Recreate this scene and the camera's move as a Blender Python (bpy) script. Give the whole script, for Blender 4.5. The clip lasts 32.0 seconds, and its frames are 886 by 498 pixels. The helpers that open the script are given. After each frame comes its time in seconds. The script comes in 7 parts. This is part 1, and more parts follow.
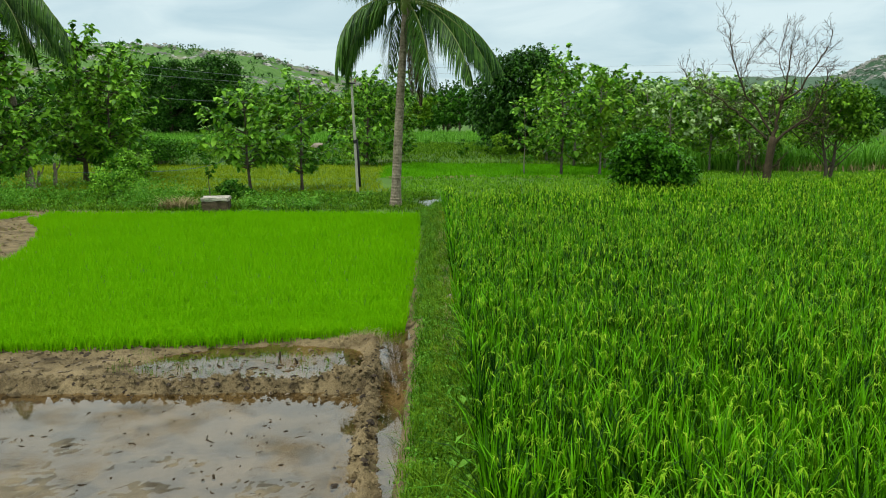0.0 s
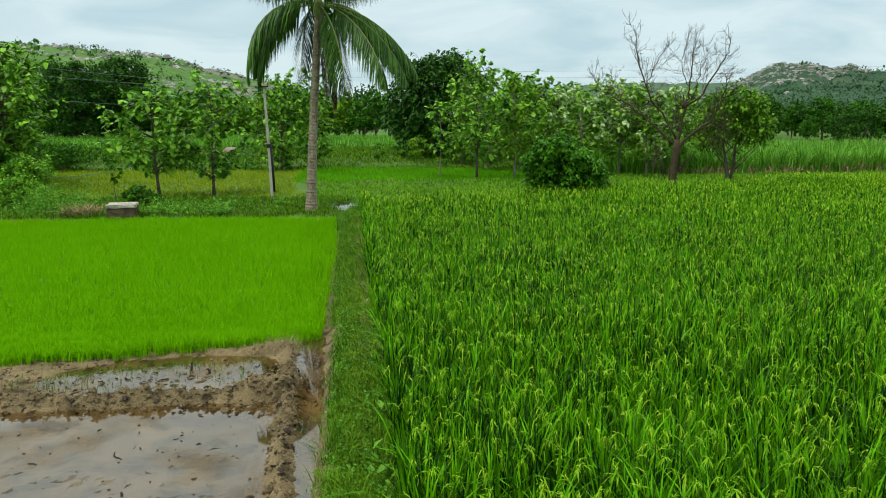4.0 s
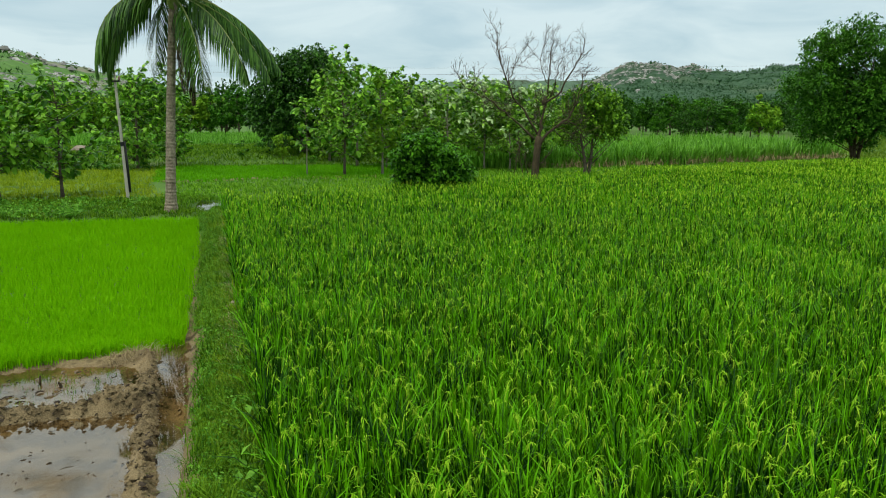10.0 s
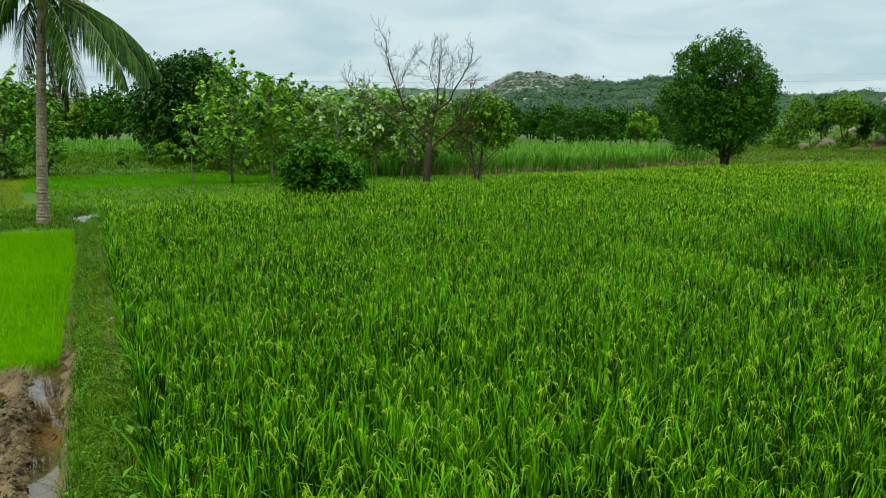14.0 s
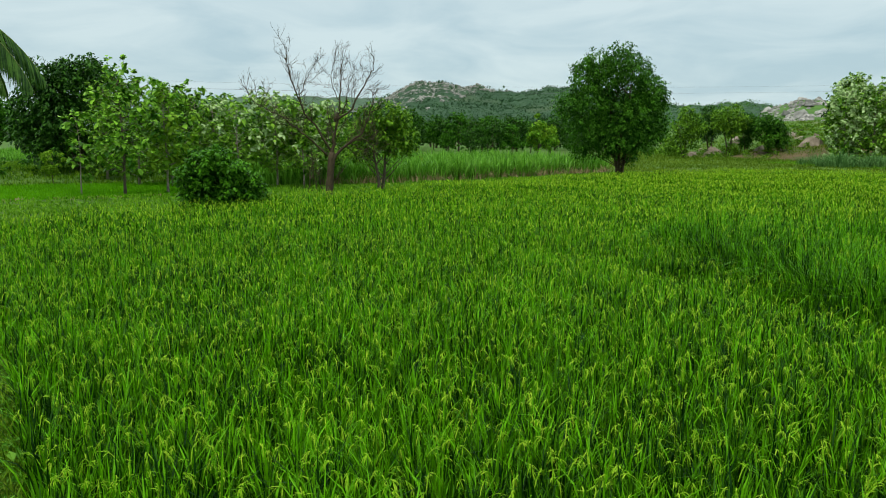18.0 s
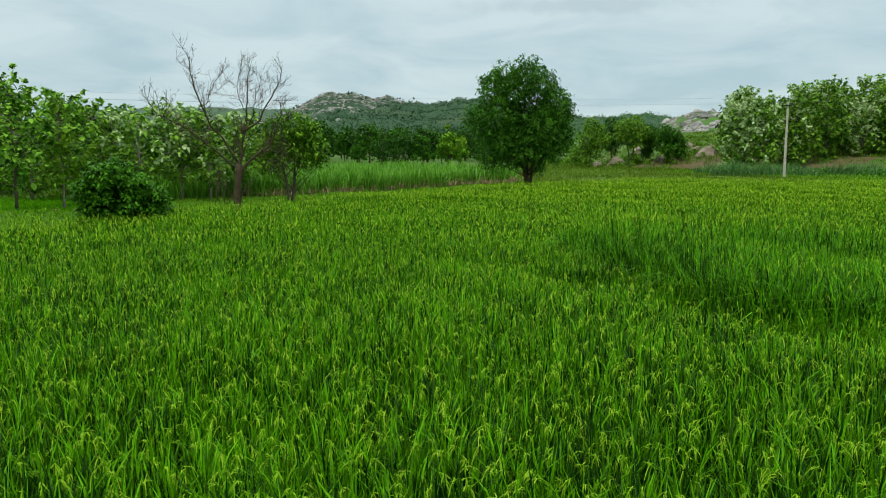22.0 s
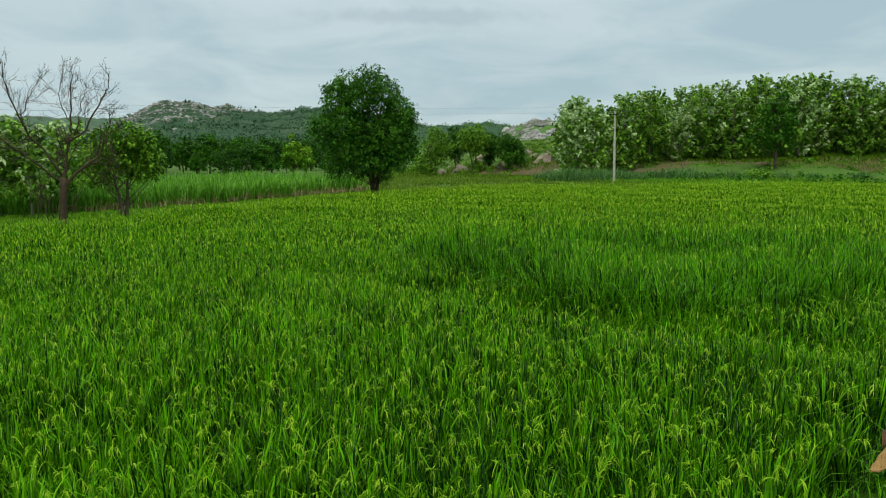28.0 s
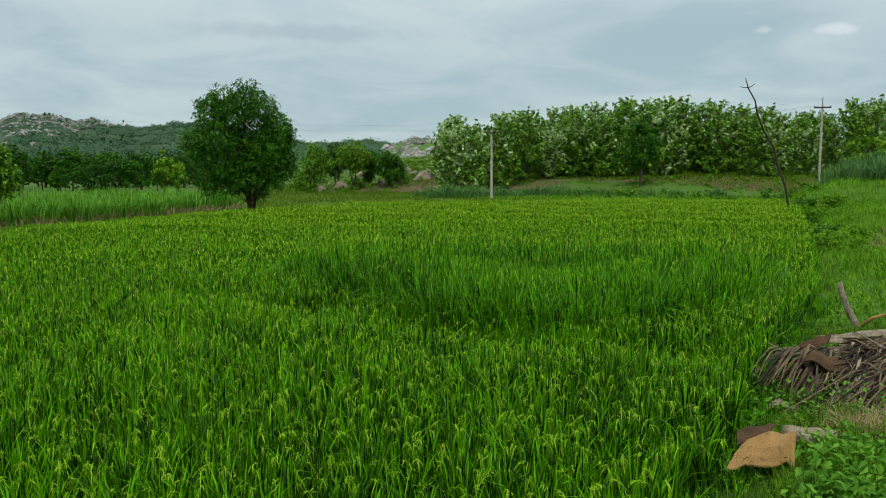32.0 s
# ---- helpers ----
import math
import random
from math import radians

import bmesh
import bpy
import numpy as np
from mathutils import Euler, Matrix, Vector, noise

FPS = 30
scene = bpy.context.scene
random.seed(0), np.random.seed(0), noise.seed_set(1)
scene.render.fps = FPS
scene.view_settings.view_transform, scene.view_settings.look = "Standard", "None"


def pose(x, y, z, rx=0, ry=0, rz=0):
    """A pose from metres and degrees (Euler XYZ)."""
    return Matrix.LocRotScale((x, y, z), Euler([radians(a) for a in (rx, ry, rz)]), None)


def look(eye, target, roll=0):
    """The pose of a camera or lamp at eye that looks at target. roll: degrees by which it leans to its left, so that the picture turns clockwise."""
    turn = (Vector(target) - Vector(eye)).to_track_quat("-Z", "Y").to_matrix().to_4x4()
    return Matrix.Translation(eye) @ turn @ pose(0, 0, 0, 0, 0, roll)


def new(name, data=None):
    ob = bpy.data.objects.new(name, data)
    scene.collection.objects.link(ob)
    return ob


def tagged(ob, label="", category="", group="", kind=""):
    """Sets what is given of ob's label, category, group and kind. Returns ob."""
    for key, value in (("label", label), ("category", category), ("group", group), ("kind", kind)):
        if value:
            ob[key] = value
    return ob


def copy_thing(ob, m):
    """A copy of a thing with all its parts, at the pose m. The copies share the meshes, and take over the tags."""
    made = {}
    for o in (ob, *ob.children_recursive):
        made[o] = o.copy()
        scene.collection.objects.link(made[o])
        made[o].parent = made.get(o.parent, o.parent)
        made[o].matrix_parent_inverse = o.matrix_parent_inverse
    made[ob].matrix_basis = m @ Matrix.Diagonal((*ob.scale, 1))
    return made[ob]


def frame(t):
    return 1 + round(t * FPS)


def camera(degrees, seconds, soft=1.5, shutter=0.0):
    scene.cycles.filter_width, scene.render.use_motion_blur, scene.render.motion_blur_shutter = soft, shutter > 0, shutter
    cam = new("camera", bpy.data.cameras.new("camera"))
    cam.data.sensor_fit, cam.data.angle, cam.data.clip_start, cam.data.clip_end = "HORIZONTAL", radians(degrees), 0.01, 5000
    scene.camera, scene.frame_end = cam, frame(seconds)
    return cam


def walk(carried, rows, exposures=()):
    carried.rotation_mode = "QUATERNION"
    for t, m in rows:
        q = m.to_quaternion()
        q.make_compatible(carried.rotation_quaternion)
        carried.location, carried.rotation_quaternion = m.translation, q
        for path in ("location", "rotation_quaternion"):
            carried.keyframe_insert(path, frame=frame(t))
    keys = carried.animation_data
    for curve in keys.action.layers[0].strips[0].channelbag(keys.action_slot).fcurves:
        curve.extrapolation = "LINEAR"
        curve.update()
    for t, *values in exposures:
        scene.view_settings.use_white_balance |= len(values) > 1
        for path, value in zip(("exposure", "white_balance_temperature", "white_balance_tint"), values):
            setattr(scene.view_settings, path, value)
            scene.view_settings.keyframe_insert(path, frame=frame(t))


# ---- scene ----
# camera: one lens, a slow pan from a standing point
cam = camera(59.9, 32.0, 1.0)
EXPOSURES = [(0.0, 0.16), (9.0, 0.10), (19.0, 0.0), (25.0, -0.10), (32.0, -0.25)]
PATH = [
    (0.0, pose(-0.000, -0.000, 3.400, 80.13, 0.08, 0.02)),
    (0.5, pose(0.003, -0.000, 3.400, 80.27, 0.11, -0.61)),
    (1.0, pose(0.006, -0.000, 3.400, 80.19, 0.10, -1.19)),
    (1.5, pose(0.009, -0.000, 3.400, 80.04, 0.15, -1.82)),
    (2.0, pose(0.013, -0.000, 3.400, 80.00, 0.20, -2.66)),
    (2.5, pose(0.017, -0.001, 3.400, 80.13, 0.08, -3.58)),
    (3.0, pose(0.021, -0.001, 3.400, 80.21, 0.03, -4.34)),
    (3.5, pose(0.025, -0.001, 3.400, 80.39, -0.02, -5.23)),
    (5.5, pose(0.041, -0.003, 3.400, 80.29, -0.02, -8.64)),
    (6.0, pose(0.045, -0.004, 3.400, 80.14, -0.12, -9.47)),
    (6.5, pose(0.050, -0.005, 3.400, 80.19, -0.08, -10.47)),
    (7.0, pose(0.054, -0.005, 3.400, 80.26, -0.15, -11.23)),
    (7.5, pose(0.058, -0.006, 3.400, 80.29, -0.16, -12.19)),
    (8.0, pose(0.061, -0.007, 3.400, 80.24, 0.00, -12.89)),
    (8.5, pose(0.065, -0.008, 3.400, 80.13, 0.05, -13.61)),
    (9.0, pose(0.069, -0.009, 3.400, 80.11, 0.04, -14.52)),
    (9.5, pose(0.072, -0.010, 3.400, 80.03, -0.03, -15.20)),
    (10.0, pose(0.075, -0.010, 3.400, 80.16, -0.01, -15.86)),
    (10.5, pose(0.080, -0.012, 3.400, 80.33, 0.15, -16.86)),
    (11.0, pose(0.084, -0.013, 3.400, 80.25, 0.05, -17.77)),
    (11.5, pose(0.088, -0.014, 3.400, 80.20, -0.08, -18.65)),
    (12.0, pose(0.092, -0.016, 3.400, 80.34, -0.19, -19.51)),
    (12.5, pose(0.097, -0.018, 3.400, 80.39, -0.08, -20.57)),
    (13.0, pose(0.102, -0.020, 3.400, 80.42, -0.09, -21.81)),
    (13.5, pose(0.108, -0.022, 3.400, 80.54, -0.11, -23.01)),
    (14.0, pose(0.111, -0.023, 3.400, 80.73, -0.17, -23.83)),
    (14.5, pose(0.115, -0.025, 3.400, 80.87, -0.26, -24.69)),
    (16.5, pose(0.130, -0.032, 3.400, 81.04, -0.16, -28.11)),
    (17.0, pose(0.133, -0.035, 3.400, 81.13, -0.05, -29.02)),
    (17.5, pose(0.138, -0.037, 3.400, 81.30, -0.24, -30.13)),
    (18.0, pose(0.142, -0.039, 3.400, 81.40, -0.34, -30.93)),
    (18.5, pose(0.145, -0.042, 3.400, 81.42, -0.35, -31.88)),
    (19.0, pose(0.149, -0.044, 3.400, 81.61, -0.38, -32.87)),
    (19.5, pose(0.153, -0.046, 3.400, 81.79, -0.28, -33.73)),
    (20.0, pose(0.156, -0.049, 3.400, 81.98, -0.16, -34.54)),
    (20.5, pose(0.159, -0.051, 3.400, 82.10, -0.11, -35.35)),
    (21.0, pose(0.162, -0.053, 3.400, 82.19, -0.09, -36.11)),
    (21.5, pose(0.164, -0.055, 3.400, 82.18, -0.07, -36.71)),
    (22.0, pose(0.167, -0.057, 3.400, 82.25, -0.14, -37.49)),
    (22.5, pose(0.170, -0.059, 3.400, 82.26, -0.14, -38.24)),
    (23.0, pose(0.174, -0.062, 3.400, 82.21, -0.21, -39.11)),
    (23.5, pose(0.177, -0.065, 3.400, 82.23, -0.18, -40.10)),
    (24.0, pose(0.180, -0.067, 3.400, 82.20, -0.09, -41.00)),
    (24.5, pose(0.184, -0.071, 3.400, 82.18, 0.03, -42.09)),
    (25.0, pose(0.188, -0.074, 3.400, 82.31, 0.15, -43.07)),
    (25.5, pose(0.191, -0.077, 3.400, 82.39, 0.24, -43.97)),
    (27.5, pose(0.203, -0.089, 3.400, 82.70, 0.36, -47.54)),
    (28.0, pose(0.207, -0.094, 3.400, 82.87, 0.40, -48.82)),
    (28.5, pose(0.210, -0.098, 3.400, 83.03, 0.44, -49.90)),
    (29.0, pose(0.214, -0.102, 3.400, 83.19, 0.50, -51.18)),
    (29.5, pose(0.218, -0.107, 3.400, 83.33, 0.39, -52.41)),
    (30.0, pose(0.222, -0.112, 3.400, 83.49, 0.32, -53.73)),
    (30.5, pose(0.225, -0.116, 3.400, 83.64, 0.29, -54.84)),
    (31.0, pose(0.228, -0.121, 3.400, 83.83, 0.24, -55.92)),
    (31.5, pose(0.230, -0.124, 3.400, 83.98, 0.14, -56.75)),
    (32.0, pose(0.232, -0.128, 3.400, 84.09, 0.17, -57.67)),
]
walk(cam, PATH, EXPOSURES)

# ---------------------------------------------------------------- sky and sun
SUN_EL, SUN_AZ = 66, 238
world = bpy.data.worlds.new("overcast_sky")
scene.world = world
world.use_nodes = True
wt = world.node_tree
wt.nodes.clear()


def wnode(kind, **sockets):
    n = wt.nodes.new(kind)
    for k, v in sockets.items():
        n.inputs[k.replace("_", " ")].default_value = v
    return n


w_out = wnode("ShaderNodeOutputWorld")
w_bg = wnode("ShaderNodeBackground", Strength=0.11)
w_sky = wnode("ShaderNodeTexSky")
w_sky.sky_type, w_sky.sun_disc = "NISHITA", False
w_sky.sun_elevation, w_sky.sun_rotation = radians(SUN_EL), radians(SUN_AZ)
w_co = wnode("ShaderNodeTexCoord")
w_sep = wnode("ShaderNodeSeparateXYZ")
wt.links.new(w_co.outputs["Generated"], w_sep.inputs[0])
# the cloud deck is brighter overhead than near the horizon
w_grad = wnode("ShaderNodeValToRGB")
g = w_grad.color_ramp
g.elements[0].position, g.elements[0].color = 0.0, (5.4, 6.7, 7.0, 1)
g.elements[1].position, g.elements[1].color = 1.0, (8.6, 9.4, 9.6, 1)
for at, c in ((0.17, (5.6, 6.8, 7.1, 1)), (0.34, (8.6, 9.6, 9.7, 1))):
    g.elements.new(at).color = c
wt.links.new(w_sep.outputs["Z"], w_grad.inputs[0])
# flattened clouds: direction divided by height above the horizon
w_div = wnode("ShaderNodeMath")
w_div.operation = "ADD"
w_div.inputs[1].default_value = 0.16
wt.links.new(w_sep.outputs["Z"], w_div.inputs[0])
w_vec = wnode("ShaderNodeVectorMath")
w_vec.operation = "DIVIDE"
w_comb = wnode("ShaderNodeCombineXYZ")
for k in "XYZ":
    wt.links.new(w_div.outputs[0], w_comb.inputs[k])
wt.links.new(w_co.outputs["Generated"], w_vec.inputs[0])
wt.links.new(w_comb.outputs[0], w_vec.inputs[1])
w_noise = wnode("ShaderNodeTexNoise", Scale=1.5, Detail=8.0, Roughness=0.52, Distortion=0.5)
wt.links.new(w_vec.outputs[0], w_noise.inputs["Vector"])
w_cl = wnode("ShaderNodeValToRGB")
w_cl.color_ramp.elements[0].position, w_cl.color_ramp.elements[0].color = 0.33, (0.77, 0.85, 0.895, 1)
w_cl.color_ramp.elements[1].position, w_cl.color_ramp.elements[1].color = 0.62, (1.07, 1.065, 1.055, 1)
wt.links.new(w_noise.outputs["Fac"], w_cl.inputs[0])
w_mul = wnode("ShaderNodeMixRGB")
w_mul.blend_type = "MULTIPLY"
w_mul.inputs[0].default_value = 1.0
wt.links.new(w_grad.outputs[0], w_mul.inputs[1])
wt.links.new(w_cl.outputs[0], w_mul.inputs[2])
# small white cumulus low in the east, and thin darker wisps above it
cloud_colour = w_mul
for centre, stretch, colour, share in (((0.983, 0.098, 0.156), (2.0, 46.0, 150.0), (7.9, 8.8, 9.2, 1), 0.8), ((0.972, 0.173, 0.160), (2.0, 95.0, 260.0), (7.4, 8.3, 8.8, 1), 0.5),
                                       ((0.63, 0.74, 0.225), (3.0, 9.0, 75.0), (4.3, 5.2, 5.7, 1), 0.55), ((0.70, 0.67, 0.168), (3.0, 9.0, 95.0), (4.3, 5.3, 5.8, 1), 0.5),
                                       ((0.80, 0.55, 0.245), (3.0, 7.0, 70.0), (4.4, 5.3, 5.8, 1), 0.45)):
    rel, wob, far_off, soft_edge = wnode("ShaderNodeVectorMath"), wnode("ShaderNodeTexNoise", Scale=34.0, Detail=5.0), wnode("ShaderNodeVectorMath"), wnode("ShaderNodeMapRange")
    rel.operation, far_off.operation = "SUBTRACT", "LENGTH"
    rel.inputs[1].default_value = centre
    wide = wnode("ShaderNodeVectorMath")
    wide.operation = "MULTIPLY"
    wide.inputs[1].default_value = stretch
    rough_edge = wnode("ShaderNodeMath")
    rough_edge.operation = "MULTIPLY_ADD"
    rough_edge.inputs[1].default_value = -1.7
    wt.links.new(w_co.outputs["Generated"], rel.inputs[0])
    wt.links.new(w_co.outputs["Generated"], wob.inputs["Vector"])
    wt.links.new(rel.outputs[0], wide.inputs[0])
    wt.links.new(wide.outputs[0], far_off.inputs[0])
    wt.links.new(wob.outputs["Fac"], rough_edge.inputs[0])
    wt.links.new(far_off.outputs["Value"], rough_edge.inputs[2])
    soft_edge.inputs["From Min"].default_value, soft_edge.inputs["From Max"].default_value = 0.35, -0.35
    soft_edge.inputs["To Max"].default_value = share
    wt.links.new(rough_edge.outputs[0], soft_edge.inputs["Value"])
    lay = wnode("ShaderNodeMixRGB")
    lay.inputs[2].default_value = colour
    wt.links.new(soft_edge.outputs[0], lay.inputs[0])
    wt.links.new(cloud_colour.outputs[0], lay.inputs[1])
    cloud_colour = lay
w_mix = wnode("ShaderNodeMixRGB")
w_mix.inputs[0].default_value = 0.9
wt.links.new(w_sky.outputs[0], w_mix.inputs[1])
wt.links.new(cloud_colour.outputs[0], w_mix.inputs[2])
wt.links.new(w_mix.outputs[0], w_bg.inputs["Color"])
wt.links.new(w_bg.outputs[0], w_out.inputs["Surface"])

sun_data = bpy.data.lights.new("sun", "SUN")
sun_data.energy, sun_data.angle, sun_data.color = 1.9, radians(20), (1.0, 0.97, 0.92)
sun = new("sun", sun_data)
a, b = radians(SUN_AZ), radians(SUN_EL)
sun.matrix_world = look((math.sin(a) * math.cos(b) * 90, math.cos(a) * math.cos(b) * 90, math.sin(b) * 90), (0, 0, 0))

# ---------------------------------------------------------------- materials
def material(name, low, high, rough=0.8, scale=3.0, fine=40.0, bump=0.3, island=0.0, object_random=0.0, translucent=0.0,
             spot=None, spot_scale=1.0, spot_at=(0.55, 0.65), metal=0.0, spec=0.3, bump_dist=0.02, grain=None):
    """Two colours mixed by coarse and fine noise, with relief; optional leaf translucency and patches of a third colour."""
    m = bpy.data.materials.new(name)
    m.use_nodes = True
    nt = m.node_tree
    bsdf = nt.nodes["Principled BSDF"]
    bsdf.inputs["Roughness"].default_value = rough
    bsdf.inputs["Metallic"].default_value = metal
    bsdf.inputs["Specular IOR Level"].default_value = spec
    link = nt.links.new
    co = nt.nodes.new("ShaderNodeNewGeometry")
    n1 = nt.nodes.new("ShaderNodeTexNoise")
    n1.inputs["Scale"].default_value, n1.inputs["Detail"].default_value = scale, 5
    n2 = nt.nodes.new("ShaderNodeTexNoise")
    n2.inputs["Scale"].default_value, n2.inputs["Detail"].default_value = fine, 3
    link(co.outputs["Position"], n1.inputs["Vector"])
    link(co.outputs["Position"], n2.inputs["Vector"])
    if grain:
        # fibres: the pattern is stretched along the thing's own length
        own, squeeze = nt.nodes.new("ShaderNodeTexCoord"), nt.nodes.new("ShaderNodeVectorMath")
        squeeze.operation = "MULTIPLY"
        squeeze.inputs[1].default_value = grain
        link(own.outputs["Object"], squeeze.inputs[0])
        link(squeeze.outputs[0], n1.inputs["Vector"])
        link(squeeze.outputs[0], n2.inputs["Vector"])
    add = nt.nodes.new("ShaderNodeMath")
    add.operation = "ADD"
    link(n1.outputs["Fac"], add.inputs[0])
    link(n2.outputs["Fac"], add.inputs[1])
    last = add
    for amount, source in ((island, co.outputs["Random Per Island"]), (object_random, None)):
        if amount:
            if source is None:
                source = nt.nodes.new("ShaderNodeObjectInfo").outputs["Random"]
            ma = nt.nodes.new("ShaderNodeMath")
            ma.operation, ma.inputs[1].default_value = "MULTIPLY_ADD", amount
            sh = nt.nodes.new("ShaderNodeMath")
            sh.operation, sh.inputs[1].default_value = "SUBTRACT", amount / 2
            link(source, ma.inputs[0])
            link(last.outputs[0], sh.inputs[0])
            link(sh.outputs[0], ma.inputs[2])
            last = ma
    ramp = nt.nodes.new("ShaderNodeValToRGB")
    ramp.color_ramp.elements[0].position, ramp.color_ramp.elements[0].color = 0.0, (*low, 1)
    ramp.color_ramp.elements[1].position, ramp.color_ramp.elements[1].color = 1.0, (*high, 1)
    half = nt.nodes.new("ShaderNodeMapRange")
    half.inputs["From Min"].default_value, half.inputs["From Max"].default_value = 0.65, 1.35
    link(last.outputs[0], half.inputs["Value"])
    link(half.outputs[0], ramp.inputs[0])
    colour = ramp.outputs[0]
    if spot:
        n3 = nt.nodes.new("ShaderNodeTexNoise")
        n3.inputs["Scale"].default_value, n3.inputs["Detail"].default_value = spot_scale, 6
        link(co.outputs["Position"], n3.inputs["Vector"])
        r3 = nt.nodes.new("ShaderNodeValToRGB")
        r3.color_ramp.elements[0].position, r3.color_ramp.elements[1].position = spot_at
        link(n3.outputs["Fac"], r3.inputs[0])
        mx = nt.nodes.new("ShaderNodeMixRGB")
        mx.inputs[2].default_value = (*spot, 1)
        link(r3.outputs[0], mx.inputs[0])
        link(colour, mx.inputs[1])
        colour = mx.outputs[0]
    link(colour, bsdf.inputs["Base Color"])
    if bump:
        bp = nt.nodes.new("ShaderNodeBump")
        bp.inputs["Strength"].default_value, bp.inputs["Distance"].default_value = bump, bump_dist
        link(add.outputs[0], bp.inputs["Height"])
        link(bp.outputs[0], bsdf.inputs["Normal"])
    if translucent:
        tr = nt.nodes.new("ShaderNodeBsdfTranslucent")
        link(colour, tr.inputs["Color"])
        ms = nt.nodes.new("ShaderNodeMixShader")
        ms.inputs[0].default_value = translucent
        link(bsdf.outputs[0], ms.inputs[1])
        link(tr.outputs[0], ms.inputs[2])
        link(ms.outputs[0], nt.nodes["Material Output"].inputs["Surface"])
    return m


def water_material():
    m = bpy.data.materials.new("shallow_water")
    m.use_nodes = True
    nt = m.node_tree
    nt.nodes.clear()
    out, mix = nt.nodes.new("ShaderNodeOutputMaterial"), nt.nodes.new("ShaderNodeMixShader")
    fres, clear, gloss = nt.nodes.new("ShaderNodeFresnel"), nt.nodes.new("ShaderNodeBsdfTransparent"), nt.nodes.new("ShaderNodeBsdfGlossy")
    fres.inputs["IOR"].default_value = 2.4
    clear.inputs["Color"].default_value = (0.86, 0.77, 0.58, 1)
    gloss.inputs["Roughness"].default_value = 0.03
    gloss.inputs["Color"].default_value = (0.90, 0.86, 0.78, 1)
    nz, bp = nt.nodes.new("ShaderNodeTexNoise"), nt.nodes.new("ShaderNodeBump")
    nz.inputs["Scale"].default_value = 5
    bp.inputs["Strength"].default_value, bp.inputs["Distance"].default_value = 0.012, 0.02
    nt.links.new(nz.outputs["Fac"], bp.inputs["Height"])
    nt.links.new(bp.outputs[0], gloss.inputs["Normal"])
    # floating silt dulls the surface in grainy patches
    geo = nt.nodes.new("ShaderNodeNewGeometry")
    dull = None
    for scale, lo, hi in ((0.75, 0.50, 0.64), (60.0, 0.34, 0.52)):
        n, rmp = nt.nodes.new("ShaderNodeTexNoise"), nt.nodes.new("ShaderNodeMapRange")
        n.inputs["Scale"].default_value, n.inputs["Detail"].default_value = scale, 6
        rmp.inputs["From Min"].default_value, rmp.inputs["From Max"].default_value = lo, hi
        nt.links.new(geo.outputs["Position"], n.inputs["Vector"])
        nt.links.new(n.outputs["Fac"], rmp.inputs["Value"])
        if dull is None:
            dull = rmp
        else:
            m2 = nt.nodes.new("ShaderNodeMath")
            m2.operation = "MULTIPLY"
            nt.links.new(dull.outputs[0], m2.inputs[0])
            nt.links.new(rmp.outputs[0], m2.inputs[1])
            dull = m2
    keep = nt.nodes.new("ShaderNodeMath")
    keep.operation, keep.inputs[0].default_value, keep.inputs[1].default_value, keep.inputs[2].default_value = "MULTIPLY_ADD", 0, -0.85, 1.0
    nt.links.new(dull.outputs[0], keep.inputs[0])
    fac = nt.nodes.new("ShaderNodeMath")
    fac.operation = "MULTIPLY"
    nt.links.new(keep.outputs[0], fac.inputs[0])
    nt.links.new(fres.outputs[0], fac.inputs[1])
    nt.links.new(fac.outputs[0], mix.inputs[0])
    nt.links.new(clear.outputs[0], mix.inputs[1])
    nt.links.new(gloss.outputs[0], mix.inputs[2])
    nt.links.new(mix.outputs[0], out.inputs["Surface"])
    return m


M_WATER = water_material()
M_MUD = material("wet_mud", (0.085, 0.062, 0.028), (0.37, 0.278, 0.140), 0.7, 1.8, 70, 1.0, spot=(0.065, 0.047, 0.022), spot_scale=4.5, spot_at=(0.52, 0.70), bump_dist=0.03, spec=0.12)
M_SILT = material("pale_silt", (0.105, 0.080, 0.040), (0.30, 0.228, 0.118), 0.5, 1.6, 80, 1.0, spot=(0.08, 0.06, 0.028), spot_scale=2.6, spot_at=(0.46, 0.62), spec=0.4)
# nearly black: shade between the rice plants is put into this soil colour
M_SHADED_SOIL = material("shaded_field_soil", (0.014, 0.018, 0.007), (0.035, 0.04, 0.014), 0.95, 0.6, 14, 0.6)
M_SWARD = material("rough_grass_soil", (0.04, 0.105, 0.008), (0.10, 0.20, 0.018), 0.95, 0.25, 6, 0.6, spot=(0.13, 0.13, 0.05), spot_scale=0.12, spot_at=(0.62, 0.76))
M_EARTH = material("red_earth_bank", (0.085, 0.062, 0.028), (0.20, 0.142, 0.066), 0.95, 0.4, 6, 0.8, spot=(0.07, 0.12, 0.02), spot_scale=0.35, spot_at=(0.50, 0.64))
M_RICE = material("rice_leaf", (0.005, 0.036, 0.001), (0.122, 0.390, 0.002), 0.48, 0.5, 3, 0, island=1.15, translucent=0.12, spec=0.08)
M_RICE_DARK = material("rice_leaf_lush", (0.005, 0.038, 0.001), (0.122, 0.395, 0.005), 0.5, 0.5, 3, 0, island=1.1, translucent=0.14, spec=0.05)
M_PANICLE = material("rice_panicle", (0.14, 0.34, 0.004), (0.35, 0.55, 0.03), 0.7, 2, 60, 0.3, island=0.8, translucent=0.2, spec=0.05)
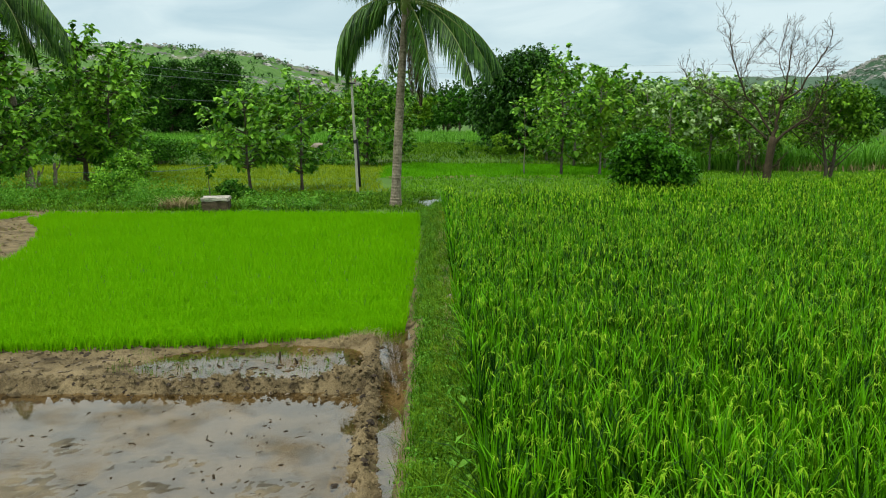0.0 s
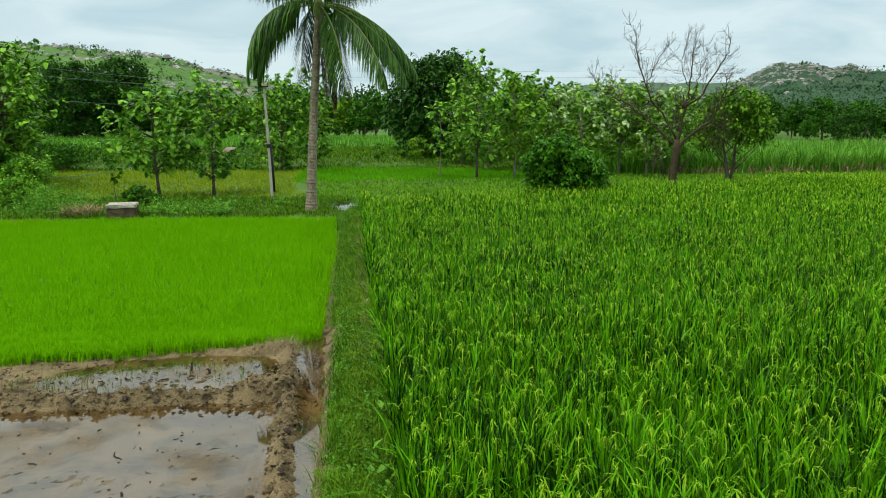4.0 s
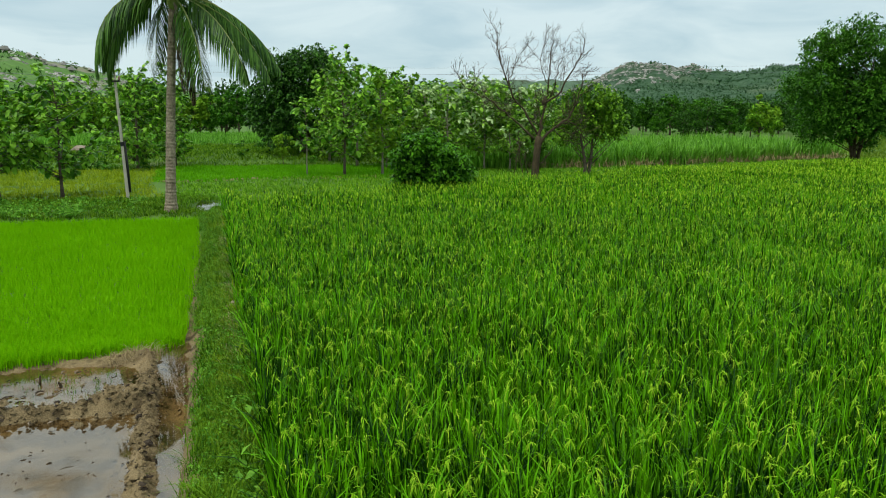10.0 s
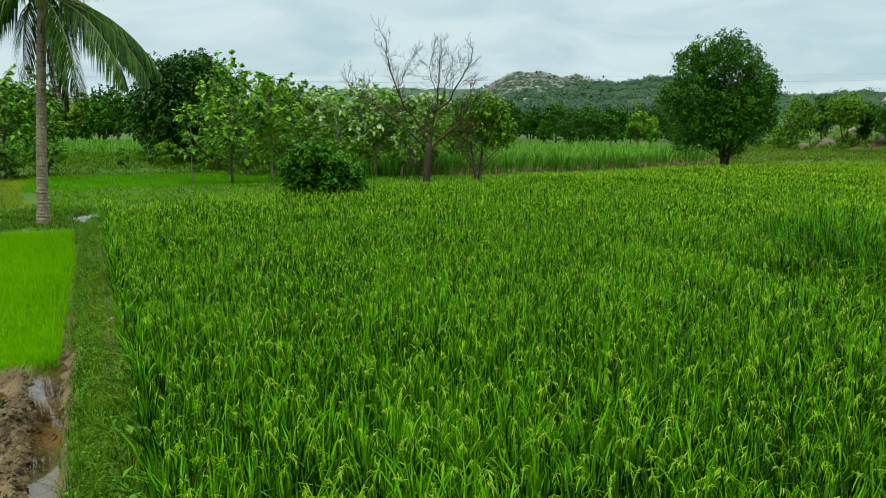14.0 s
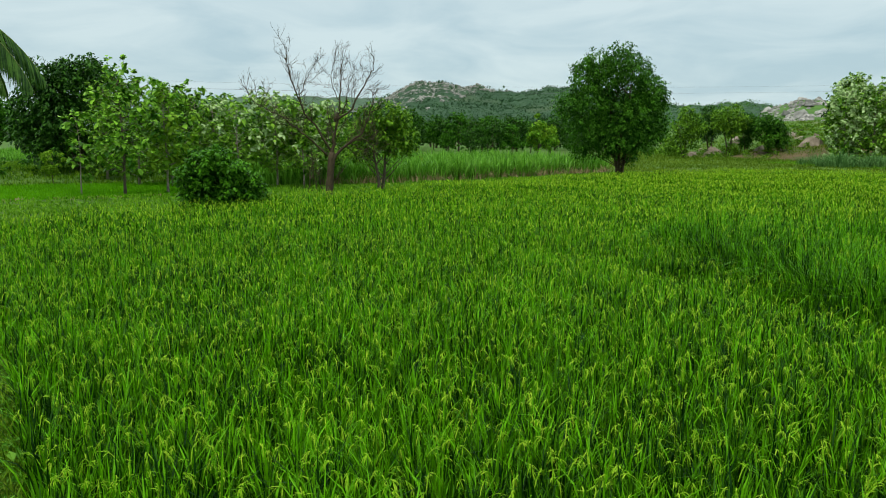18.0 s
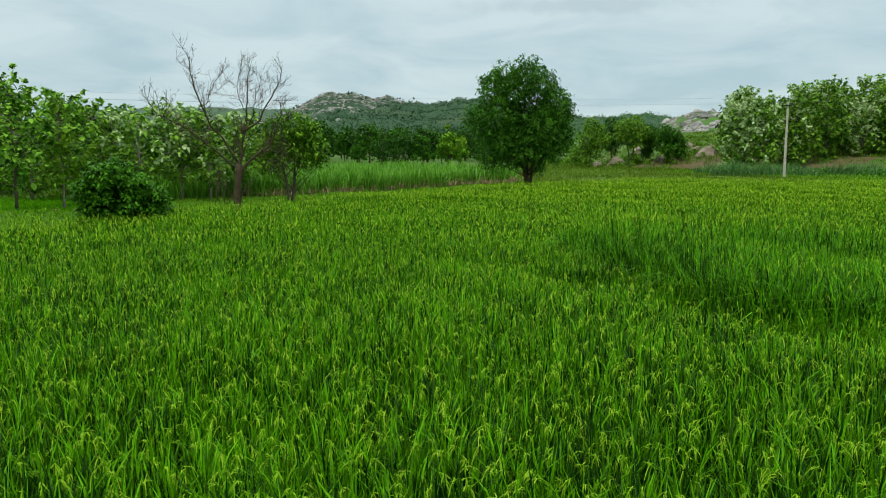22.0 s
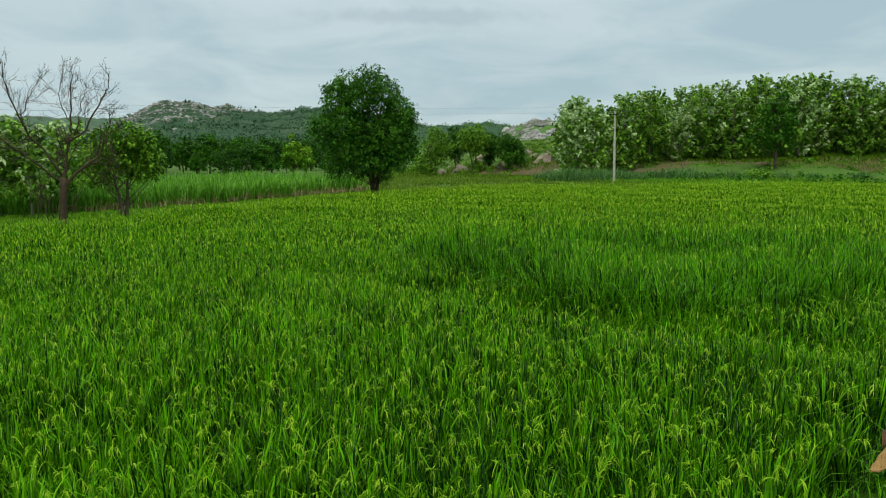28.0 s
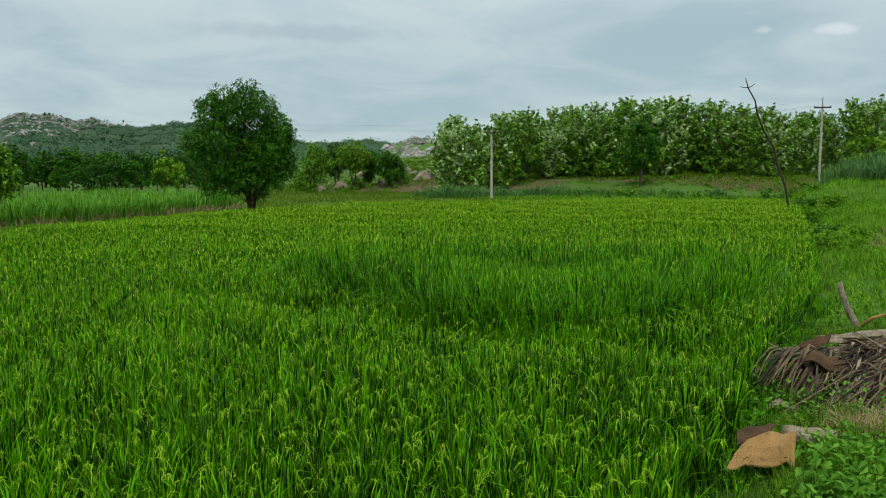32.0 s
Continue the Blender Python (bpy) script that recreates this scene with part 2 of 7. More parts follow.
M_SEEDLING = material("rice_seedling", (0.175, 0.455, 0.001), (0.215, 0.525, 0.002), 0.6, 0.35, 3, 0, island=0.10, translucent=0.4, spec=0.03)
M_PADDY = material("young_paddy", (0.07, 0.26, 0.002), (0.15, 0.44, 0.005), 0.6, 0.35, 3, 0, island=0.4, translucent=0.3, spec=0.05)
M_OLIVE = material("olive_grass", (0.07, 0.15, 0.008), (0.17, 0.26, 0.02), 0.65, 0.1, 2, 0, island=0.5, translucent=0.3, spec=0.08)
M_GRASS = material("bund_grass", (0.032, 0.108, 0.003), (0.150, 0.290, 0.012), 0.65, 0.8, 5, 0, island=0.9, translucent=0.2, spec=0.05)
M_YGRASS = material("yellowing_grass", (0.14, 0.24, 0.005), (0.31, 0.40, 0.014), 0.65, 0.2, 3, 0, island=0.5, translucent=0.3, spec=0.08)
M_DRYGRASS = material("dry_straw", (0.24, 0.18, 0.075), (0.46, 0.36, 0.18), 0.8, 2, 30, 0.2, island=0.5)
M_WEED = material("weed_leaf", (0.06, 0.21, 0.010), (0.19, 0.43, 0.035), 0.5, 1, 12, 0, island=0.8, translucent=0.3, spec=0.15)
M_CANE = material("cane_leaf", (0.06, 0.21, 0.008), (0.20, 0.46, 0.04), 0.5, 0.2, 3, 0, island=0.8, translucent=0.25, spec=0.15)
M_REED = material("reed_leaf", (0.05, 0.15, 0.03), (0.16, 0.31, 0.085), 0.6, 0.3, 3, 0, island=0.8, translucent=0.2, spec=0.1)
M_TEAK = material("broad_leaf", (0.040, 0.150, 0.006), (0.28, 0.56, 0.040), 0.42, 0.6, 4, 0, island=1.05, translucent=0.18, spec=0.12)
M_TEAK_PALE = material("pale_backed_leaf", (0.04, 0.14, 0.006), (0.28, 0.52, 0.045), 0.5, 0.6, 4, 0, island=0.9, translucent=0.22, spec=0.1)
M_SILVER = material("silvery_leaf_back", (0.34, 0.49, 0.18), (0.62, 0.77, 0.37), 0.6, 0.6, 4, 0, island=0.8, translucent=0.2, spec=0.15)
M_DARKLEAF = material("dark_leaf", (0.010, 0.05, 0.004), (0.06, 0.18, 0.014), 0.5, 0.5, 4, 0, island=1.1, translucent=0.18, spec=0.15)
M_NEEM = material("neem_leaf", (0.014, 0.068, 0.004), (0.085, 0.255, 0.014), 0.5, 0.5, 4, 0, island=0.6, translucent=0.12, spec=0.08)
M_BUSH = material("bush_leaf", (0.014, 0.070, 0.003), (0.090, 0.28, 0.010), 0.4, 0.7, 4, 0, island=0.8, translucent=0.15, spec=0.07)
M_YELLOWLEAF = material("yellow_green_leaf", (0.10, 0.24, 0.010), (0.27, 0.46, 0.03), 0.5, 0.6, 4, 0, island=0.7, translucent=0.3, spec=0.1)
M_LEAFY = material("mixed_green_leaf", (0.035, 0.12, 0.006), (0.19, 0.38, 0.02), 0.5, 0.6, 4, 0, island=0.8, translucent=0.15, spec=0.08)
M_PALMLEAF = material("palm_leaflet", (0.014, 0.058, 0.004), (0.085, 0.20, 0.018), 0.45, 0.8, 5, 0, island=0.9, translucent=0.15, spec=0.2)
M_PALMDEAD = material("dead_palm_leaflet", (0.018, 0.013, 0.007), (0.17, 0.120, 0.062), 0.8, 1, 8, 0, island=1.4)
M_RACHIS = material("palm_rachis", (0.14, 0.20, 0.04), (0.26, 0.30, 0.08), 0.6, 2, 30, 0.2)
M_PALMTRUNK = material("palm_trunk_bark", (0.12, 0.092, 0.06), (0.40, 0.325, 0.23), 0.9, 5, 18, 0.9)
M_BARK = material("tree_bark", (0.05, 0.038, 0.028), (0.15, 0.115, 0.085), 0.95, 4, 30, 0.8)
M_PALEBARK = material("pale_bark", (0.16, 0.13, 0.10), (0.34, 0.29, 0.23), 0.95, 4, 30, 0.7)
M_DEADBARK = material("dead_wood_bark", (0.030, 0.022, 0.011), (0.095, 0.070, 0.036), 0.95, 5, 40, 0.8)
M_DEADWOOD = material("weathered_wood", (0.14, 0.105, 0.07), (0.34, 0.27, 0.19), 0.9, 9, 70, 0.7)
M_CONCRETE = material("weathered_concrete", (0.31, 0.285, 0.23), (0.58, 0.535, 0.445), 0.9, 2, 40, 0.5)
M_BRICKWALL = material("mossy_masonry", (0.045, 0.032, 0.017), (0.15, 0.108, 0.062), 0.95, 5, 40, 0.9)
M_IRON = material("dark_iron", (0.02, 0.02, 0.02), (0.06, 0.055, 0.05), 0.6, 8, 60, 0.2, metal=0.6)
M_RUBBER = material("black_rubber", (0.008, 0.008, 0.008), (0.02, 0.02, 0.02), 0.6, 8, 60, 0.2)
M_CABLE = material("wire", (0.12, 0.13, 0.14), (0.20, 0.21, 0.22), 0.6, 8, 60, 0.1)
M_BLUECABLE = material("blue_cable", (0.05, 0.09, 0.13), (0.09, 0.14, 0.19), 0.5, 8, 60, 0.1)
M_PORCELAIN = material("porcelain", (0.18, 0.10, 0.07), (0.25, 0.15, 0.10), 0.25, 8, 60, 0.0)
M_STONE = material("grey_granite", (0.18, 0.145, 0.10), (0.42, 0.35, 0.26), 0.9, 1.2, 12, 0.8, object_random=0.4)
M_BOULDER = material("hill_boulder", (0.15, 0.15, 0.13), (0.40, 0.385, 0.34), 0.95, 0.05, 0.4, 0.5, island=0.9, bump_dist=0.4)
M_HILL_GRASS = material("hill_pasture", (0.040, 0.115, 0.014), (0.11, 0.22, 0.035), 0.95, 0.012, 0.15, 0.8, spot=(0.18, 0.18, 0.11), spot_scale=0.04, spot_at=(0.56, 0.68), bump_dist=1.5)
# distance haze is put into these two hill greens as a blue tint
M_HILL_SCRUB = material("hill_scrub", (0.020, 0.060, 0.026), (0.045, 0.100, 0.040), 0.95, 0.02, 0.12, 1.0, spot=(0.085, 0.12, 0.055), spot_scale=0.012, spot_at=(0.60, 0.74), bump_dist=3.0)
M_HILL_HAZY = material("hazy_hill_scrub", (0.05, 0.10, 0.055), (0.085, 0.145, 0.075), 0.95, 0.01, 0.08, 0.8, bump_dist=4.0)
M_LITTER = material("litter_and_gap_shade", (0.022, 0.016, 0.010), (0.09, 0.065, 0.04), 0.95, 6, 50, 0.9)
M_SHEATH = material("dry_palm_sheath", (0.22, 0.115, 0.030), (0.50, 0.30, 0.10), 0.8, 5, 90, 0.7, spot=(0.14, 0.08, 0.026), spot_scale=9, spot_at=(0.60, 0.78), grain=(0.3, 1.0, 1.0))
M_SHEATH_BACK = material("grey_palm_sheath", (0.11, 0.085, 0.055), (0.46, 0.38, 0.26), 0.9, 7, 40, 0.9, spot=(0.10, 0.068, 0.035), spot_scale=6, spot_at=(0.55, 0.72), grain=(0.15, 1.6, 1.6))
# same painted haze tint as the hill scrub it grows on
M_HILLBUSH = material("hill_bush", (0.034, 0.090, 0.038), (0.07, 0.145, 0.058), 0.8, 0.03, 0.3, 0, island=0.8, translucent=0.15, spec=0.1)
M_MARGIN = material("margin_grass", (0.065, 0.20, 0.006), (0.21, 0.43, 0.022), 0.65, 0.35, 3, 0, island=0.8, translucent=0.25, spec=0.06)
M_CAP = material("worn_cap", (0.25, 0.22, 0.165), (0.66, 0.60, 0.49), 0.9, 5, 40, 0.6, spot=(0.08, 0.066, 0.045), spot_scale=7, spot_at=(0.56, 0.66))
M_DARKSHEATH = material("dark_palm_sheath", (0.035, 0.019, 0.009), (0.13, 0.072, 0.03), 0.8, 6, 80, 0.7)

# ---------------------------------------------------------------- geometry helpers


def thing(name, x, y, z, label, category, group="", turn=0.0):
    ob = new(name)
    ob.empty_display_size = 0.2
    ob.matrix_world = pose(x, y, z, 0, 0, turn)
    return tagged(ob, label, category, group)


def raw_mesh(name, verts, tris, mats, index=None, smooth=False):
    """A mesh from arrays of points and triangles (or quads)."""
    verts, tris = np.asarray(verts, np.float32), np.asarray(tris, np.int32)
    n, k = tris.shape
    me = bpy.data.meshes.new(name)
    me.vertices.add(len(verts))
    me.vertices.foreach_set("co", verts.ravel())
    me.loops.add(n * k)
    me.loops.foreach_set("vertex_index", tris.ravel())
    me.polygons.add(n)
    me.polygons.foreach_set("loop_start", np.arange(0, n * k, k, dtype=np.int32))
    for m in mats if isinstance(mats, (list, tuple)) else (mats,):
        me.materials.append(m)
    if index is not None:
        me.polygons.foreach_set("material_index", np.asarray(index, np.int32))
    me.polygons.foreach_set("use_smooth", np.full(n, smooth))
    me.update(calc_edges=True)
    me.validate()
    return me


def part(name, me, parent, label=""):
    """Links a mesh as one object under a thing or a part."""
    ob = new(name, me)
    ob.parent = parent
    return tagged(ob, label)


def join(pieces):
    """Joins (points, faces) pairs."""
    vs, fs, at = [], [], 0
    for v, f in pieces:
        vs.append(np.asarray(v, float))
        fs.append(np.asarray(f) + at)
        at += len(v)
    return np.concatenate(vs), np.concatenate(fs)


def tube(points, radii, sides=6, cap=True):
    """A tapered tube along points, as triangles."""
    p, r = np.asarray(points, float), np.asarray(radii, float)
    t = np.gradient(p, axis=0)
    t /= np.linalg.norm(t, axis=1)[:, None] + 1e-9
    ref = np.where(np.abs(t[:, 2:3]) > 0.9, [[1.0, 0, 0]], [[0, 0, 1.0]])
    u = np.cross(t, ref)
    u /= np.linalg.norm(u, axis=1)[:, None] + 1e-9
    for i in range(1, len(u)):
        u[i] = u[i - 1] - t[i] * (u[i - 1] @ t[i])
        u[i] /= np.linalg.norm(u[i]) + 1e-9
    w = np.cross(t, u)
    a = np.arange(sides) * 2 * math.pi / sides
    ring = p[:, None] + r[:, None, None] * (np.cos(a)[None, :, None] * u[:, None] + np.sin(a)[None, :, None] * w[:, None])
    v, f = ring.reshape(-1, 3), []
    for i in range(len(p) - 1):
        for j in range(sides):
            b, c = i * sides + j, i * sides + (j + 1) % sides
            f += [(b, c, c + sides), (b, c + sides, b + sides)]
    if cap:
        n = len(v)
        v = np.concatenate([v, p[:1], p[-1:]])
        last = (len(p) - 1) * sides
        for j in range(sides):
            f += [(n, (j + 1) % sides, j), (n + 1, last + j, last + (j + 1) % sides)]
    return v, np.array(f)


def blades(base, yaw, height, width, lean, droop, seg=2):
    """Grass-like ribbons: roots, heading, height, width, outward lean and droop of the tip, all arrays."""
    n = len(base)
    s = np.linspace(0, 1, seg + 1)
    out = np.stack([np.cos(yaw), np.sin(yaw), 0 * yaw], 1)
    side = np.stack([-np.sin(yaw), np.cos(yaw), 0 * yaw], 1)
    vs = []
    for k, q in enumerate(s):
        c = base + out * ((lean * q + droop * q ** 3) * height)[:, None]
        c = c + np.array([0, 0, 1.0]) * ((q - 0.55 * droop * q ** 4) * height)[:, None]
        if k == seg:
            vs.append(c[:, None])
        else:
            half = side * (width * (0.5 if k else 0.35) * (1 - 0.35 * q))[:, None]
            vs.append(np.stack([c - half, c + half], 1))
    v = np.concatenate(vs, 1)
    per, f = 2 * seg + 1, []
    for k in range(seg):
        a = 2 * k
        if k < seg - 1:
            f += [(a, a + 1, a + 3), (a, a + 3, a + 2)]
        else:
            f += [(a, a + 1, a + 2)]
    tris = (np.arange(n) * per)[:, None, None] + np.array(f)[None]
    return v.reshape(-1, 3), tris.reshape(-1, 3)


def tufts(points, count, height, width, spread, lean=0.25, droop=0.3, seg=2, seed=1):
    """Several blades from each point."""
    r = np.random.default_rng(seed)
    base = np.repeat(points, count, 0).astype(float)
    n = len(base)
    hs = np.broadcast_to(np.repeat(height, count) if np.ndim(height) else height, (n,))
    base[:, :2] += r.normal(0, spread, (n, 2))
    return blades(base, r.uniform(0, 6.283, n), hs * r.uniform(0.7, 1.15, n), width * r.uniform(0.7, 1.3, n),
                  np.abs(r.normal(0, lean, n)), np.abs(r.normal(0, droop, n)), seg)


def leaves(centres, size, seed=1, flat=0.5, long=1.9):
    """Folded four-point leaves at the centres, with random heading and tilt."""
    r = np.random.default_rng(seed)
    n = len(centres)
    yaw, dip = r.uniform(0, 6.283, n), r.normal(-0.35, flat, n)
    d = np.stack([np.cos(yaw) * np.cos(dip), np.sin(yaw) * np.cos(dip), np.sin(dip)], 1)
    roll = r.normal(0, 0.6, n)
    side0 = np.stack([-np.sin(yaw), np.cos(yaw), 0 * yaw], 1)
    up = np.cross(d, side0)
    side = side0 * np.cos(roll)[:, None] + up * np.sin(roll)[:, None]
    up = np.cross(d, side)
    s = (size * r.uniform(0.6, 1.3, n))[:, None]
    c = np.asarray(centres, float)
    v = np.stack([c - d * s * 0.5 * long / 1.9, c + side * s * 0.3 + up * s * 0.08 + d * s * 0.05, c + d * s * 0.6 * long / 1.9 - up * s * 0.1,
                  c - side * s * 0.3 + up * s * 0.08 + d * s * 0.05], 1)
    f = (np.arange(n) * 4)[:, None, None] + np.array([(0, 1, 2), (0, 2, 3)])[None]
    return v.reshape(-1, 3), f.reshape(-1, 3)


def smooth01(v, a, b):
    q = np.clip((v - a) / (b - a), 0, 1)
    return q * q * (3 - 2 * q)


def wave_noise(x, y, scale, seed=0, octaves=4):
    """Cheap smooth noise in -1..1 from sums of turned sines."""
    r = np.random.default_rng(seed)
    z = np.zeros_like(np.asarray(x, float))
    amp, total = 1.0, 0.0
    for _ in range(octaves):
        for _ in range(3):
            t, ph = r.uniform(0, 6.283), r.uniform(0, 6.283, 2)
            u, w = x * math.cos(t) + y * math.sin(t), -x * math.sin(t) + y * math.cos(t)
            z = z + amp * np.sin(u / scale * 6.283 + ph[0] + 1.3 * np.sin(w / scale * 4.1 + ph[1]))
        total += 3 * amp
        amp, scale = amp * 0.55, scale * 0.47
    return z / total * 1.8


def inside(x, y, poly):
    """Which points lie in a polygon."""
    res = np.zeros(len(x), bool)
    for (x0, y0), (x1, y1) in zip(poly, poly[1:] + poly[:1]):
        cross = ((y0 > y) != (y1 > y)) & (x < (x1 - x0) * (y - y0) / (y1 - y0 + 1e-12) + x0)
        res ^= cross
    return res


def polar(az, d):
    """Plan position from a bearing (degrees clockwise from +y) and a distance."""
    return math.sin(radians(az)) * d, math.cos(radians(az)) * d

# ---------------------------------------------------------------- the lie of the land
RICE = [(0.36, 1.6), (0.34, 7.0), (0.24, 12.0), (0.12, 20.0), (0.0, 27.2), (7.0, 30.4), (12.0, 32.2), (20.0, 34.8), (37.2, 38.9), (50.0, 39.6),
        (54.0, 35.5), (58.0, 29.5), (67.0, 23.0), (70.0, 10.5), (57.0, 7.2), (36.0, 4.0), (21.0, 2.15), (14.0, 2.05), (10.0, 1.82), (7.0, 1.6), (3.0, 1.5)]
SEED_BED = [(-0.62, 11.7), (-1.6, 11.35), (-4.0, 10.85), (-9.5, 10.3), (-10.4, 18.4), (-11.2, 20.6), (-12.1, 22.9), (-13.5, 24.7), (-13.6, 26.6), (-7.5, 26.7), (-0.85, 26.4), (-0.62, 20.0)]


def ground_z(x, y):
    """Height of the ground at plan positions (arrays)."""
    x, y = np.asarray(x, float), np.asarray(y, float)
    far = np.hypot(x, y)
    z = 0.05 * wave_noise(x, y, 9.0, 3) * smooth01(far, 14, 40)
    # earth bank and the rising plantation ground behind the field
    u = x + 0.12 * y + 1.2 * wave_noise(x, y, 24.0, 5)
    right = smooth01(x - 0.9 * y, 20, 45)
    z = z + right * (1.75 * smooth01(u, 101, 106) + 0.10 * np.clip(u - 106, 0, 45))
    # bushy margin along the near side of the rice
    edge = np.interp(x, [0, 7, 10, 16, 24, 57, 70, 90], [1.4, 1.5, 1.7, 1.95, 2.3, 6.9, 10.2, 14.0])
    m = smooth01(edge - y, -0.05, 0.6 + 0.06 * np.clip(x, 0, 90))
    z = z + m * (0.30 * smooth01(x, 2.0, 7.0) + 0.9 * smooth01(x, 30, 58) + 1.2 * smooth01(x, 58, 80) * (1 - right * smooth01(u, 96, 106))) * smooth01(y, -60, -20)
    # grass bund between the two fields, and the weedy bank past the seedling bed
    d = np.abs(x + 0.06)
    bund = smooth01(0.50 - d, 0, 0.28) * smooth01(y, -3, 1) * (1 - smooth01(y, 27, 31))
    z = z + 0.25 * bund
    z = z + 0.06 * smooth01(y, 26.6, 27.6) * (1 - smooth01(y, 32.5, 35)) * smooth01(-x, 0.2, 1.5) * (1 + 0.5 * wave_noise(x, y, 3.0, 8))
    z = z + 0.12 * np.exp(-((y - 41.3 - 0.1 * np.sin(x)) / 0.35) ** 2) * smooth01(16 - np.abs(x - 1), 0, 4)
    z = z + 0.5 * smooth01(y, 55, 62) * smooth01(18 - x, 0, 10)
    z = z - 0.22 * np.exp(-(((x + 0.45) / 0.55) ** 2 + ((y - 30.7) / 1.1) ** 2) ** 2)
    # worked mud in front of the seedling bed
    mud = smooth01(11.9 - y, 0, 0.4) * smooth01(-0.42 - x, 0, 0.08)
    n1, n2 = wave_noise(x, y, 1.3, 11, 5), wave_noise(x, y, 0.33, 12, 4)
    rough = wave_noise(x, y, 0.16, 13, 3)
    bed = -0.032 + 0.009 * n1 + 0.008 * n2 + 0.034 * smooth01(8.3 + 0.8 * n1 - y - 0.25 * (x + 3), 0, 2.2) + 0.019 * rough
    ridge = np.exp(-(np.where(y < 9.22, 1.5, 0.8) * (y - 9.22 - 0.05 * n1 - 0.05 * smooth01(x, -4, -1)) / 0.17) ** 2) * (1 - smooth01(x, -1.0, -0.8))
    flat = smooth01(y - 9.3, 0, 0.25) * (0.070 - 0.085 * smooth01(1.25 - np.hypot((x + 2.45) / 1.60, (y - 10.2) / 0.85), 0, 0.45) + 0.018 * n1 + 0.01 * n2)
    side = np.exp(-((x + 0.77 + 0.05 * n1 + 0.075 * (y - 7)) / 0.10) ** 2) * smooth01(11.6 - y, 0, 0.6)
    lump = np.exp(-(((x + 1.22) / 0.36) ** 2 + ((y - 9.7) / 0.7) ** 2)) * (0.5 + 0.5 * rough)
    ditch = np.exp(-((x + 0.53 + 0.075 * (y - 8) + 0.03 * n1) / (0.13 + 0.035 * np.clip(y - 8, -1.5, 4))) ** 2)
    bed = bed + flat + (ridge * 0.15 + side * 0.12 + lump * 0.06) * (1 + 0.32 * n2 + 0.38 * rough) - (0.10 + 0.04 * smooth01(y, 9.5, 11)) * ditch
    return np.where(mud > 0, z * (1 - mud) + bed * mud, z)


def zat(x, y):
    return float(ground_z(np.array([x]), np.array([y]))[0])


def axis(dense0, dense1, step, reach):
    inner = np.arange(dense0, dense1 + 1e-6, step)
    grow = np.cumsum(0.14 * 1.10 ** np.arange(200))
    grow = grow[grow < reach]
    return np.concatenate([(dense0 - grow)[::-1], inner, dense1 + grow])


gx, gy = axis(-8.0, 0.6, 0.06, 2600), axis(4.6, 12.2, 0.06, 2600)
X, Y = np.meshgrid(gx, gy)
Z = ground_z(X.ravel(), Y.ravel())
nx, ny = len(gx), len(gy)
i = (np.arange(ny - 1)[:, None] * nx + np.arange(nx - 1)[None]).ravel()
quads = np.stack([i, i + 1, i + 1 + nx, i + nx], 1)
cx, cy = X.ravel()[i] + 1e-3, Y.ravel()[i] + 1e-3
kind = np.ones(len(i), int)
kind[(cx < -0.36) & (cy < 12.0) & (cx > -14) & (cy > 0)] = 0
kind[(cx > -0.47) & (cx < -0.33 + 0.04 * np.sin(cy * 3)) & (cy > 4) & (cy < 12.2)] = 0
kind[(cx > 0.16 + 0.05 * np.sin(cy * 2)) & (cx < 0.36) & (cy > 9) & (cy < 24)] = 0
kind[(cx > -0.68) & (cx < -0.44) & (cy > 11.8) & (cy < 25)] = 0
kind[(kind == 0) & (cy < 8.9) & (cx < -1.15)] = 4
kind[(cx < -10.0) & (cx > -26) & (cy > 12) & (cy < 26.9)] = 0
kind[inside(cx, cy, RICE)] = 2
# the strip beside the rice gets the same soil, standing in for shade
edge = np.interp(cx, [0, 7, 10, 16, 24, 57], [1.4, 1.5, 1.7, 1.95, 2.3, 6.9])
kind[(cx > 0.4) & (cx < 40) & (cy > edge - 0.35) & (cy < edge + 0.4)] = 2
band = cx + 0.12 * cy
kind[(band > 97) & (band < 108.5) & (cx - 0.9 * cy > 25)] = 3
ground = tagged(new("ground", raw_mesh("ground", np.stack([X.ravel(), Y.ravel(), Z], 1), quads, [M_MUD, M_SWARD, M_SHADED_SOIL, M_EARTH, M_SILT], kind, True)),
                "flat farmland of mud, soil and rough grass", "ground", kind="structure")


def water(name, x0, x1, y0, y1, z, label):
    me = raw_mesh(name, [(x0, y0, z), (x1, y0, z), (x1, y1, z), (x0, y1, z)], [(0, 1, 2, 3)], M_WATER)
    ob = tagged(new(name, me), label, "water", kind="structure")
    ob.visible_shadow = False


water("water_1", -9.5, -0.40, 2.5, 11.9, 0.0, "shallow muddy water over a puddled paddy bed")
water("water_2", -1.3, 0.4, 29.0, 32.4, -0.02, "small puddle at the corner of the bund")


# ---------------------------------------------------------------- hills
def ridge_line(profile, az):
    a, e = np.array(profile).T
    return np.interp(az, a, e)


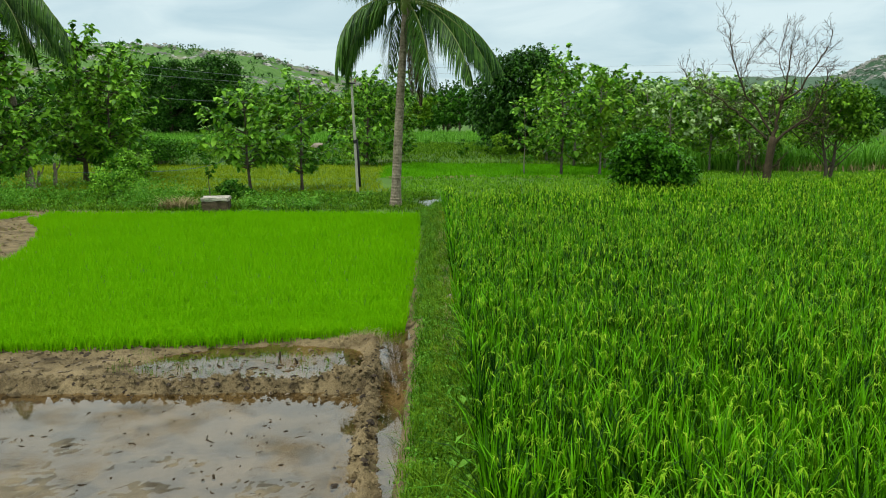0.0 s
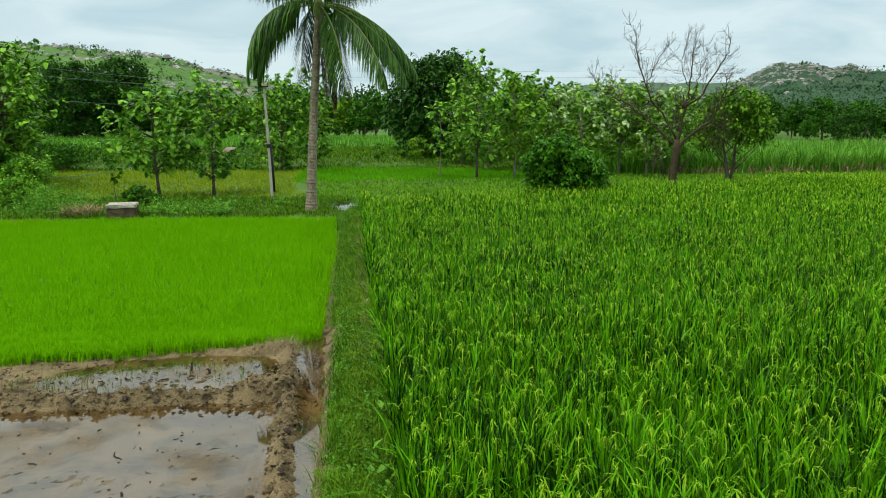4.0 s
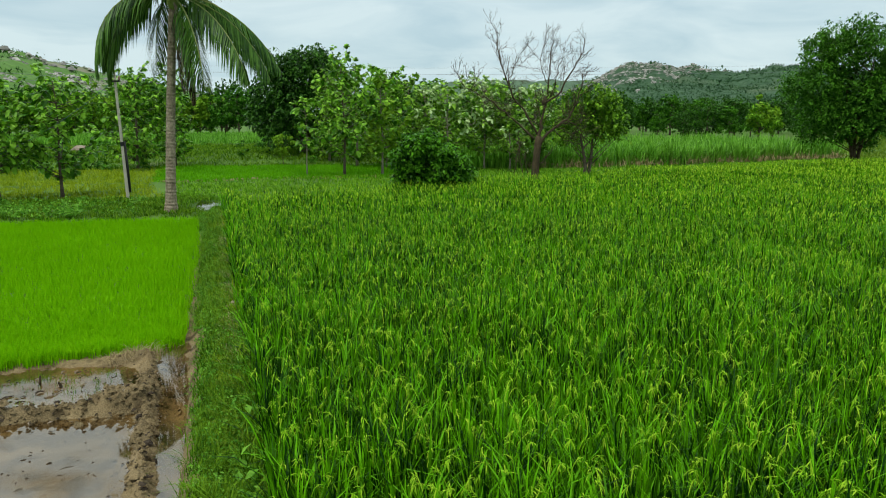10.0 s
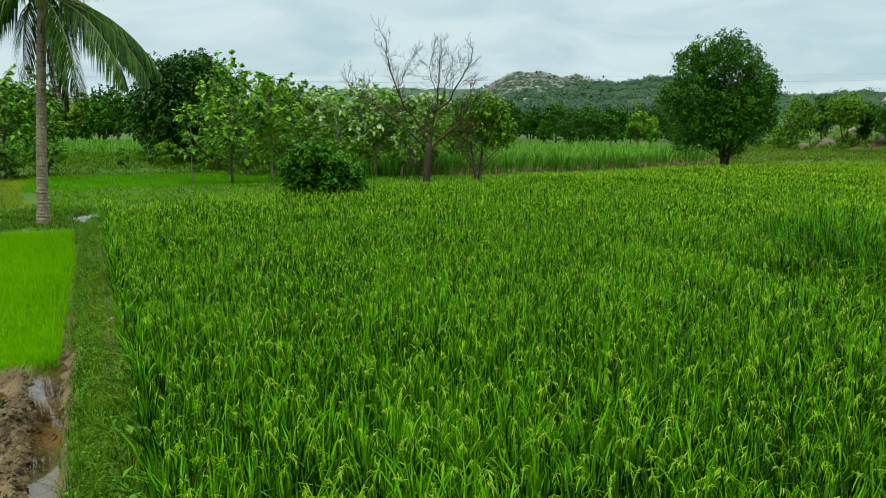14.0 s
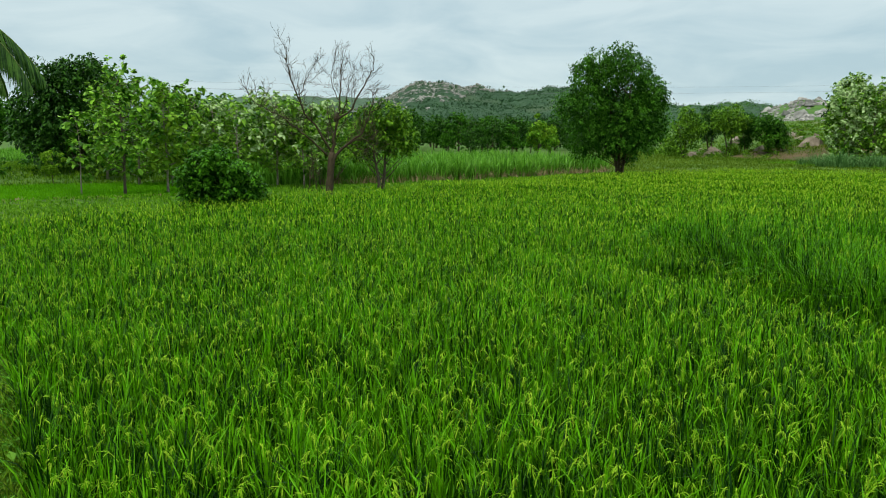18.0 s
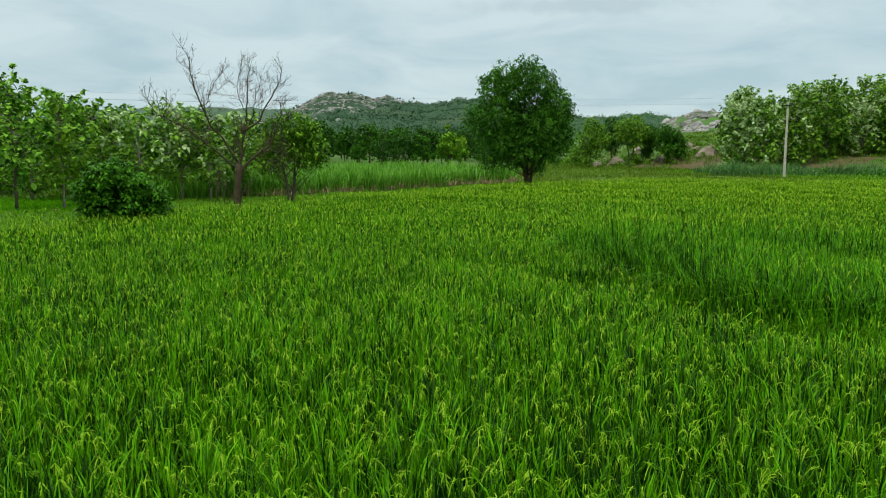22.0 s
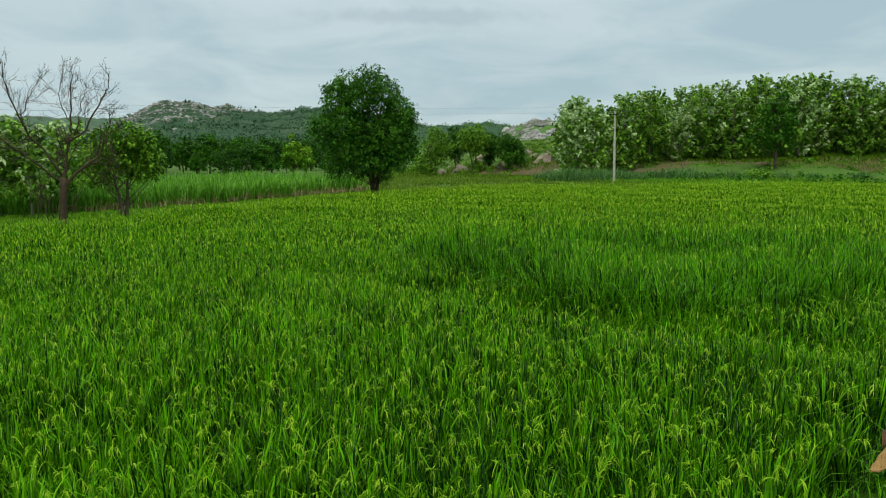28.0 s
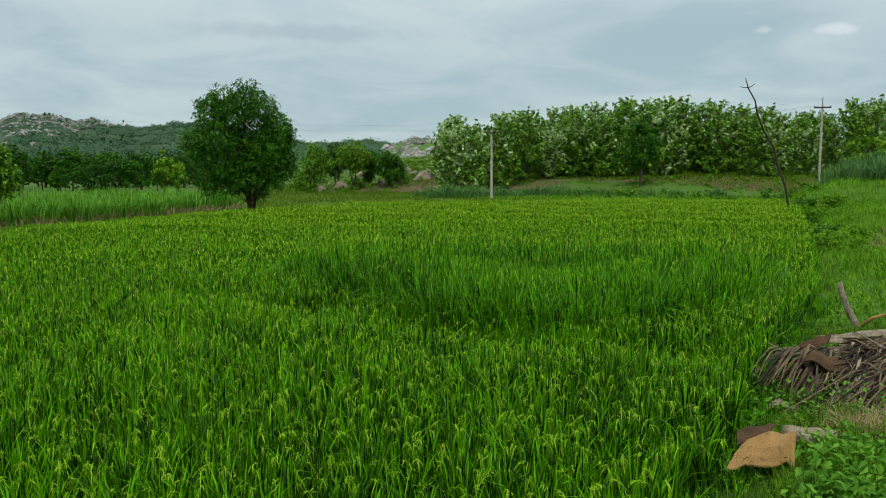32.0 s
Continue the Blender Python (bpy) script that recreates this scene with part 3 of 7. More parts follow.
def hill(name, profile, ridge_d, front_d, mat, label, bump, grid=(160, 36), seed=1):
    """A hill whose skyline rises to the given elevations (bearing, degrees) at its ridge."""
    az = np.linspace(profile[0][0], profile[-1][0], grid[0])
    s = np.linspace(0, 1.35, grid[1])
    A, S = np.meshgrid(az, s)
    dist = front_d + (ridge_d - front_d) * S
    top = 3.4 + np.tan(np.radians(ridge_line(profile, A))) * ridge_d
    rise = np.where(S < 1, np.sin(np.clip(S, 0, 1) * math.pi / 2) ** 1.3, 1 - 0.9 * np.clip(S - 1, 0, 1) ** 1.4)
    x, y = np.sin(np.radians(A)) * dist, np.cos(np.radians(A)) * dist
    z = -1.0 + (top + 1.0) * rise + bump * wave_noise(x, y, bump * 14, seed, 5) * np.clip(S * 1.5, 0, 1)
    nx, ny = grid
    i = (np.arange(ny - 1)[:, None] * nx + np.arange(nx - 1)[None]).ravel()
    me = raw_mesh(name, np.stack([x.ravel(), y.ravel(), z.ravel()], 1), np.stack([i, i + 1, i + 1 + nx, i + nx], 1), mat, None, True)
    ob = tagged(new(name, me), label, "hill", kind="structure")

    def surface(n, s0, s1, seed, keep=None):
        r = np.random.default_rng(seed)
        a = r.uniform(profile[0][0], profile[-1][0], n)
        q = r.uniform(s0, s1, n)
        if keep is not None:
            ok = keep(a, q)
            a, q = a[ok], q[ok]
        d = front_d + (ridge_d - front_d) * q
        x, y = np.sin(np.radians(a)) * d, np.cos(np.radians(a)) * d
        t = 3.4 + np.tan(np.radians(ridge_line(profile, a))) * ridge_d
        z = -1.0 + (t + 1.0) * np.sin(q * math.pi / 2) ** 1.3 + bump * wave_noise(x, y, bump * 14, seed_ridge, 5) * np.clip(q * 1.5, 0, 1)
        return np.stack([x, y, z], 1)

    seed_ridge = seed
    return ob, surface


ROCK_V = np.array([(1, 0, 0), (0.3, 0.9, 0.1), (-0.8, 0.6, 0), (-0.9, -0.5, 0.1), (0.2, -1, 0), (0.5, 0.3, 0.75), (-0.4, 0.3, 0.9), (-0.1, -0.5, 0.8)])
ROCK_F = np.array([(0, 1, 5), (1, 6, 5), (1, 2, 6), (2, 3, 6), (3, 7, 6), (3, 4, 7), (4, 5, 7), (4, 0, 5), (5, 6, 7)])


def rocks(points, size, seed):
    """Angular boulders of mixed size, half sunk."""
    r = np.random.default_rng(seed)
    n = len(points)
    s = size * r.lognormal(0, 0.5, n)
    t = r.uniform(0, 6.283, n)
    v = ROCK_V[None] * (1 + r.normal(0, 0.22, (n, 8, 3)))
    c, q = np.cos(t)[:, None], np.sin(t)[:, None]
    v = np.stack([v[..., 0] * c - v[..., 1] * q, v[..., 0] * q + v[..., 1] * c, v[..., 2] * 0.8 - 0.15], -1) * s[:, None, None] + points[:, None]
    f = (np.arange(n) * 8)[:, None, None] + ROCK_F[None]
    return v.reshape(-1, 3), f.reshape(-1, 3)


def stuff(name, pieces, mat, label, category):
    v, f = pieces
    return tagged(new(name, raw_mesh(name, v, f, mat)), label, category, kind="stuff")


def scrub(points, size, seed, leaf=0.5, per=14):
    """Small far bushes as loose clumps of leaves."""
    r = np.random.default_rng(seed)
    s = size * r.lognormal(0, 0.4, len(points))
    c = np.repeat(points, per, 0) + r.normal(0, 0.42, (len(points) * per, 3)) * np.repeat(s, per)[:, None] * [1, 1, 0.7]
    c[:, 2] += np.repeat(s, per) * 0.5
    return leaves(c, np.repeat(s, per) * leaf, seed + 1, 0.9)


ob, on_left = hill("hill_1", [(-62, 3.4), (-40, 4.3), (-24, 4.35), (-21.5, 4.45), (-17, 4.2), (-13.4, 4.0), (-10.7, 3.3), (-7.5, 2.55), (-2.6, 1.6), (2, 0.95), (6, 0.6)],
                   430, 190, M_HILL_GRASS, "long green pasture hill with pale rock outcrops", 1.6, seed=21)
stuff("hillside_rocks", rocks(on_left(30000, 0.2, 1.0, 31, lambda a, q: (wave_noise(a * 0.35, q * 14 + 0.12 * a, 2.2, 40, 4) > 0.28) & (q > 0.3)), 0.55, 32), M_BOULDER, "pale boulders scattered over the pasture hill", "rocks")
stuff("hillside_scrub", scrub(on_left(1500, 0.2, 1.0, 33, lambda a, q: wave_noise(a, q * 7, 3.0, 41, 3) < 0.15), 1.3, 34, leaf=0.42, per=22), M_DARKLEAF, "low shrubs scattered over the pasture hill", "shrubs")
# farthest ridge: haze comes only from the paler, bluer surface colour
ob, on_far = hill("hill_2", [(8, 1.2), (12, 1.9), (14, 2.1), (16.6, 2.25), (20.8, 2.4), (24, 2.35), (28, 2.3), (33, 1.6)], 1900, 1200, M_HILL_HAZY, "distant wooded ridge, tinted bluish for haze", 6, seed=22)
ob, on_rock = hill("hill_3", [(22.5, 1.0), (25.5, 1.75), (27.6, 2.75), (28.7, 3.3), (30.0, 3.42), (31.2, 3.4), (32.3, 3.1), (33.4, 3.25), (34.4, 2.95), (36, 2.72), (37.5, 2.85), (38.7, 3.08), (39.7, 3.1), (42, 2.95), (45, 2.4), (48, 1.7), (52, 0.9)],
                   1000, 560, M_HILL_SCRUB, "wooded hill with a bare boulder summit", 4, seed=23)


def bare_rock(a, q):
    """Where the summit is bare: the upper slopes below the peak, thinning out along the ridge."""
    low = np.interp(a, [26.5, 28.0, 31.0, 33.0, 34.5, 36.0, 38.0], [0.70, 0.42, 0.46, 0.56, 0.74, 0.90, 1.05])
    return q > low + 0.16 * wave_noise(a, q * 8, 1.6, 42, 4)


stuff("summit_boulders", rocks(on_rock(60000, 0.3, 1.0, 35, lambda a, q: bare_rock(a, q) & (wave_noise(a, q * 16, 0.8, 49, 3) > -0.35)), 0.58, 36), M_BOULDER, "grey boulders heaped over the hill summit", "rocks")
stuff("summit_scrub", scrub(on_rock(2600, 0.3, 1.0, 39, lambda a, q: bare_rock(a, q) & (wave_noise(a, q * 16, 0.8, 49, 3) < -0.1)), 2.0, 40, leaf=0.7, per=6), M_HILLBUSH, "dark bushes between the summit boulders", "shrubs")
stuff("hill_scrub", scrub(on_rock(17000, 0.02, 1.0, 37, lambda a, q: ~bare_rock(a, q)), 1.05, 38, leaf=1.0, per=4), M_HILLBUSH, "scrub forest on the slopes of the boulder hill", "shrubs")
ob, on_low = hill("hill_4", [(44, 1.4), (48, 1.8), (51, 1.95), (52.8, 2.0), (54.5, 1.6), (58, 1.4), (64, 1.0)], 900, 500, M_HILL_SCRUB, "low green hill in the distance", 3, seed=24)
stuff("low_hill_scrub", scrub(on_low(1500, 0.05, 1.0, 43), 2.0, 44, per=8), M_NEEM, "scrub on the low distant hill", "shrubs")
ob, on_knoll = hill("hill_5", [(52.6, 0.8), (53.8, 1.6), (54.6, 1.9), (55.5, 2.25), (56.3, 2.2), (57.2, 2.0), (60, 1.5), (64, 0.9)], 520, 360, M_HILL_GRASS, "small knoll of pinkish rock", 1.5, seed=25)
stuff("knoll_boulders", rocks(on_knoll(6000, 0.35, 1.0, 45, lambda a, q: wave_noise(a, q * 5, 2.0, 46, 3) > -0.1), 0.75, 47), M_BOULDER, "pinkish boulders covering the small knoll", "rocks")

# ---------------------------------------------------------------- crops and grass
def scatter(poly, per_m2, seed, jitter=1.0):
    """Random plan points in a polygon, set on the ground."""
    r = np.random.default_rng(seed)
    p = np.array(poly)
    lo, hi = p.min(0), p.max(0)
    n = int((hi - lo).prod() * per_m2)
    x, y = r.uniform(lo[0], hi[0], n), r.uniform(lo[1], hi[1], n)
    ok = inside(x, y, poly)
    x, y = x[ok], y[ok]
    return np.stack([x, y, ground_z(x, y)], 1)


def hills_of_rice(per_row, seed):
    """Planting points in slightly uneven rows over the rice field."""
    r = np.random.default_rng(seed)
    xs, ys = np.meshgrid(np.arange(0, 71, per_row), np.arange(1.4, 40.5, per_row))
    x, y = xs.ravel() + r.normal(0, per_row * 0.28, xs.size), ys.ravel() + r.normal(0, per_row * 0.28, xs.size)
    ok = inside(x, y, RICE)
    return np.stack([x[ok], y[ok], ground_z(x[ok], y[ok])], 1)


LUSH = [(16.4, 2.9), (14.3, 4.2), (13.2, 4.9), (12.45, 5.7), (12.25, 6.7), (12.5, 7.8), (13.2, 9.9), (14.5, 12.7), (15.6, 15.2), (19.5, 16.0), (23.0, 12.0), (26.0, 6.0), (22.0, 3.0)]


def rice_height(p):
    x, y = p[:, 0], p[:, 1]
    h = 0.84 + 0.06 * wave_noise(x, y, 5.0, 50, 3) + 0.03 * wave_noise(x, y, 1.1, 51, 2)
    inner = inside_depth(x, y)
    dip = np.exp(-(((x - 11.3 - 0.22 * np.abs(y - 6.5)) / 1.1) ** 2)) * smooth01(y, 1.6, 3) * (1 - smooth01(y, 11, 15)) * (inner == 0)
    return h + 0.48 * smooth01(inner, 0.0, 0.3) * (1 - smooth01(inner, 1.8, 6.5)) - 0.40 * dip * np.clip(0.55 + 0.7 * wave_noise(x, y, 3.4, 52, 3), 0, 1.3)


def inside_depth(x, y):
    """Distance into the lusher patch from its rim (0 outside)."""
    d = np.full(len(x), 1e9)
    for (x0, y0), (x1, y1) in zip(LUSH, LUSH[1:] + LUSH[:1]):
        t = np.clip(((x - x0) * (x1 - x0) + (y - y0) * (y1 - y0)) / ((x1 - x0) ** 2 + (y1 - y0) ** 2), 0, 1)
        d = np.minimum(d, np.hypot(x - x0 - t * (x1 - x0), y - y0 - t * (y1 - y0)))
    return np.where(inside(x, y, LUSH), d, 0.0)


def rice_patch(name, p, count, width, spread, seg, seed, lean, droop, label):
    h = rice_height(p) * np.random.default_rng(seed + 5).normal(1.0, 0.07, len(p))
    lush = inside_depth(p[:, 0], p[:, 1]) > 0.05
    for tag, sel, mat in ((name, ~lush, M_RICE), (name + "_lush", lush, M_RICE_DARK)):
        if sel.any():
            more = 1.6 if mat is M_RICE_DARK else 1.0
            stuff(tag, tufts(p[sel], count, h[sel], width, spread, lean * (0.6 + 0.4 * more), droop * more, seg, seed), mat, label, "rice crop")


def ribbons(base, way, length, width, sag, seg=2):
    """Narrow strips that start along a direction and bend down under their weight; widest in the middle."""
    n = len(base)
    side = np.cross(way, [0.0, 0.0, 1.0]) + 1e-4
    side /= np.linalg.norm(side, axis=1)[:, None]
    vs = []
    for k in range(seg + 1):
        q = k / seg
        c = base + way * (length * q)[:, None] - np.array([0, 0, 1.0]) * (sag * length * q * q)[:, None]
        if k == seg:
            vs.append(c[:, None])
        else:
            half = side * (width * (0.5 if k else 0.3))[:, None]
            vs.append(np.stack([c - half, c + half], 1))
    f = []
    for k in range(seg):
        a = 2 * k
        f += [(a, a + 1, a + 3), (a, a + 3, a + 2)] if k < seg - 1 else [(a, a + 1, a + 2)]
    tris = (np.arange(n) * (2 * seg + 1))[:, None, None] + np.array(f)[None]
    return np.concatenate(vs, 1).reshape(-1, 3), tris.reshape(-1, 3)


def panicles(p, per, seed, branches, stalk_seg, width, grain, rise=0.17):
    """Drooping ears: a bent stalk whose outer half carries short hanging branches of grain."""
    r = np.random.default_rng(seed)
    p = p[(inside_depth(p[:, 0], p[:, 1]) < 0.05) | (r.random(len(p)) < 0.3)]
    b = np.repeat(p, per, 0)
    n = len(b)
    h = np.repeat(rice_height(p), per) * r.uniform(0.92, 1.08, n)
    yaw = r.uniform(0, 6.283, n)
    lean = np.abs(r.normal(0.45, 0.25, n))
    way = np.stack([np.cos(yaw) * lean, np.sin(yaw) * lean, np.ones(n)], 1)
    way /= np.linalg.norm(way, axis=1)[:, None]
    b = b + np.stack([np.cos(yaw) * 0.05, np.sin(yaw) * 0.05, h - rise], 1)
    ln, sag = r.uniform(0.24, 0.35, n), r.uniform(0.4, 1.0, n)
    out = [ribbons(b, way, ln, np.full(n, width), sag, stalk_seg)]
    down = np.array([0, 0, 1.0])
    for k in range(branches):
        q = 0.42 + 0.56 * k / max(branches - 1, 1)
        c = b + way * (ln * q)[:, None] - down * (sag * ln * q * q)[:, None]
        w = way - down * (2 * sag * q)[:, None] + r.normal(0, 0.30, (n, 3))
        w /= np.linalg.norm(w, axis=1)[:, None]
        out.append(ribbons(c, w, r.uniform(0.05, 0.095, n), np.full(n, grain) * r.uniform(0.7, 1.3, n), r.uniform(0.3, 0.8, n), 2))
    return join(out)


hp = hills_of_rice(0.205, 60)
dist = np.hypot(hp[:, 0], hp[:, 1])
near, mid = hp[(dist > 1.2) & (dist < 11.5)], hp[(dist >= 11.5) & (dist < 22)]
rice_patch("rice_crop_near", near, 25, 0.021, 0.033, 4, 61, 0.12, 0.24, "dense green rice plants with drooping leaf tips")
rice_patch("rice_crop_middle", mid, 16, 0.022, 0.042, 3, 62, 0.14, 0.34, "dense green rice plants standing in the paddy")
fp = hills_of_rice(0.27, 63)
fdist = np.hypot(fp[:, 0], fp[:, 1])
fp, vp = fp[(fdist >= 22) & (fdist < 38)], fp[fdist >= 38]
rice_patch("rice_crop_far", fp, 10, 0.032, 0.06, 2, 64, 0.15, 0.34, "dense green rice plants across the far paddy")
rice_patch("rice_crop_farthest", vp, 8, 0.05, 0.08, 1, 68, 0.12, 0.2, "dense green rice plants at the far end of the paddy")
stuff("rice_panicles", panicles(near, 1, 65, 10, 5, 0.008, 0.0095), M_PANICLE, "pale yellow-green rice ears bending over", "rice ears")
stuff("rice_panicles_middle", panicles(mid, 1, 66, 4, 3, 0.012, 0.013, 0.15), M_PANICLE, "pale yellow-green rice ears among the leaves", "rice ears")
stuff("rice_panicles_far", panicles(fp, 2, 67, 0, 2, 0.027, 0.03, 0.12), M_PANICLE, "pale rice ears in the far paddy", "rice ears")
stuff("rice_panicles_farthest", panicles(vp, 2, 69, 0, 2, 0.036, 0.04, 0.10), M_PANICLE, "pale rice ears at the far end of the paddy", "rice ears")
# a few yellowed leaves among the green
dry = np.concatenate([near[7::23], mid[5::41]])
stuff("yellowed_rice_leaves", tufts(dry, 2, rice_height(dry) * 0.9, 0.016, 0.05, 0.2, 0.45, 4, 75), M_YGRASS, "yellowed leaf blades among the green rice", "rice leaves")

# the seedling bed: short, very dense, bright
sp = scatter(SEED_BED, 330, 70)
far = sp[:, 1] > 15.0
fs = sp[far][::2]
stuff("seedling_bed_far", tufts(fs, 4, 0.21 + 0.008 * wave_noise(fs[:, 0], fs[:, 1], 2.2, 72, 2), 0.034, 0.03, 0.18, 0.25, 1, 74), M_SEEDLING, "dense bed of bright yellow-green rice seedlings", "rice seedlings")
sp = sp[~far]
sp = np.concatenate([sp, scatter([(-0.65, 11.75), (-1.6, 11.4), (-4.0, 10.9), (-9.5, 10.35), (-9.5, 12.3), (-0.65, 13.2)], 500, 71)])
stuff("seedling_bed", tufts(sp, 3, 0.21 + 0.008 * wave_noise(sp[:, 0], sp[:, 1], 2.2, 72, 2), 0.016, 0.02, 0.18, 0.25, 2, 73), M_SEEDLING,
      "dense bed of bright yellow-green rice seedlings", "rice seedlings")

corner = scatter([(-17.5, 24.4), (-14.5, 24.9), (-14.1, 26.4), (-17.5, 26.5)], 160, 76)
stuff("seedling_bed_corner", tufts(corner, 4, 0.2, 0.034, 0.03, 0.18, 0.25, 1, 77), M_SEEDLING, "small patch of rice seedlings past the bare mud", "rice seedlings")


def grass(name, poly, per_m2, count, height, width, mat, label, seed, spread=0.04, lean=0.4, droop=0.5, seg=2, keep=None):
    p = scatter(poly, per_m2, seed)
    if keep is not None:
        p = p[keep(p[:, 0], p[:, 1])]
    h = height * (1 + 0.35 * wave_noise(p[:, 0], p[:, 1], 1.7, seed + 1, 3))
    return stuff(name, tufts(p, count, np.maximum(h, height * 0.3), width, spread, lean, droop, seg, seed + 2), mat, label, "grass")


def weeds(name, poly, per_m2, size, height, mat, label, seed, per=9, patchy=False):
    """Low broad-leaved weeds."""
    p = scatter(poly, per_m2, seed)
    if patchy:
        p = p[wave_noise(p[:, 0], p[:, 1], 7.0, seed + 3, 3) > 0.0]
    r = np.random.default_rng(seed + 1)
    h = height * r.uniform(0.4, 1.2, len(p))
    c = np.repeat(p, per, 0)
    c = c + r.normal(0, 1, c.shape) * np.repeat(h, per)[:, None] * [0.35, 0.35, 0.0]
    c[:, 2] += r.uniform(0.15, 1.0, len(c)) * np.repeat(h, per)
    return stuff(name, leaves(c, np.full(len(c), size), seed + 2, 0.4), mat, label, "weeds")


BUND = [(-0.39, 3.0), (-0.35, 8.0), (-0.36, 11.0), (-0.48, 12.3), (-0.56, 20.0), (-0.84, 27.5), (0.2, 27.5), (0.28, 20.0), (0.36, 12.0), (0.42, 3.0)]
MARGIN = [(3.0, 1.48), (7.0, 1.52), (10.0, 1.72), (16.0, 2.1), (24.0, 2.6), (40.0, 5.0), (57.0, 7.6), (62.0, -4.0), (40.0, -4.0), (20.0, -2.5), (8.0, -1.5), (3.0, -1.0)]
grass("bund_grass", BUND, 640, 3, 0.15, 0.010, M_GRASS, "short green grass covering the earth bund", 80, keep=lambda x, y: wave_noise(x * 3, y, 2.0, 79, 3) > -0.45 - 0.8 * (y < 9))
weeds("bund_edge_weeds", [(0.08, 3.0), (0.44, 3.0), (0.34, 16.0), (0.05, 16.0)], 70, 0.045, 0.34, M_WEED, "leafy weeds along the bund edge", 81, 12, True)
grass("bund_edge_grass", [(0.15, 3.0), (0.44, 3.0), (0.34, 20.0), (0.1, 20.0)], 90, 5, 0.34, 0.012, M_GRASS, "longer grass between bund and rice", 82)
weeds("bund_weeds", BUND, 150, 0.036, 0.15, M_WEED, "small leafy weeds on the bund", 84)
grass("bund_tufts", [(-0.33, 3.5), (-0.30, 11.0), (-0.5, 13.0), (-0.5, 24.0), (0.2, 24.0), (0.38, 3.5)], 34, 9, 0.25, 0.009, M_GRASS, "taller grass tufts on the bund", 83, spread=0.035, lean=0.35, droop=0.6, seg=3)
grass("bund_tall_dry_grass", [(0.10, 12.0), (0.36, 12.0), (0.26, 24.0), (0.02, 24.0)], 60, 5, 0.42, 0.010, M_YGRASS, "long yellowing grass leaning over the bund", 78, spread=0.05, lean=0.45, droop=0.7, seg=3, keep=lambda x, y: wave_noise(x, y, 4.0, 77, 2) > -0.15)
weeds("bund_clover", [(-0.1, 7.0), (0.40, 7.0), (0.30, 24.0), (-0.1, 24.0)], 170, 0.042, 0.17, M_OLIVE, "dull yellow-green creeping weeds on the bund", 85, 8, True)
weeds("bund_broad_weeds", [(0.15, 5.5), (0.42, 5.5), (0.38, 8.5), (0.15, 8.5)], 14, 0.13, 0.3, M_WEED, "broad-leaved weed plants beside the rice", 86, 9)
grass("margin_grass", MARGIN, 190, 3, 0.24, 0.012, M_GRASS, "rough grass on the field margin", 88, keep=lambda x, y: (np.hypot(x, y) < 17) & (x > 3.5) & (y < np.interp(x, [3, 7, 10, 16], [1.1, 1.15, 1.4, 1.8])))
grass("margin_grass_far", MARGIN, 18, 4, 0.22, 0.045, M_MARGIN, "rough grass on the field margin", 90, spread=0.08, keep=lambda x, y: np.hypot(x, y) >= 17)
grass("bund_dry_grass", [(0.02, 9.0), (0.34, 9.0), (0.26, 25.0), (-0.1, 25.0)], 260, 3, 0.20, 0.008, M_DRYGRASS, "dry yellowed grass on the bund edge", 87, keep=lambda x, y: wave_noise(x * 3, y, 2.5, 89, 2) > -0.05)
weeds("margin_weeds", MARGIN, 8, 0.055, 0.25, M_WEED, "leafy weeds on the field margin", 92)
def off_puddle(x, y):
    return ((x + 0.35) / 0.9) ** 2 + ((y - 30.3) / 2.0) ** 2 > 1


BANK = [(-22, 27.0), (-13, 27.0), (-0.9, 26.8), (-0.2, 29.0), (-0.2, 33.5), (-22, 34.5)]
grass("bank_grass", BANK, 55, 4, 0.17, 0.027, M_GRASS, "rough grass and weeds on the bank", 96, spread=0.08, keep=off_puddle)
weeds("bank_weeds", [(-22, 27.4), (-3, 27.6), (-2.5, 32), (-22, 34)], 3, 0.10, 0.34, M_WEED, "leafy weeds along the bank", 100, 12)
grass("yellow_field", [(-34, 34), (-2.5, 34), (-3.5, 41), (-3.5, 53), (-34, 53)], 26, 4, 0.2, 0.05, M_YGRASS, "yellowing short crop in the field beyond the bank", 104, spread=0.1, seg=1)
grass("far_paddy", [(-3.5, 42), (14, 42), (14, 52), (-4, 54)], 60, 4, 0.22, 0.05, M_PADDY, "bright young rice in the strip behind the bund", 108, spread=0.1, seg=1)
grass("corner_grass", [(-2.4, 31), (0, 27.8), (7, 31), (12, 32.8), (20, 35.4), (37, 39.5), (50, 40.5), (50, 51), (34, 47.5), (25, 46), (14, 47), (14, 42), (-2.5, 41)], 22, 4, 0.18, 0.045, M_MARGIN, "short green grass behind the rice field", 112, spread=0.1, keep=off_puddle)
grass("rough_pasture", [(-40, 53), (16, 53), (16, 80), (-40, 80)], 9, 5, 0.28, 0.10, M_GRASS, "rough green weeds beyond the fields", 116, spread=0.2, seg=1)
weeds("rough_shrubs", [(-40, 55), (14, 55), (14, 78), (-40, 78)], 0.06, 0.26, 0.7, M_NEEM, "low shrubs and climbing weeds", 120, 50)
grass("maize_strip", [(-60, 84), (12, 84), (14, 112), (-60, 112)], 4, 5, 0.9, 0.2, M_CANE, "light green standing crop in a far strip", 124, spread=0.25, lean=0.2, seg=1)
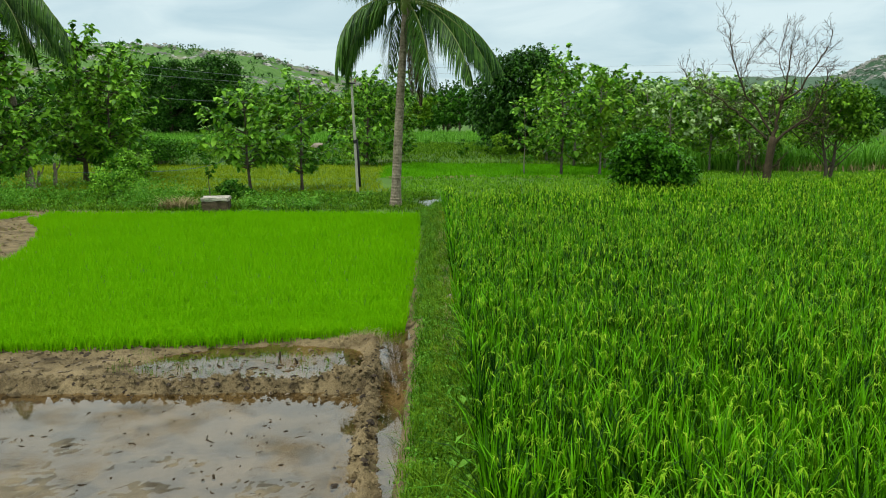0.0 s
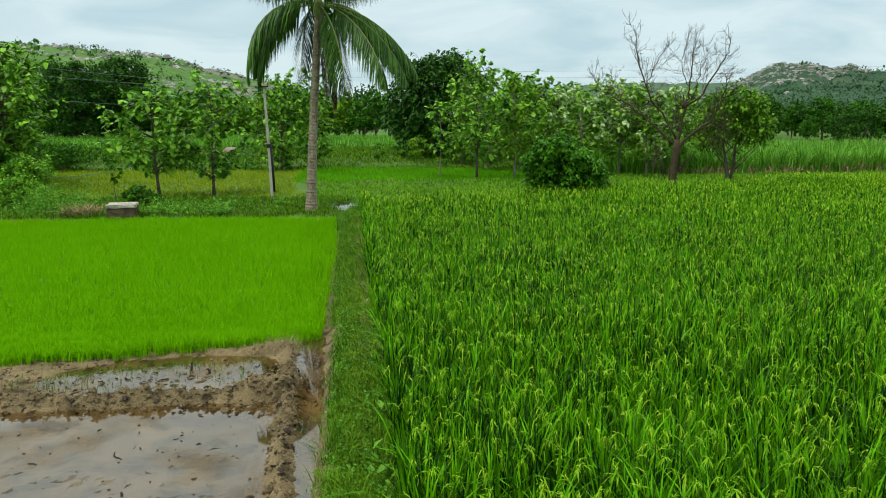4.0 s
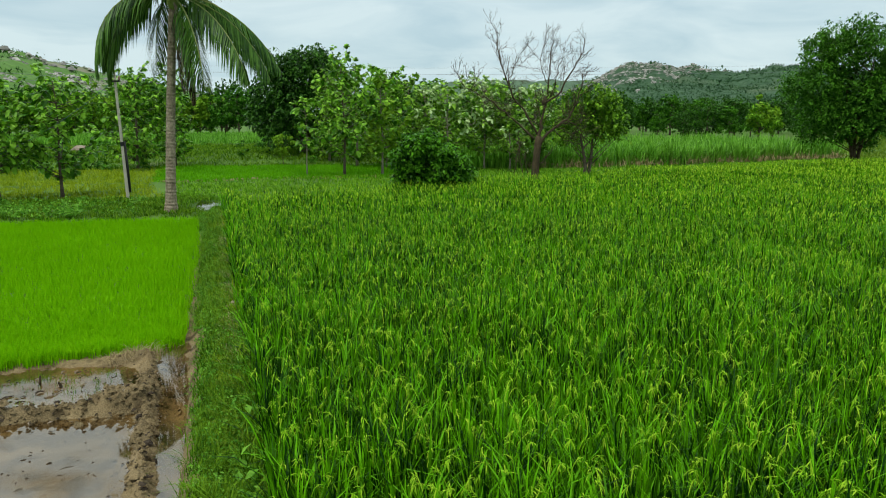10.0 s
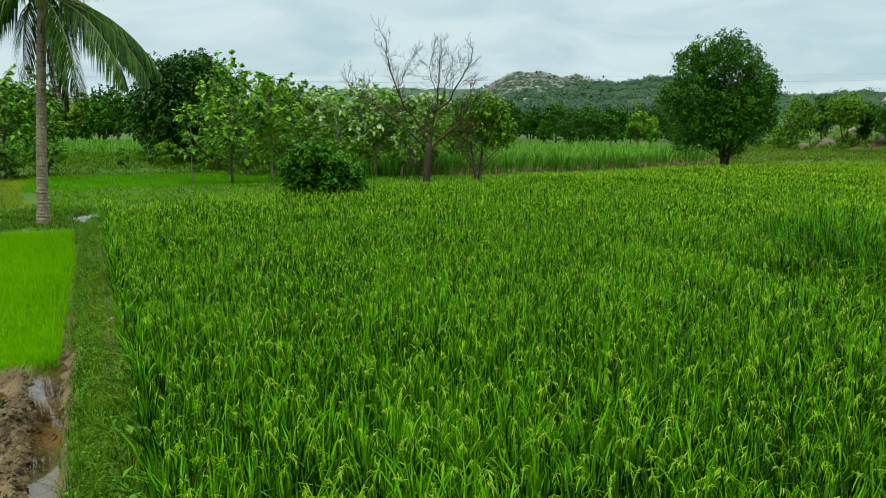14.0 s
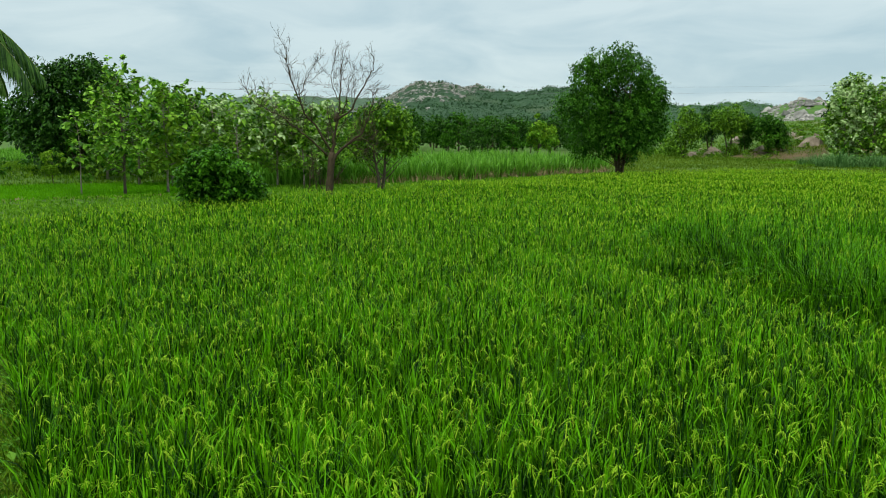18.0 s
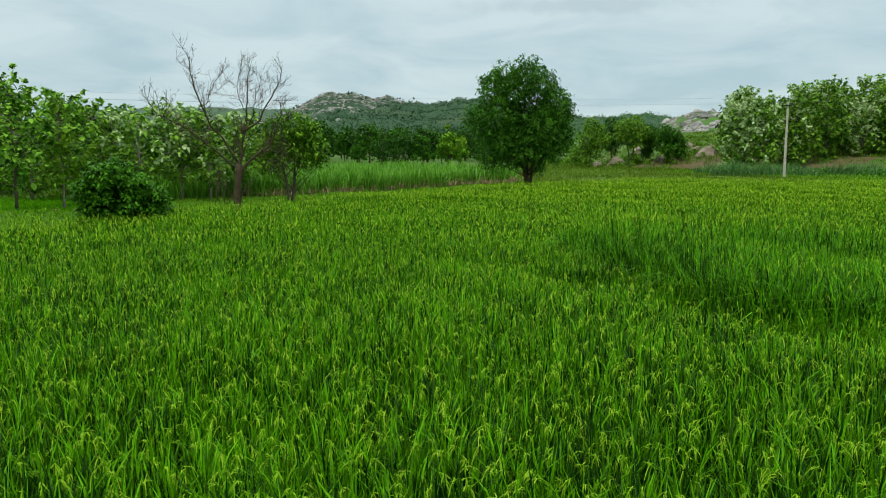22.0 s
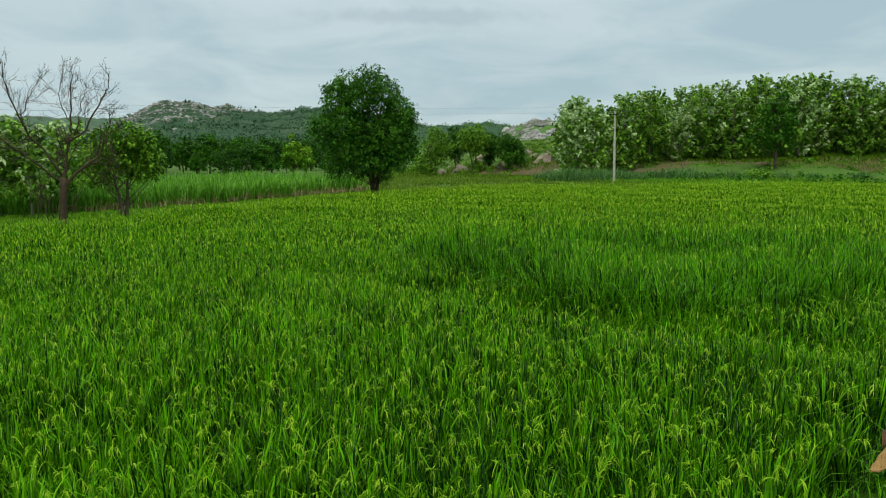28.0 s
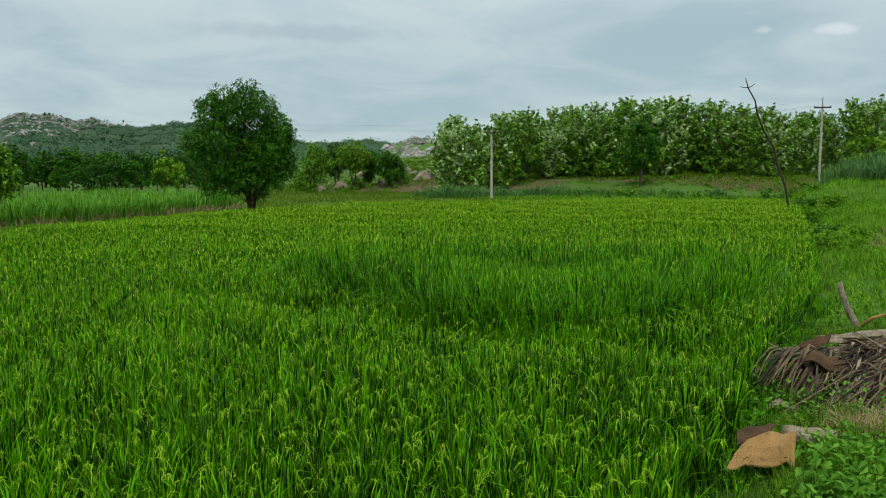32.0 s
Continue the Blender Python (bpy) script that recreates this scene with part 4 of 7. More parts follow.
grass("cane_field", [(13.0, 54.0), (20.0, 51.0), (33.0, 52.0), (50.0, 56.0), (50.0, 74.0), (12.0, 74.0)], 4, 6, 1.5, 0.12, M_CANE, "tall green sugarcane standing behind the front rows", 126, spread=0.2, lean=0.16, droop=0.35)
CANE_FRONT = [(13.0, 50.0), (19.0, 47.0), (24.7, 46.3), (33.4, 47.8), (48.0, 51.5), (52.0, 56.0), (50.0, 56.5), (33.0, 52.5), (24.0, 51.0), (19.0, 51.5), (13.5, 54.5)]
grass("cane_front", CANE_FRONT, 11, 8, 1.5, 0.075, M_CANE, "tall green sugarcane standing in a dense block", 128, spread=0.16, lean=0.16, droop=0.35, seg=3)
grass("cane_litter", [(19.0, 46.7), (24.7, 46.0), (33.4, 47.4), (48.0, 51.1), (48.0, 52.0), (33.4, 48.4), (24.7, 46.9), (19.0, 47.8)], 13, 4, 0.7, 0.045, M_DRYGRASS, "dry straw leaves at the foot of the cane", 132, spread=0.15, lean=0.6, droop=0.7)
grass("brown_pasture", [(38, 42), (52, 40.5), (70, 24), (72, 10), (98, 6), (98, 60), (80, 90), (52, 60)], 6, 4, 0.22, 0.13, M_OLIVE, "olive grass beyond the rice", 136, spread=0.2, seg=1)
weeds("hedge", [(-40, 51.5), (-4.5, 52.0), (-4.5, 54.0), (-40, 54.0)], 1.5, 0.26, 1.0, M_NEEM, "low dark hedge along the field edge", 140, 30, True)
weeds("bank_leafy_weeds", [(-22, 27.3), (-9.5, 27.3), (-10.5, 31.0), (-22, 32.0)], 14, 0.10, 0.95, M_WEED, "leafy weeds at the end of the bank", 144, 18, True)
grass("dry_edge", [(-3.4, 41.1), (12.0, 41.2), (12.0, 41.7), (-3.4, 41.6)], 16, 4, 0.14, 0.03, M_DRYGRASS, "dry yellow grass on the low field edge", 148, spread=0.08, keep=lambda x, y: wave_noise(x, y, 4.0, 149, 3) > -0.2)
grass("bund_yellow_grass", [(-0.15, 8.5), (0.28, 8.5), (0.2, 24.0), (-0.35, 24.0)], 260, 3, 0.15, 0.009, M_YGRASS, "yellowing grass patches on the bund", 152, keep=lambda x, y: wave_noise(x * 3, y, 3.0, 153, 3) > 0.0)
grass("standing_ground_grass", [(-9.0, -7.0), (15.0, -7.0), (15.0, -1.2), (3.0, -0.9), (3.0, 1.4), (0.4, 1.4), (0.2, 3.0), (-0.38, 3.0), (-0.4, 0.0), (-9.0, 0.0)], 45, 4, 0.16, 0.014, M_GRASS, "short grass on the ground beside the fields", 156, spread=0.06)

# ---------------------------------------------------------------- trees
def crown_points(r, n_clumps, height, base_h, radius, squash, boxy=0, loose=1.0):
    """Clump centres in an uneven egg-shaped crown."""
    d = r.normal(0, 1, (n_clumps, 3))
    d /= np.linalg.norm(d, axis=1)[:, None]
    rad = r.uniform(0.35, 1.0, n_clumps) ** (0.3 + 0.3 * loose) * (1 + 0.18 * loose * np.sin(3 * np.arctan2(d[:, 1], d[:, 0]) + r.uniform(0, 6)) + r.normal(0, 0.08 * loose, n_clumps))
    half = (height - base_h) / 2
    if boxy:
        d = d / (np.abs(d) ** boxy).sum(1)[:, None] ** (1 / boxy)
    c = d * rad[:, None] * [radius, radius, half] * 0.9
    c[:, :2] *= (1 - squash * np.clip(c[:, 2:3] / half, -1, 1))
    c[:, 2] += base_h + half
    return c


def tree(name, label, height, base_h, radius, trunk_r, mat, bark, seed, clumps=26, leaf=0.22, n=2600, clump_r=0.24, squash=0.15, lean=0.0,
         second=None, share=0.3, flat=0.5, stems=1, category="tree", long=1.9, lite=False, boxy=0, loose=1.0, limbs=1):
    """A tapered trunk with limbs to every clump of leaves, at the origin; parts trunk and crown."""
    clumps, clump_r = int(clumps * 1.7), clump_r * 0.85
    r = np.random.default_rng(seed)
    ob = thing(name, 0, 0, 0, label, category)
    c = crown_points(r, clumps, height, base_h, radius, squash, boxy, loose)
    c[:, 0] += lean * c[:, 2]
    wood = []
    tips = []
    for s in range(stems):
        k = np.linspace(0, 1, 8)
        off = np.array([r.normal(0, 0.25), r.normal(0, 0.25)]) * (stems > 1)
        spread = r.normal(0, 0.10, 2) * (stems > 1) * height
        px = off[0] + lean * k * height * 0.85 + spread[0] * k + 0.03 * height * np.sin(k * 5 + r.uniform(0, 6)) * k
        py = off[1] + spread[1] * k + 0.03 * height * np.sin(k * 5 + r.uniform(0, 6)) * k
        tr = np.stack([px, py, k * height * 0.85 - 0.15], 1)
        rad = trunk_r * (1 - 0.85 * k) * np.where(k == 0, 1.35, 1.0) / (1.0 if stems == 1 else 1.3)
        wood.append(tube(tr, rad, 8))
        tips.append(tr)
    for j, q in enumerate(c):
        if j % limbs:
            continue
        tr = tips[j % stems]
        z0 = max(base_h * 0.9, q[2] - 0.4 * np.hypot(q[0], q[1]) - 0.05 * height)
        z0 = min(z0, height * 0.8)
        a = np.array([np.interp(z0, tr[:, 2], tr[:, m]) for m in range(3)])
        w = np.linspace(0, 1, 5)[:, None]
        p = a + (q - a) * w
        p[:, 2] += 0.08 * np.linalg.norm(q - a) * np.sin(w[:, 0] * math.pi) * r.uniform(-1, 1)
        p[1:4] += r.normal(0, 0.03 * np.linalg.norm(q - a), (3, 3))
        if lite:
            p = p[[0, 2, 4]]
        wood.append(tube(p, trunk_r * np.linspace(0.24, 0.05, len(p)), 3 if lite else 5, False))
    part("trunk", raw_mesh("trunk", *join(wood), bark, None, True), ob)
    per = int(n * 1.5) // clumps
    stray = r.random(per * clumps) < 0.15 * loose
    cs = np.repeat(c, per, 0)
    size = np.repeat(r.uniform(0.6, 1.35, clumps), per)[:, None]
    ball = r.normal(0, 1, cs.shape)
    ball *= (r.random(len(cs)) ** 0.6 * np.where(stray, 1.4, 1.0) / np.linalg.norm(ball, axis=1))[:, None]
    cs = cs + ball * 1.3 * clump_r * radius * size * [1, 1, 0.75]
    cs[:, 2] = np.maximum(cs[:, 2], base_h * 0.55)
    v, f = leaves(cs, np.full(len(cs), leaf), seed + 1, flat, long)
    index = None
    if second is not None:
        own = np.repeat(r.random(clumps), per)
        pick = 0.6 * own + 0.4 * r.random(len(cs)) < share * np.clip(0.4 + 1.2 * (cs[:, 2] - base_h) / (height - base_h), 0.2, 1.6)
        index = np.repeat(pick.astype(int), 2)
    part("crown", raw_mesh("crown", v, f, [mat] + ([second] if second is not None else []), index), ob)
    return ob


def arched_leaves(base, yaw, rise, length, width, sag, roll, lite=False):
    """Broad leaves that leave a twig at an angle and droop towards the tip; six points each, or four where they are far off."""
    n = len(base)
    fwd = np.stack([np.cos(yaw), np.sin(yaw), 0 * yaw], 1)
    side = np.stack([-np.sin(yaw) * np.cos(roll), np.cos(yaw) * np.cos(roll), np.sin(roll)], 1)
    pts = []
    for q, w in ((0.0, 0.0), (0.5, 0.55), (1.0, 0.0)) if lite else ((0.0, 0.0), (0.34, 0.5), (0.72, 0.42), (1.0, 0.0)):
        c = base + fwd * (length * q * np.cos(rise) * (1 - 0.2 * sag * q))[:, None] + np.array([0, 0, 1.0]) * (length * (q * np.sin(rise) - sag * q * q))[:, None]
        pts += [c - side * (width * w)[:, None], c + side * (width * w)[:, None]] if w else [c]
    v = np.stack(pts, 1)
    faces = [(0, 2, 1), (1, 2, 3)] if lite else [(0, 2, 1), (1, 2, 4), (1, 4, 3), (3, 4, 5)]
    f = (np.arange(n) * (4 if lite else 6))[:, None, None] + np.array(faces)[None]
    return v.reshape(-1, 3), f.reshape(-1, 3)


def teak(name, label, height, base_h, radius, trunk_r, mat, bark, seed, shoots=46, leaf=0.38, second=None, share=0.3, lean=0.0, step=0.34, sides=5, top=0.5, group="", whorl=7, lite=False):
    """A slender trunk, rising shoots all round it, and whorls of large drooping leaves along every shoot."""
    r = np.random.default_rng(seed)
    ob = tagged(thing(name, 0, 0, 0, label, "tree"), group=group)
    k = np.linspace(0, 1, 9)
    tr = np.stack([lean * k * height + 0.018 * height * np.sin(k * 6 + seed) * k, 0.018 * height * np.sin(k * 5 + 2 * seed) * k, k * height * 0.96 - 0.1], 1)
    wood = [tube(tr, trunk_r * (1 - 0.82 * k) * np.where(k == 0, 1.3, 1.0), max(sides, 5) + 2)]
    base, head, tilt, tone = [], [], [], []
    turn = r.uniform(0, 6.283)
    for j in range(shoots):
        u = (j + r.uniform(0, 1)) / shoots
        turn += 2.4 + r.normal(0, 0.35)
        z = base_h + (height - base_h) * u
        reach = radius * np.interp(u, [0, 0.2, 0.45, 0.75, 1.0], [0.72, 0.95, 1.0, 0.85, top]) * r.uniform(0.55, 1.18)
        z0 = min(max(z - reach * r.uniform(0.3, 0.75), base_h * 0.7), height * 0.86)
        a = np.array([np.interp(z0, tr[:, 2], tr[:, m]) for m in range(3)])
        q = np.array([a[0] + reach * math.cos(turn), a[1] + reach * math.sin(turn), z + r.normal(0, 0.04) * height])
        w = np.linspace(0, 1, 5)
        line = a + (q - a) * w[:, None]
        line[:, 2] = a[2] + (q[2] - a[2]) * w ** 1.35
        line[1:] += r.normal(0, 0.03 * reach, (4, 3))
        wood.append(tube(line, trunk_r * np.linspace(0.30, 0.09, 5), max(sides - 1, 3), False))
        own = r.random()
        for s in np.arange(1.0, 0.22, -step / max(np.linalg.norm(q - a), 0.4)):
            c = np.array([np.interp(s, w, line[:, m]) for m in range(3)])
            for _ in range(whorl + 3 if s == 1.0 else whorl):
                base.append(c + r.normal(0, 0.05, 3))
                head.append(turn + r.normal(0, 1.3) if s < 1 else r.uniform(0, 6.283))
                tilt.append(r.normal(0.35 if s == 1.0 else 0.05, 0.32))
                # second colour favours upper, outer shoots: silvery leaf backs also paint the crown lit
                tone.append(0.75 * own + 0.25 * r.random() + 0.2 * (s < 0.7) - 0.3 * (u - 0.5))
    for _ in range(9):
        base.append(tr[-1] + r.normal(0, 0.06, 3))
        head.append(r.uniform(0, 6.283))
        tilt.append(r.normal(0.7, 0.3))
        tone.append(r.random())
    n = len(base)
    size = leaf * r.uniform(0.55, 1.2, n)
    v, f = arched_leaves(np.array(base), np.array(head), np.array(tilt), size, size * r.uniform(0.6, 0.8, n), r.uniform(0.25, 0.85, n), r.normal(0, 0.35, n), lite)
    index = None
    if second is not None:
        index = np.repeat((np.array(tone) < share).astype(int), 2 if lite else 4)
    part("trunk", raw_mesh("trunk", *join(wood), bark, None, True), ob)
    part("crown", raw_mesh("crown", v, f, [mat] + ([second] if second is not None else []), index), ob)
    return ob


def lobed_tree(name, label, lobes, depth, stems, trunk_r, mat, bark, seed, sprays, per, leaf, spray, slim=0.42, category="tree"):
    """A dense tree whose crown is a heap of uneven lobes (across, height, radius), each covered by drooping sprays of leaves."""
    r = np.random.default_rng(seed)
    ob = thing(name, 0, 0, 0, label, category)
    half = max(abs(x) + rad for x, z, rad in lobes)
    heap = []
    for x, z, rad in lobes:
        back = depth * math.sqrt(max(1 - (x / half) ** 2, 0.05))
        for side in (-1, 1):
            heap.append((x + r.normal(0, 0.12 * rad), side * back * r.uniform(0.25, 0.75), z + r.normal(0, 0.08 * rad), rad * r.uniform(0.96, 1.16)))
    high = max(z for _, _, z, _ in heap)
    wood, lines = [], []
    for j in range(stems):
        k = np.linspace(0, 1, 8)
        ang = j * 6.283 / stems + 0.6
        out = 0.10 * high * (stems > 1)
        line = np.stack([(1.2 * trunk_r * (stems > 1) + out * k ** 1.4) * math.cos(ang) + 0.02 * high * np.sin(k * 5 + j), (1.2 * trunk_r * (stems > 1) + out * k ** 1.4) * math.sin(ang), k * high * 0.85 - 0.15], 1)
        lines.append(line)
        wood.append(tube(line, trunk_r * (1 - 0.85 * k) * np.where(k == 0, 1.3, 1.0), 8))
    total = sum(q[3] ** 2 for q in heap)
    base, head, tilt = [], [], []
    for j, (x, y, z, rad) in enumerate(heap):
        line = lines[j % stems]
        z0 = min(max(z - 0.9 * math.hypot(x, y) - 0.3, 0.12 * high), high * 0.75)
        a = np.array([np.interp(z0, line[:, 2], line[:, m]) for m in range(3)])
        w = np.linspace(0, 1, 5)
        limb = a + (np.array([x, y, z]) - a) * w[:, None]
        limb[1:4] += r.normal(0, 0.05 * rad, (3, 3))
        wood.append(tube(limb, trunk_r * np.linspace(0.34, 0.08, 5), 5, False))
        count = int(sprays * rad * rad / total)
        d = r.normal(0, 1, (count, 3))
        d /= np.linalg.norm(d, axis=1)[:, None]
        reach = rad * r.uniform(0.3, 1.0, count) ** 0.5 * np.where(r.random(count) < 0.12, 1.22, 1.0)
        reach *= 1 + 0.16 * np.sin(4 * np.arctan2(d[:, 1], d[:, 0]) + 3 * d[:, 2] + j)
        c = np.array([x, y, z]) + d * reach[:, None]
        yaw = np.arctan2(d[:, 1], d[:, 0]) + r.normal(0, 0.5, count)
        out = np.stack([np.cos(yaw), np.sin(yaw), r.normal(-0.15, 0.3, count) + 0.5 * d[:, 2]], 1)
        along = r.uniform(-0.5, 0.5, (count, per))
        b = c[:, None] + out[:, None] * (along * spray)[..., None] + r.normal(0, 0.16 * spray, (count, per, 3))
        b[..., 2] -= 0.35 * spray * (along + 0.5) ** 2
        base.append(b.reshape(-1, 3))
        head.append((yaw[:, None] + np.where(np.arange(per) % 2, 0.9, -0.9) + r.normal(0, 0.4, (count, per))).ravel())
        tilt.append(r.normal(-0.15, 0.4, count * per))
    base, head, tilt = np.concatenate(base), np.concatenate(head), np.concatenate(tilt)
    ok = base[:, 2] > 0.12
    base, head, tilt = base[ok], head[ok], tilt[ok]
    n = len(base)
    size = leaf * r.uniform(0.6, 1.25, n)
    v, f = arched_leaves(base, head, tilt, size, size * slim, r.uniform(0.15, 0.6, n), r.normal(0, 0.5, n))
    part("trunk", raw_mesh("trunk", *join(wood), bark, None, True), ob)
    part("crown", raw_mesh("crown", v, f, mat), ob)
    return ob


def place(ob, x, y, turn=0.0, sink=0.0, size=1.0):
    ob.matrix_world = pose(x, y, zat(x, y) - sink, 0, 0, turn) @ Matrix.Diagonal((size, size, size, 1))
    return ob


def again(ob, x, y, turn, size, label="", group=""):
    """A copy of a tree elsewhere on the ground."""
    base = ob.scale[0]
    m = pose(x, y, zat(x, y), 0, 0, turn) @ Matrix.Diagonal((size / base, size / base, size / base, 1))
    return tagged(copy_thing(ob, m), label, "", group)


TEAK = "young teak tree with large drooping leaves"
# trees on the bank past the seedling bed
place(teak("teak_tree", "tall teak tree with a dense drooping crown beside the palm", 7.4, 1.1, 2.5, 0.14, M_TEAK, M_BARK, 201, 105, 0.33), -20.1, 34.6)
place(teak("teak_tree", "tall teak tree with an uneven crown of large leaves", 7.8, 1.5, 2.5, 0.13, M_TEAK, M_BARK, 202, 92, 0.33, top=0.3), -18.7, 40.3)
place(teak("teak_tree", TEAK + ", low branches to the ground", 7.4, 0.9, 2.3, 0.11, M_TEAK, M_BARK, 203, 80, 0.33, lean=0.10), -18.6, 43.6)
place(teak("teak_tree", TEAK + ", thin trunk beside the stumps", 6.2, 1.6, 1.9, 0.09, M_TEAK, M_BARK, 228, 60, 0.33), -16.7, 39.0)
place(teak("teak_tree", TEAK + ", slim trunk on the bank", 4.7, 1.5, 2.05, 0.075, M_TEAK, M_BARK, 204, 44, 0.31, lean=-0.05), -8.7, 34.7)
place(teak("teak_tree", TEAK + ", leaning slightly", 5.2, 1.2, 1.75, 0.075, M_TEAK, M_BARK, 205, 48, 0.31), -6.5, 35.4)
place(teak("teak_tree", TEAK + " behind the pole", 6.6, 0.9, 2.3, 0.10, M_TEAK, M_BARK, 206, 60, 0.33), -5.2, 53.0)
place(teak("teak_tree", TEAK + " behind palm", 6.9, 1.0, 1.5, 0.09, M_TEAK, M_BARK, 207, 46, 0.33), -3.0, 54.0)
place(tree("shrub", "leafy shrub between the tree trunks", 2.0, 0.1, 1.2, 0.04, M_TEAK, M_BARK, 208, 24, 0.2, 1300, category="shrub", stems=3), -14.6, 36.0)
place(tree("sapling", "slender dark sapling beside the tank", 1.9, 0.9, 0.25, 0.025, M_NEEM, M_BARK, 209, 8, 0.16, 90), -9.0, 29.6)
# dark tree and the saplings behind the corner of the rice
place(lobed_tree("dark_tree", "dense dark green tree with low branches",
                 [(-0.3, 7.0, 1.0), (0.9, 7.4, 0.85), (-1.6, 6.6, 1.2), (1.7, 6.6, 1.2), (0.0, 5.8, 1.7), (-2.5, 4.8, 1.4), (2.4, 4.8, 1.3), (-1.0, 3.8, 1.8), (1.2, 3.6, 1.7),
                  (-2.9, 2.8, 1.2), (2.7, 2.6, 1.2), (-1.6, 1.6, 1.2), (1.6, 1.4, 1.1)], 2.6, 2, 0.22, M_DARKLEAF, M_BARK, 210, 2700, 10, 0.27, 0.55, 0.55), 6.2, 62.0, -5)
place(tree("sapling", "small yellowish sapling on the field edge", 2.4, 0.5, 0.8, 0.03, M_YELLOWLEAF, M_BARK, 211, 14, 0.2, 420), 4.0, 53.7)
place(teak("sapling", "thin sapling with a pale stem", 4.4, 1.6, 0.7, 0.04, M_TEAK, M_PALEBARK, 212, 15, 0.36), 4.6, 44.0)
place(teak("teak_tree", TEAK + ", open crown", 6.6, 1.8, 1.75, 0.08, M_TEAK, M_BARK, 213, 48, 0.33), 6.6, 43.2)
place(teak("teak_tree", TEAK + ", narrow crown", 6.1, 1.7, 1.3, 0.07, M_YELLOWLEAF, M_PALEBARK, 214, 36, 0.38, second=M_TEAK, share=0.6), 9.0, 44.4)
place(tree("dark_tree", "rounded dark tree behind the saplings", 7.0, 0.6, 3.0, 0.22, M_DARKLEAF, M_BARK, 215, 60, 0.32, 6500, loose=0.6, limbs=3), 16.4, 74.0)
for k, (az, d, h, rr) in enumerate([(19.0, 48.6, 5.6, 1.7), (16.3, 47.2, 5.3, 1.7), (20.9, 48.0, 5.3, 1.6), (18.0, 55.0, 6.3, 1.9), (14.6, 53.0, 5.6, 1.6), (22.7, 51.0, 5.4, 1.6)]):
    place(teak("silver_teak", "young teak tree showing pale silvery leaf backs", h, 1.5, rr, 0.07, M_TEAK_PALE, M_PALEBARK, 220 + k, 52, 0.30, second=M_SILVER, share=0.30), *polar(az, d))
place(lobed_tree("leafy_tree", "small yellow-green tree behind the bare tree",
                 [(0.3, 4.6, 0.7), (-0.7, 4.1, 0.8), (1.2, 4.2, 0.7), (0.2, 3.6, 0.9), (-1.3, 3.2, 0.7), (1.6, 3.3, 0.7), (0.8, 2.7, 0.7), (-0.5, 2.5, 0.7), (-1.2, 2.3, 0.5), (1.9, 2.5, 0.4)],
                 1.2, 2, 0.11, M_LEAFY, M_BARK, 230, 800, 9, 0.19, 0.36, 0.6), 20.3, 40.8, -26)
place(lobed_tree("big_tree", "large rounded neem-like tree with a dense dark crown",
                 [(-0.25, 8.6, 1.0), (-1.7, 8.1, 0.95), (-2.5, 7.6, 1.1), (0.9, 7.6, 1.15), (1.75, 6.4, 1.15), (2.35, 5.6, 0.9), (-0.9, 7.0, 1.1), (-3.4, 5.3, 1.1), (-2.2, 5.4, 1.4), (-0.25, 4.9, 1.7),
                  (1.45, 4.6, 1.4), (2.4, 4.0, 0.85), (-2.2, 3.6, 1.2), (0.3, 3.4, 1.3), (1.5, 3.1, 0.9), (-2.4, 2.5, 0.75), (-0.9, 2.5, 0.8), (0.8, 1.7, 0.45)],
                 3.0, 4, 0.13, M_NEEM, M_DEADBARK, 236, 4700, 13, 0.165, 0.46, 0.55), 39.5, 41.1, -44.4)
place(lobed_tree("bush", "dense wide green bush growing out of the rice",
                 [(-0.75, 2.25, 0.45), (-0.1, 2.35, 0.45), (-1.3, 1.75, 0.36), (0.5, 1.95, 0.45), (1.0, 1.5, 0.42), (1.4, 1.1, 0.32), (-0.7, 1.35, 0.6), (0.3, 1.2, 0.65), (-1.15, 0.8, 0.42), (1.0, 0.9, 0.42), (0.0, 0.6, 0.5)],
                 1.3, 4, 0.06, M_BUSH, M_BARK, 232, 1700, 11, 0.15, 0.28, 0.55, "bush"), 8.3, 30.7, -15.4)

# the belt of young trees behind the saplings
for k, (az, d, h, rr) in enumerate([(9.6, 52.0, 6.9, 2.0), (11.8, 50.0, 6.4, 1.8), (13.4, 56.0, 6.4, 2.0), (15.4, 58.0, 6.2, 1.9), (7.6, 57.0, 6.6, 1.9), (20.0, 60.0, 6.0, 2.0), (23.4, 58.0, 5.7, 1.9)]):
    place(teak("teak_tree", TEAK + " in a dense belt", h, 0.9, rr, 0.09, M_TEAK if k % 2 else M_TEAK_PALE, M_PALEBARK, 270 + k, 56, 0.33), *polar(az, d))

# trees at middle distance
far_dark = place(tree("far_tree", "dark far tree with a rounded crown", 7.0, 0.4, 3.2, 0.2, M_DARKLEAF, M_BARK, 240, 40, 0.5, 1150, lite=True, limbs=3), *polar(24, 140))
far_green = place(tree("far_tree", "green far tree with an uneven crown", 6.4, 0.6, 2.6, 0.18, M_NEEM, M_BARK, 241, 38, 0.5, 1100, lite=True, limbs=3), *polar(29, 150))
far_light = place(tree("far_tree", "lighter yellow-green far tree", 6.0, 0.6, 2.4, 0.18, M_TEAK, M_BARK, 242, 30, 0.6, 850, lite=True, second=M_YELLOWLEAF, share=0.5), *polar(38, 120))
r = np.random.default_rng(300)
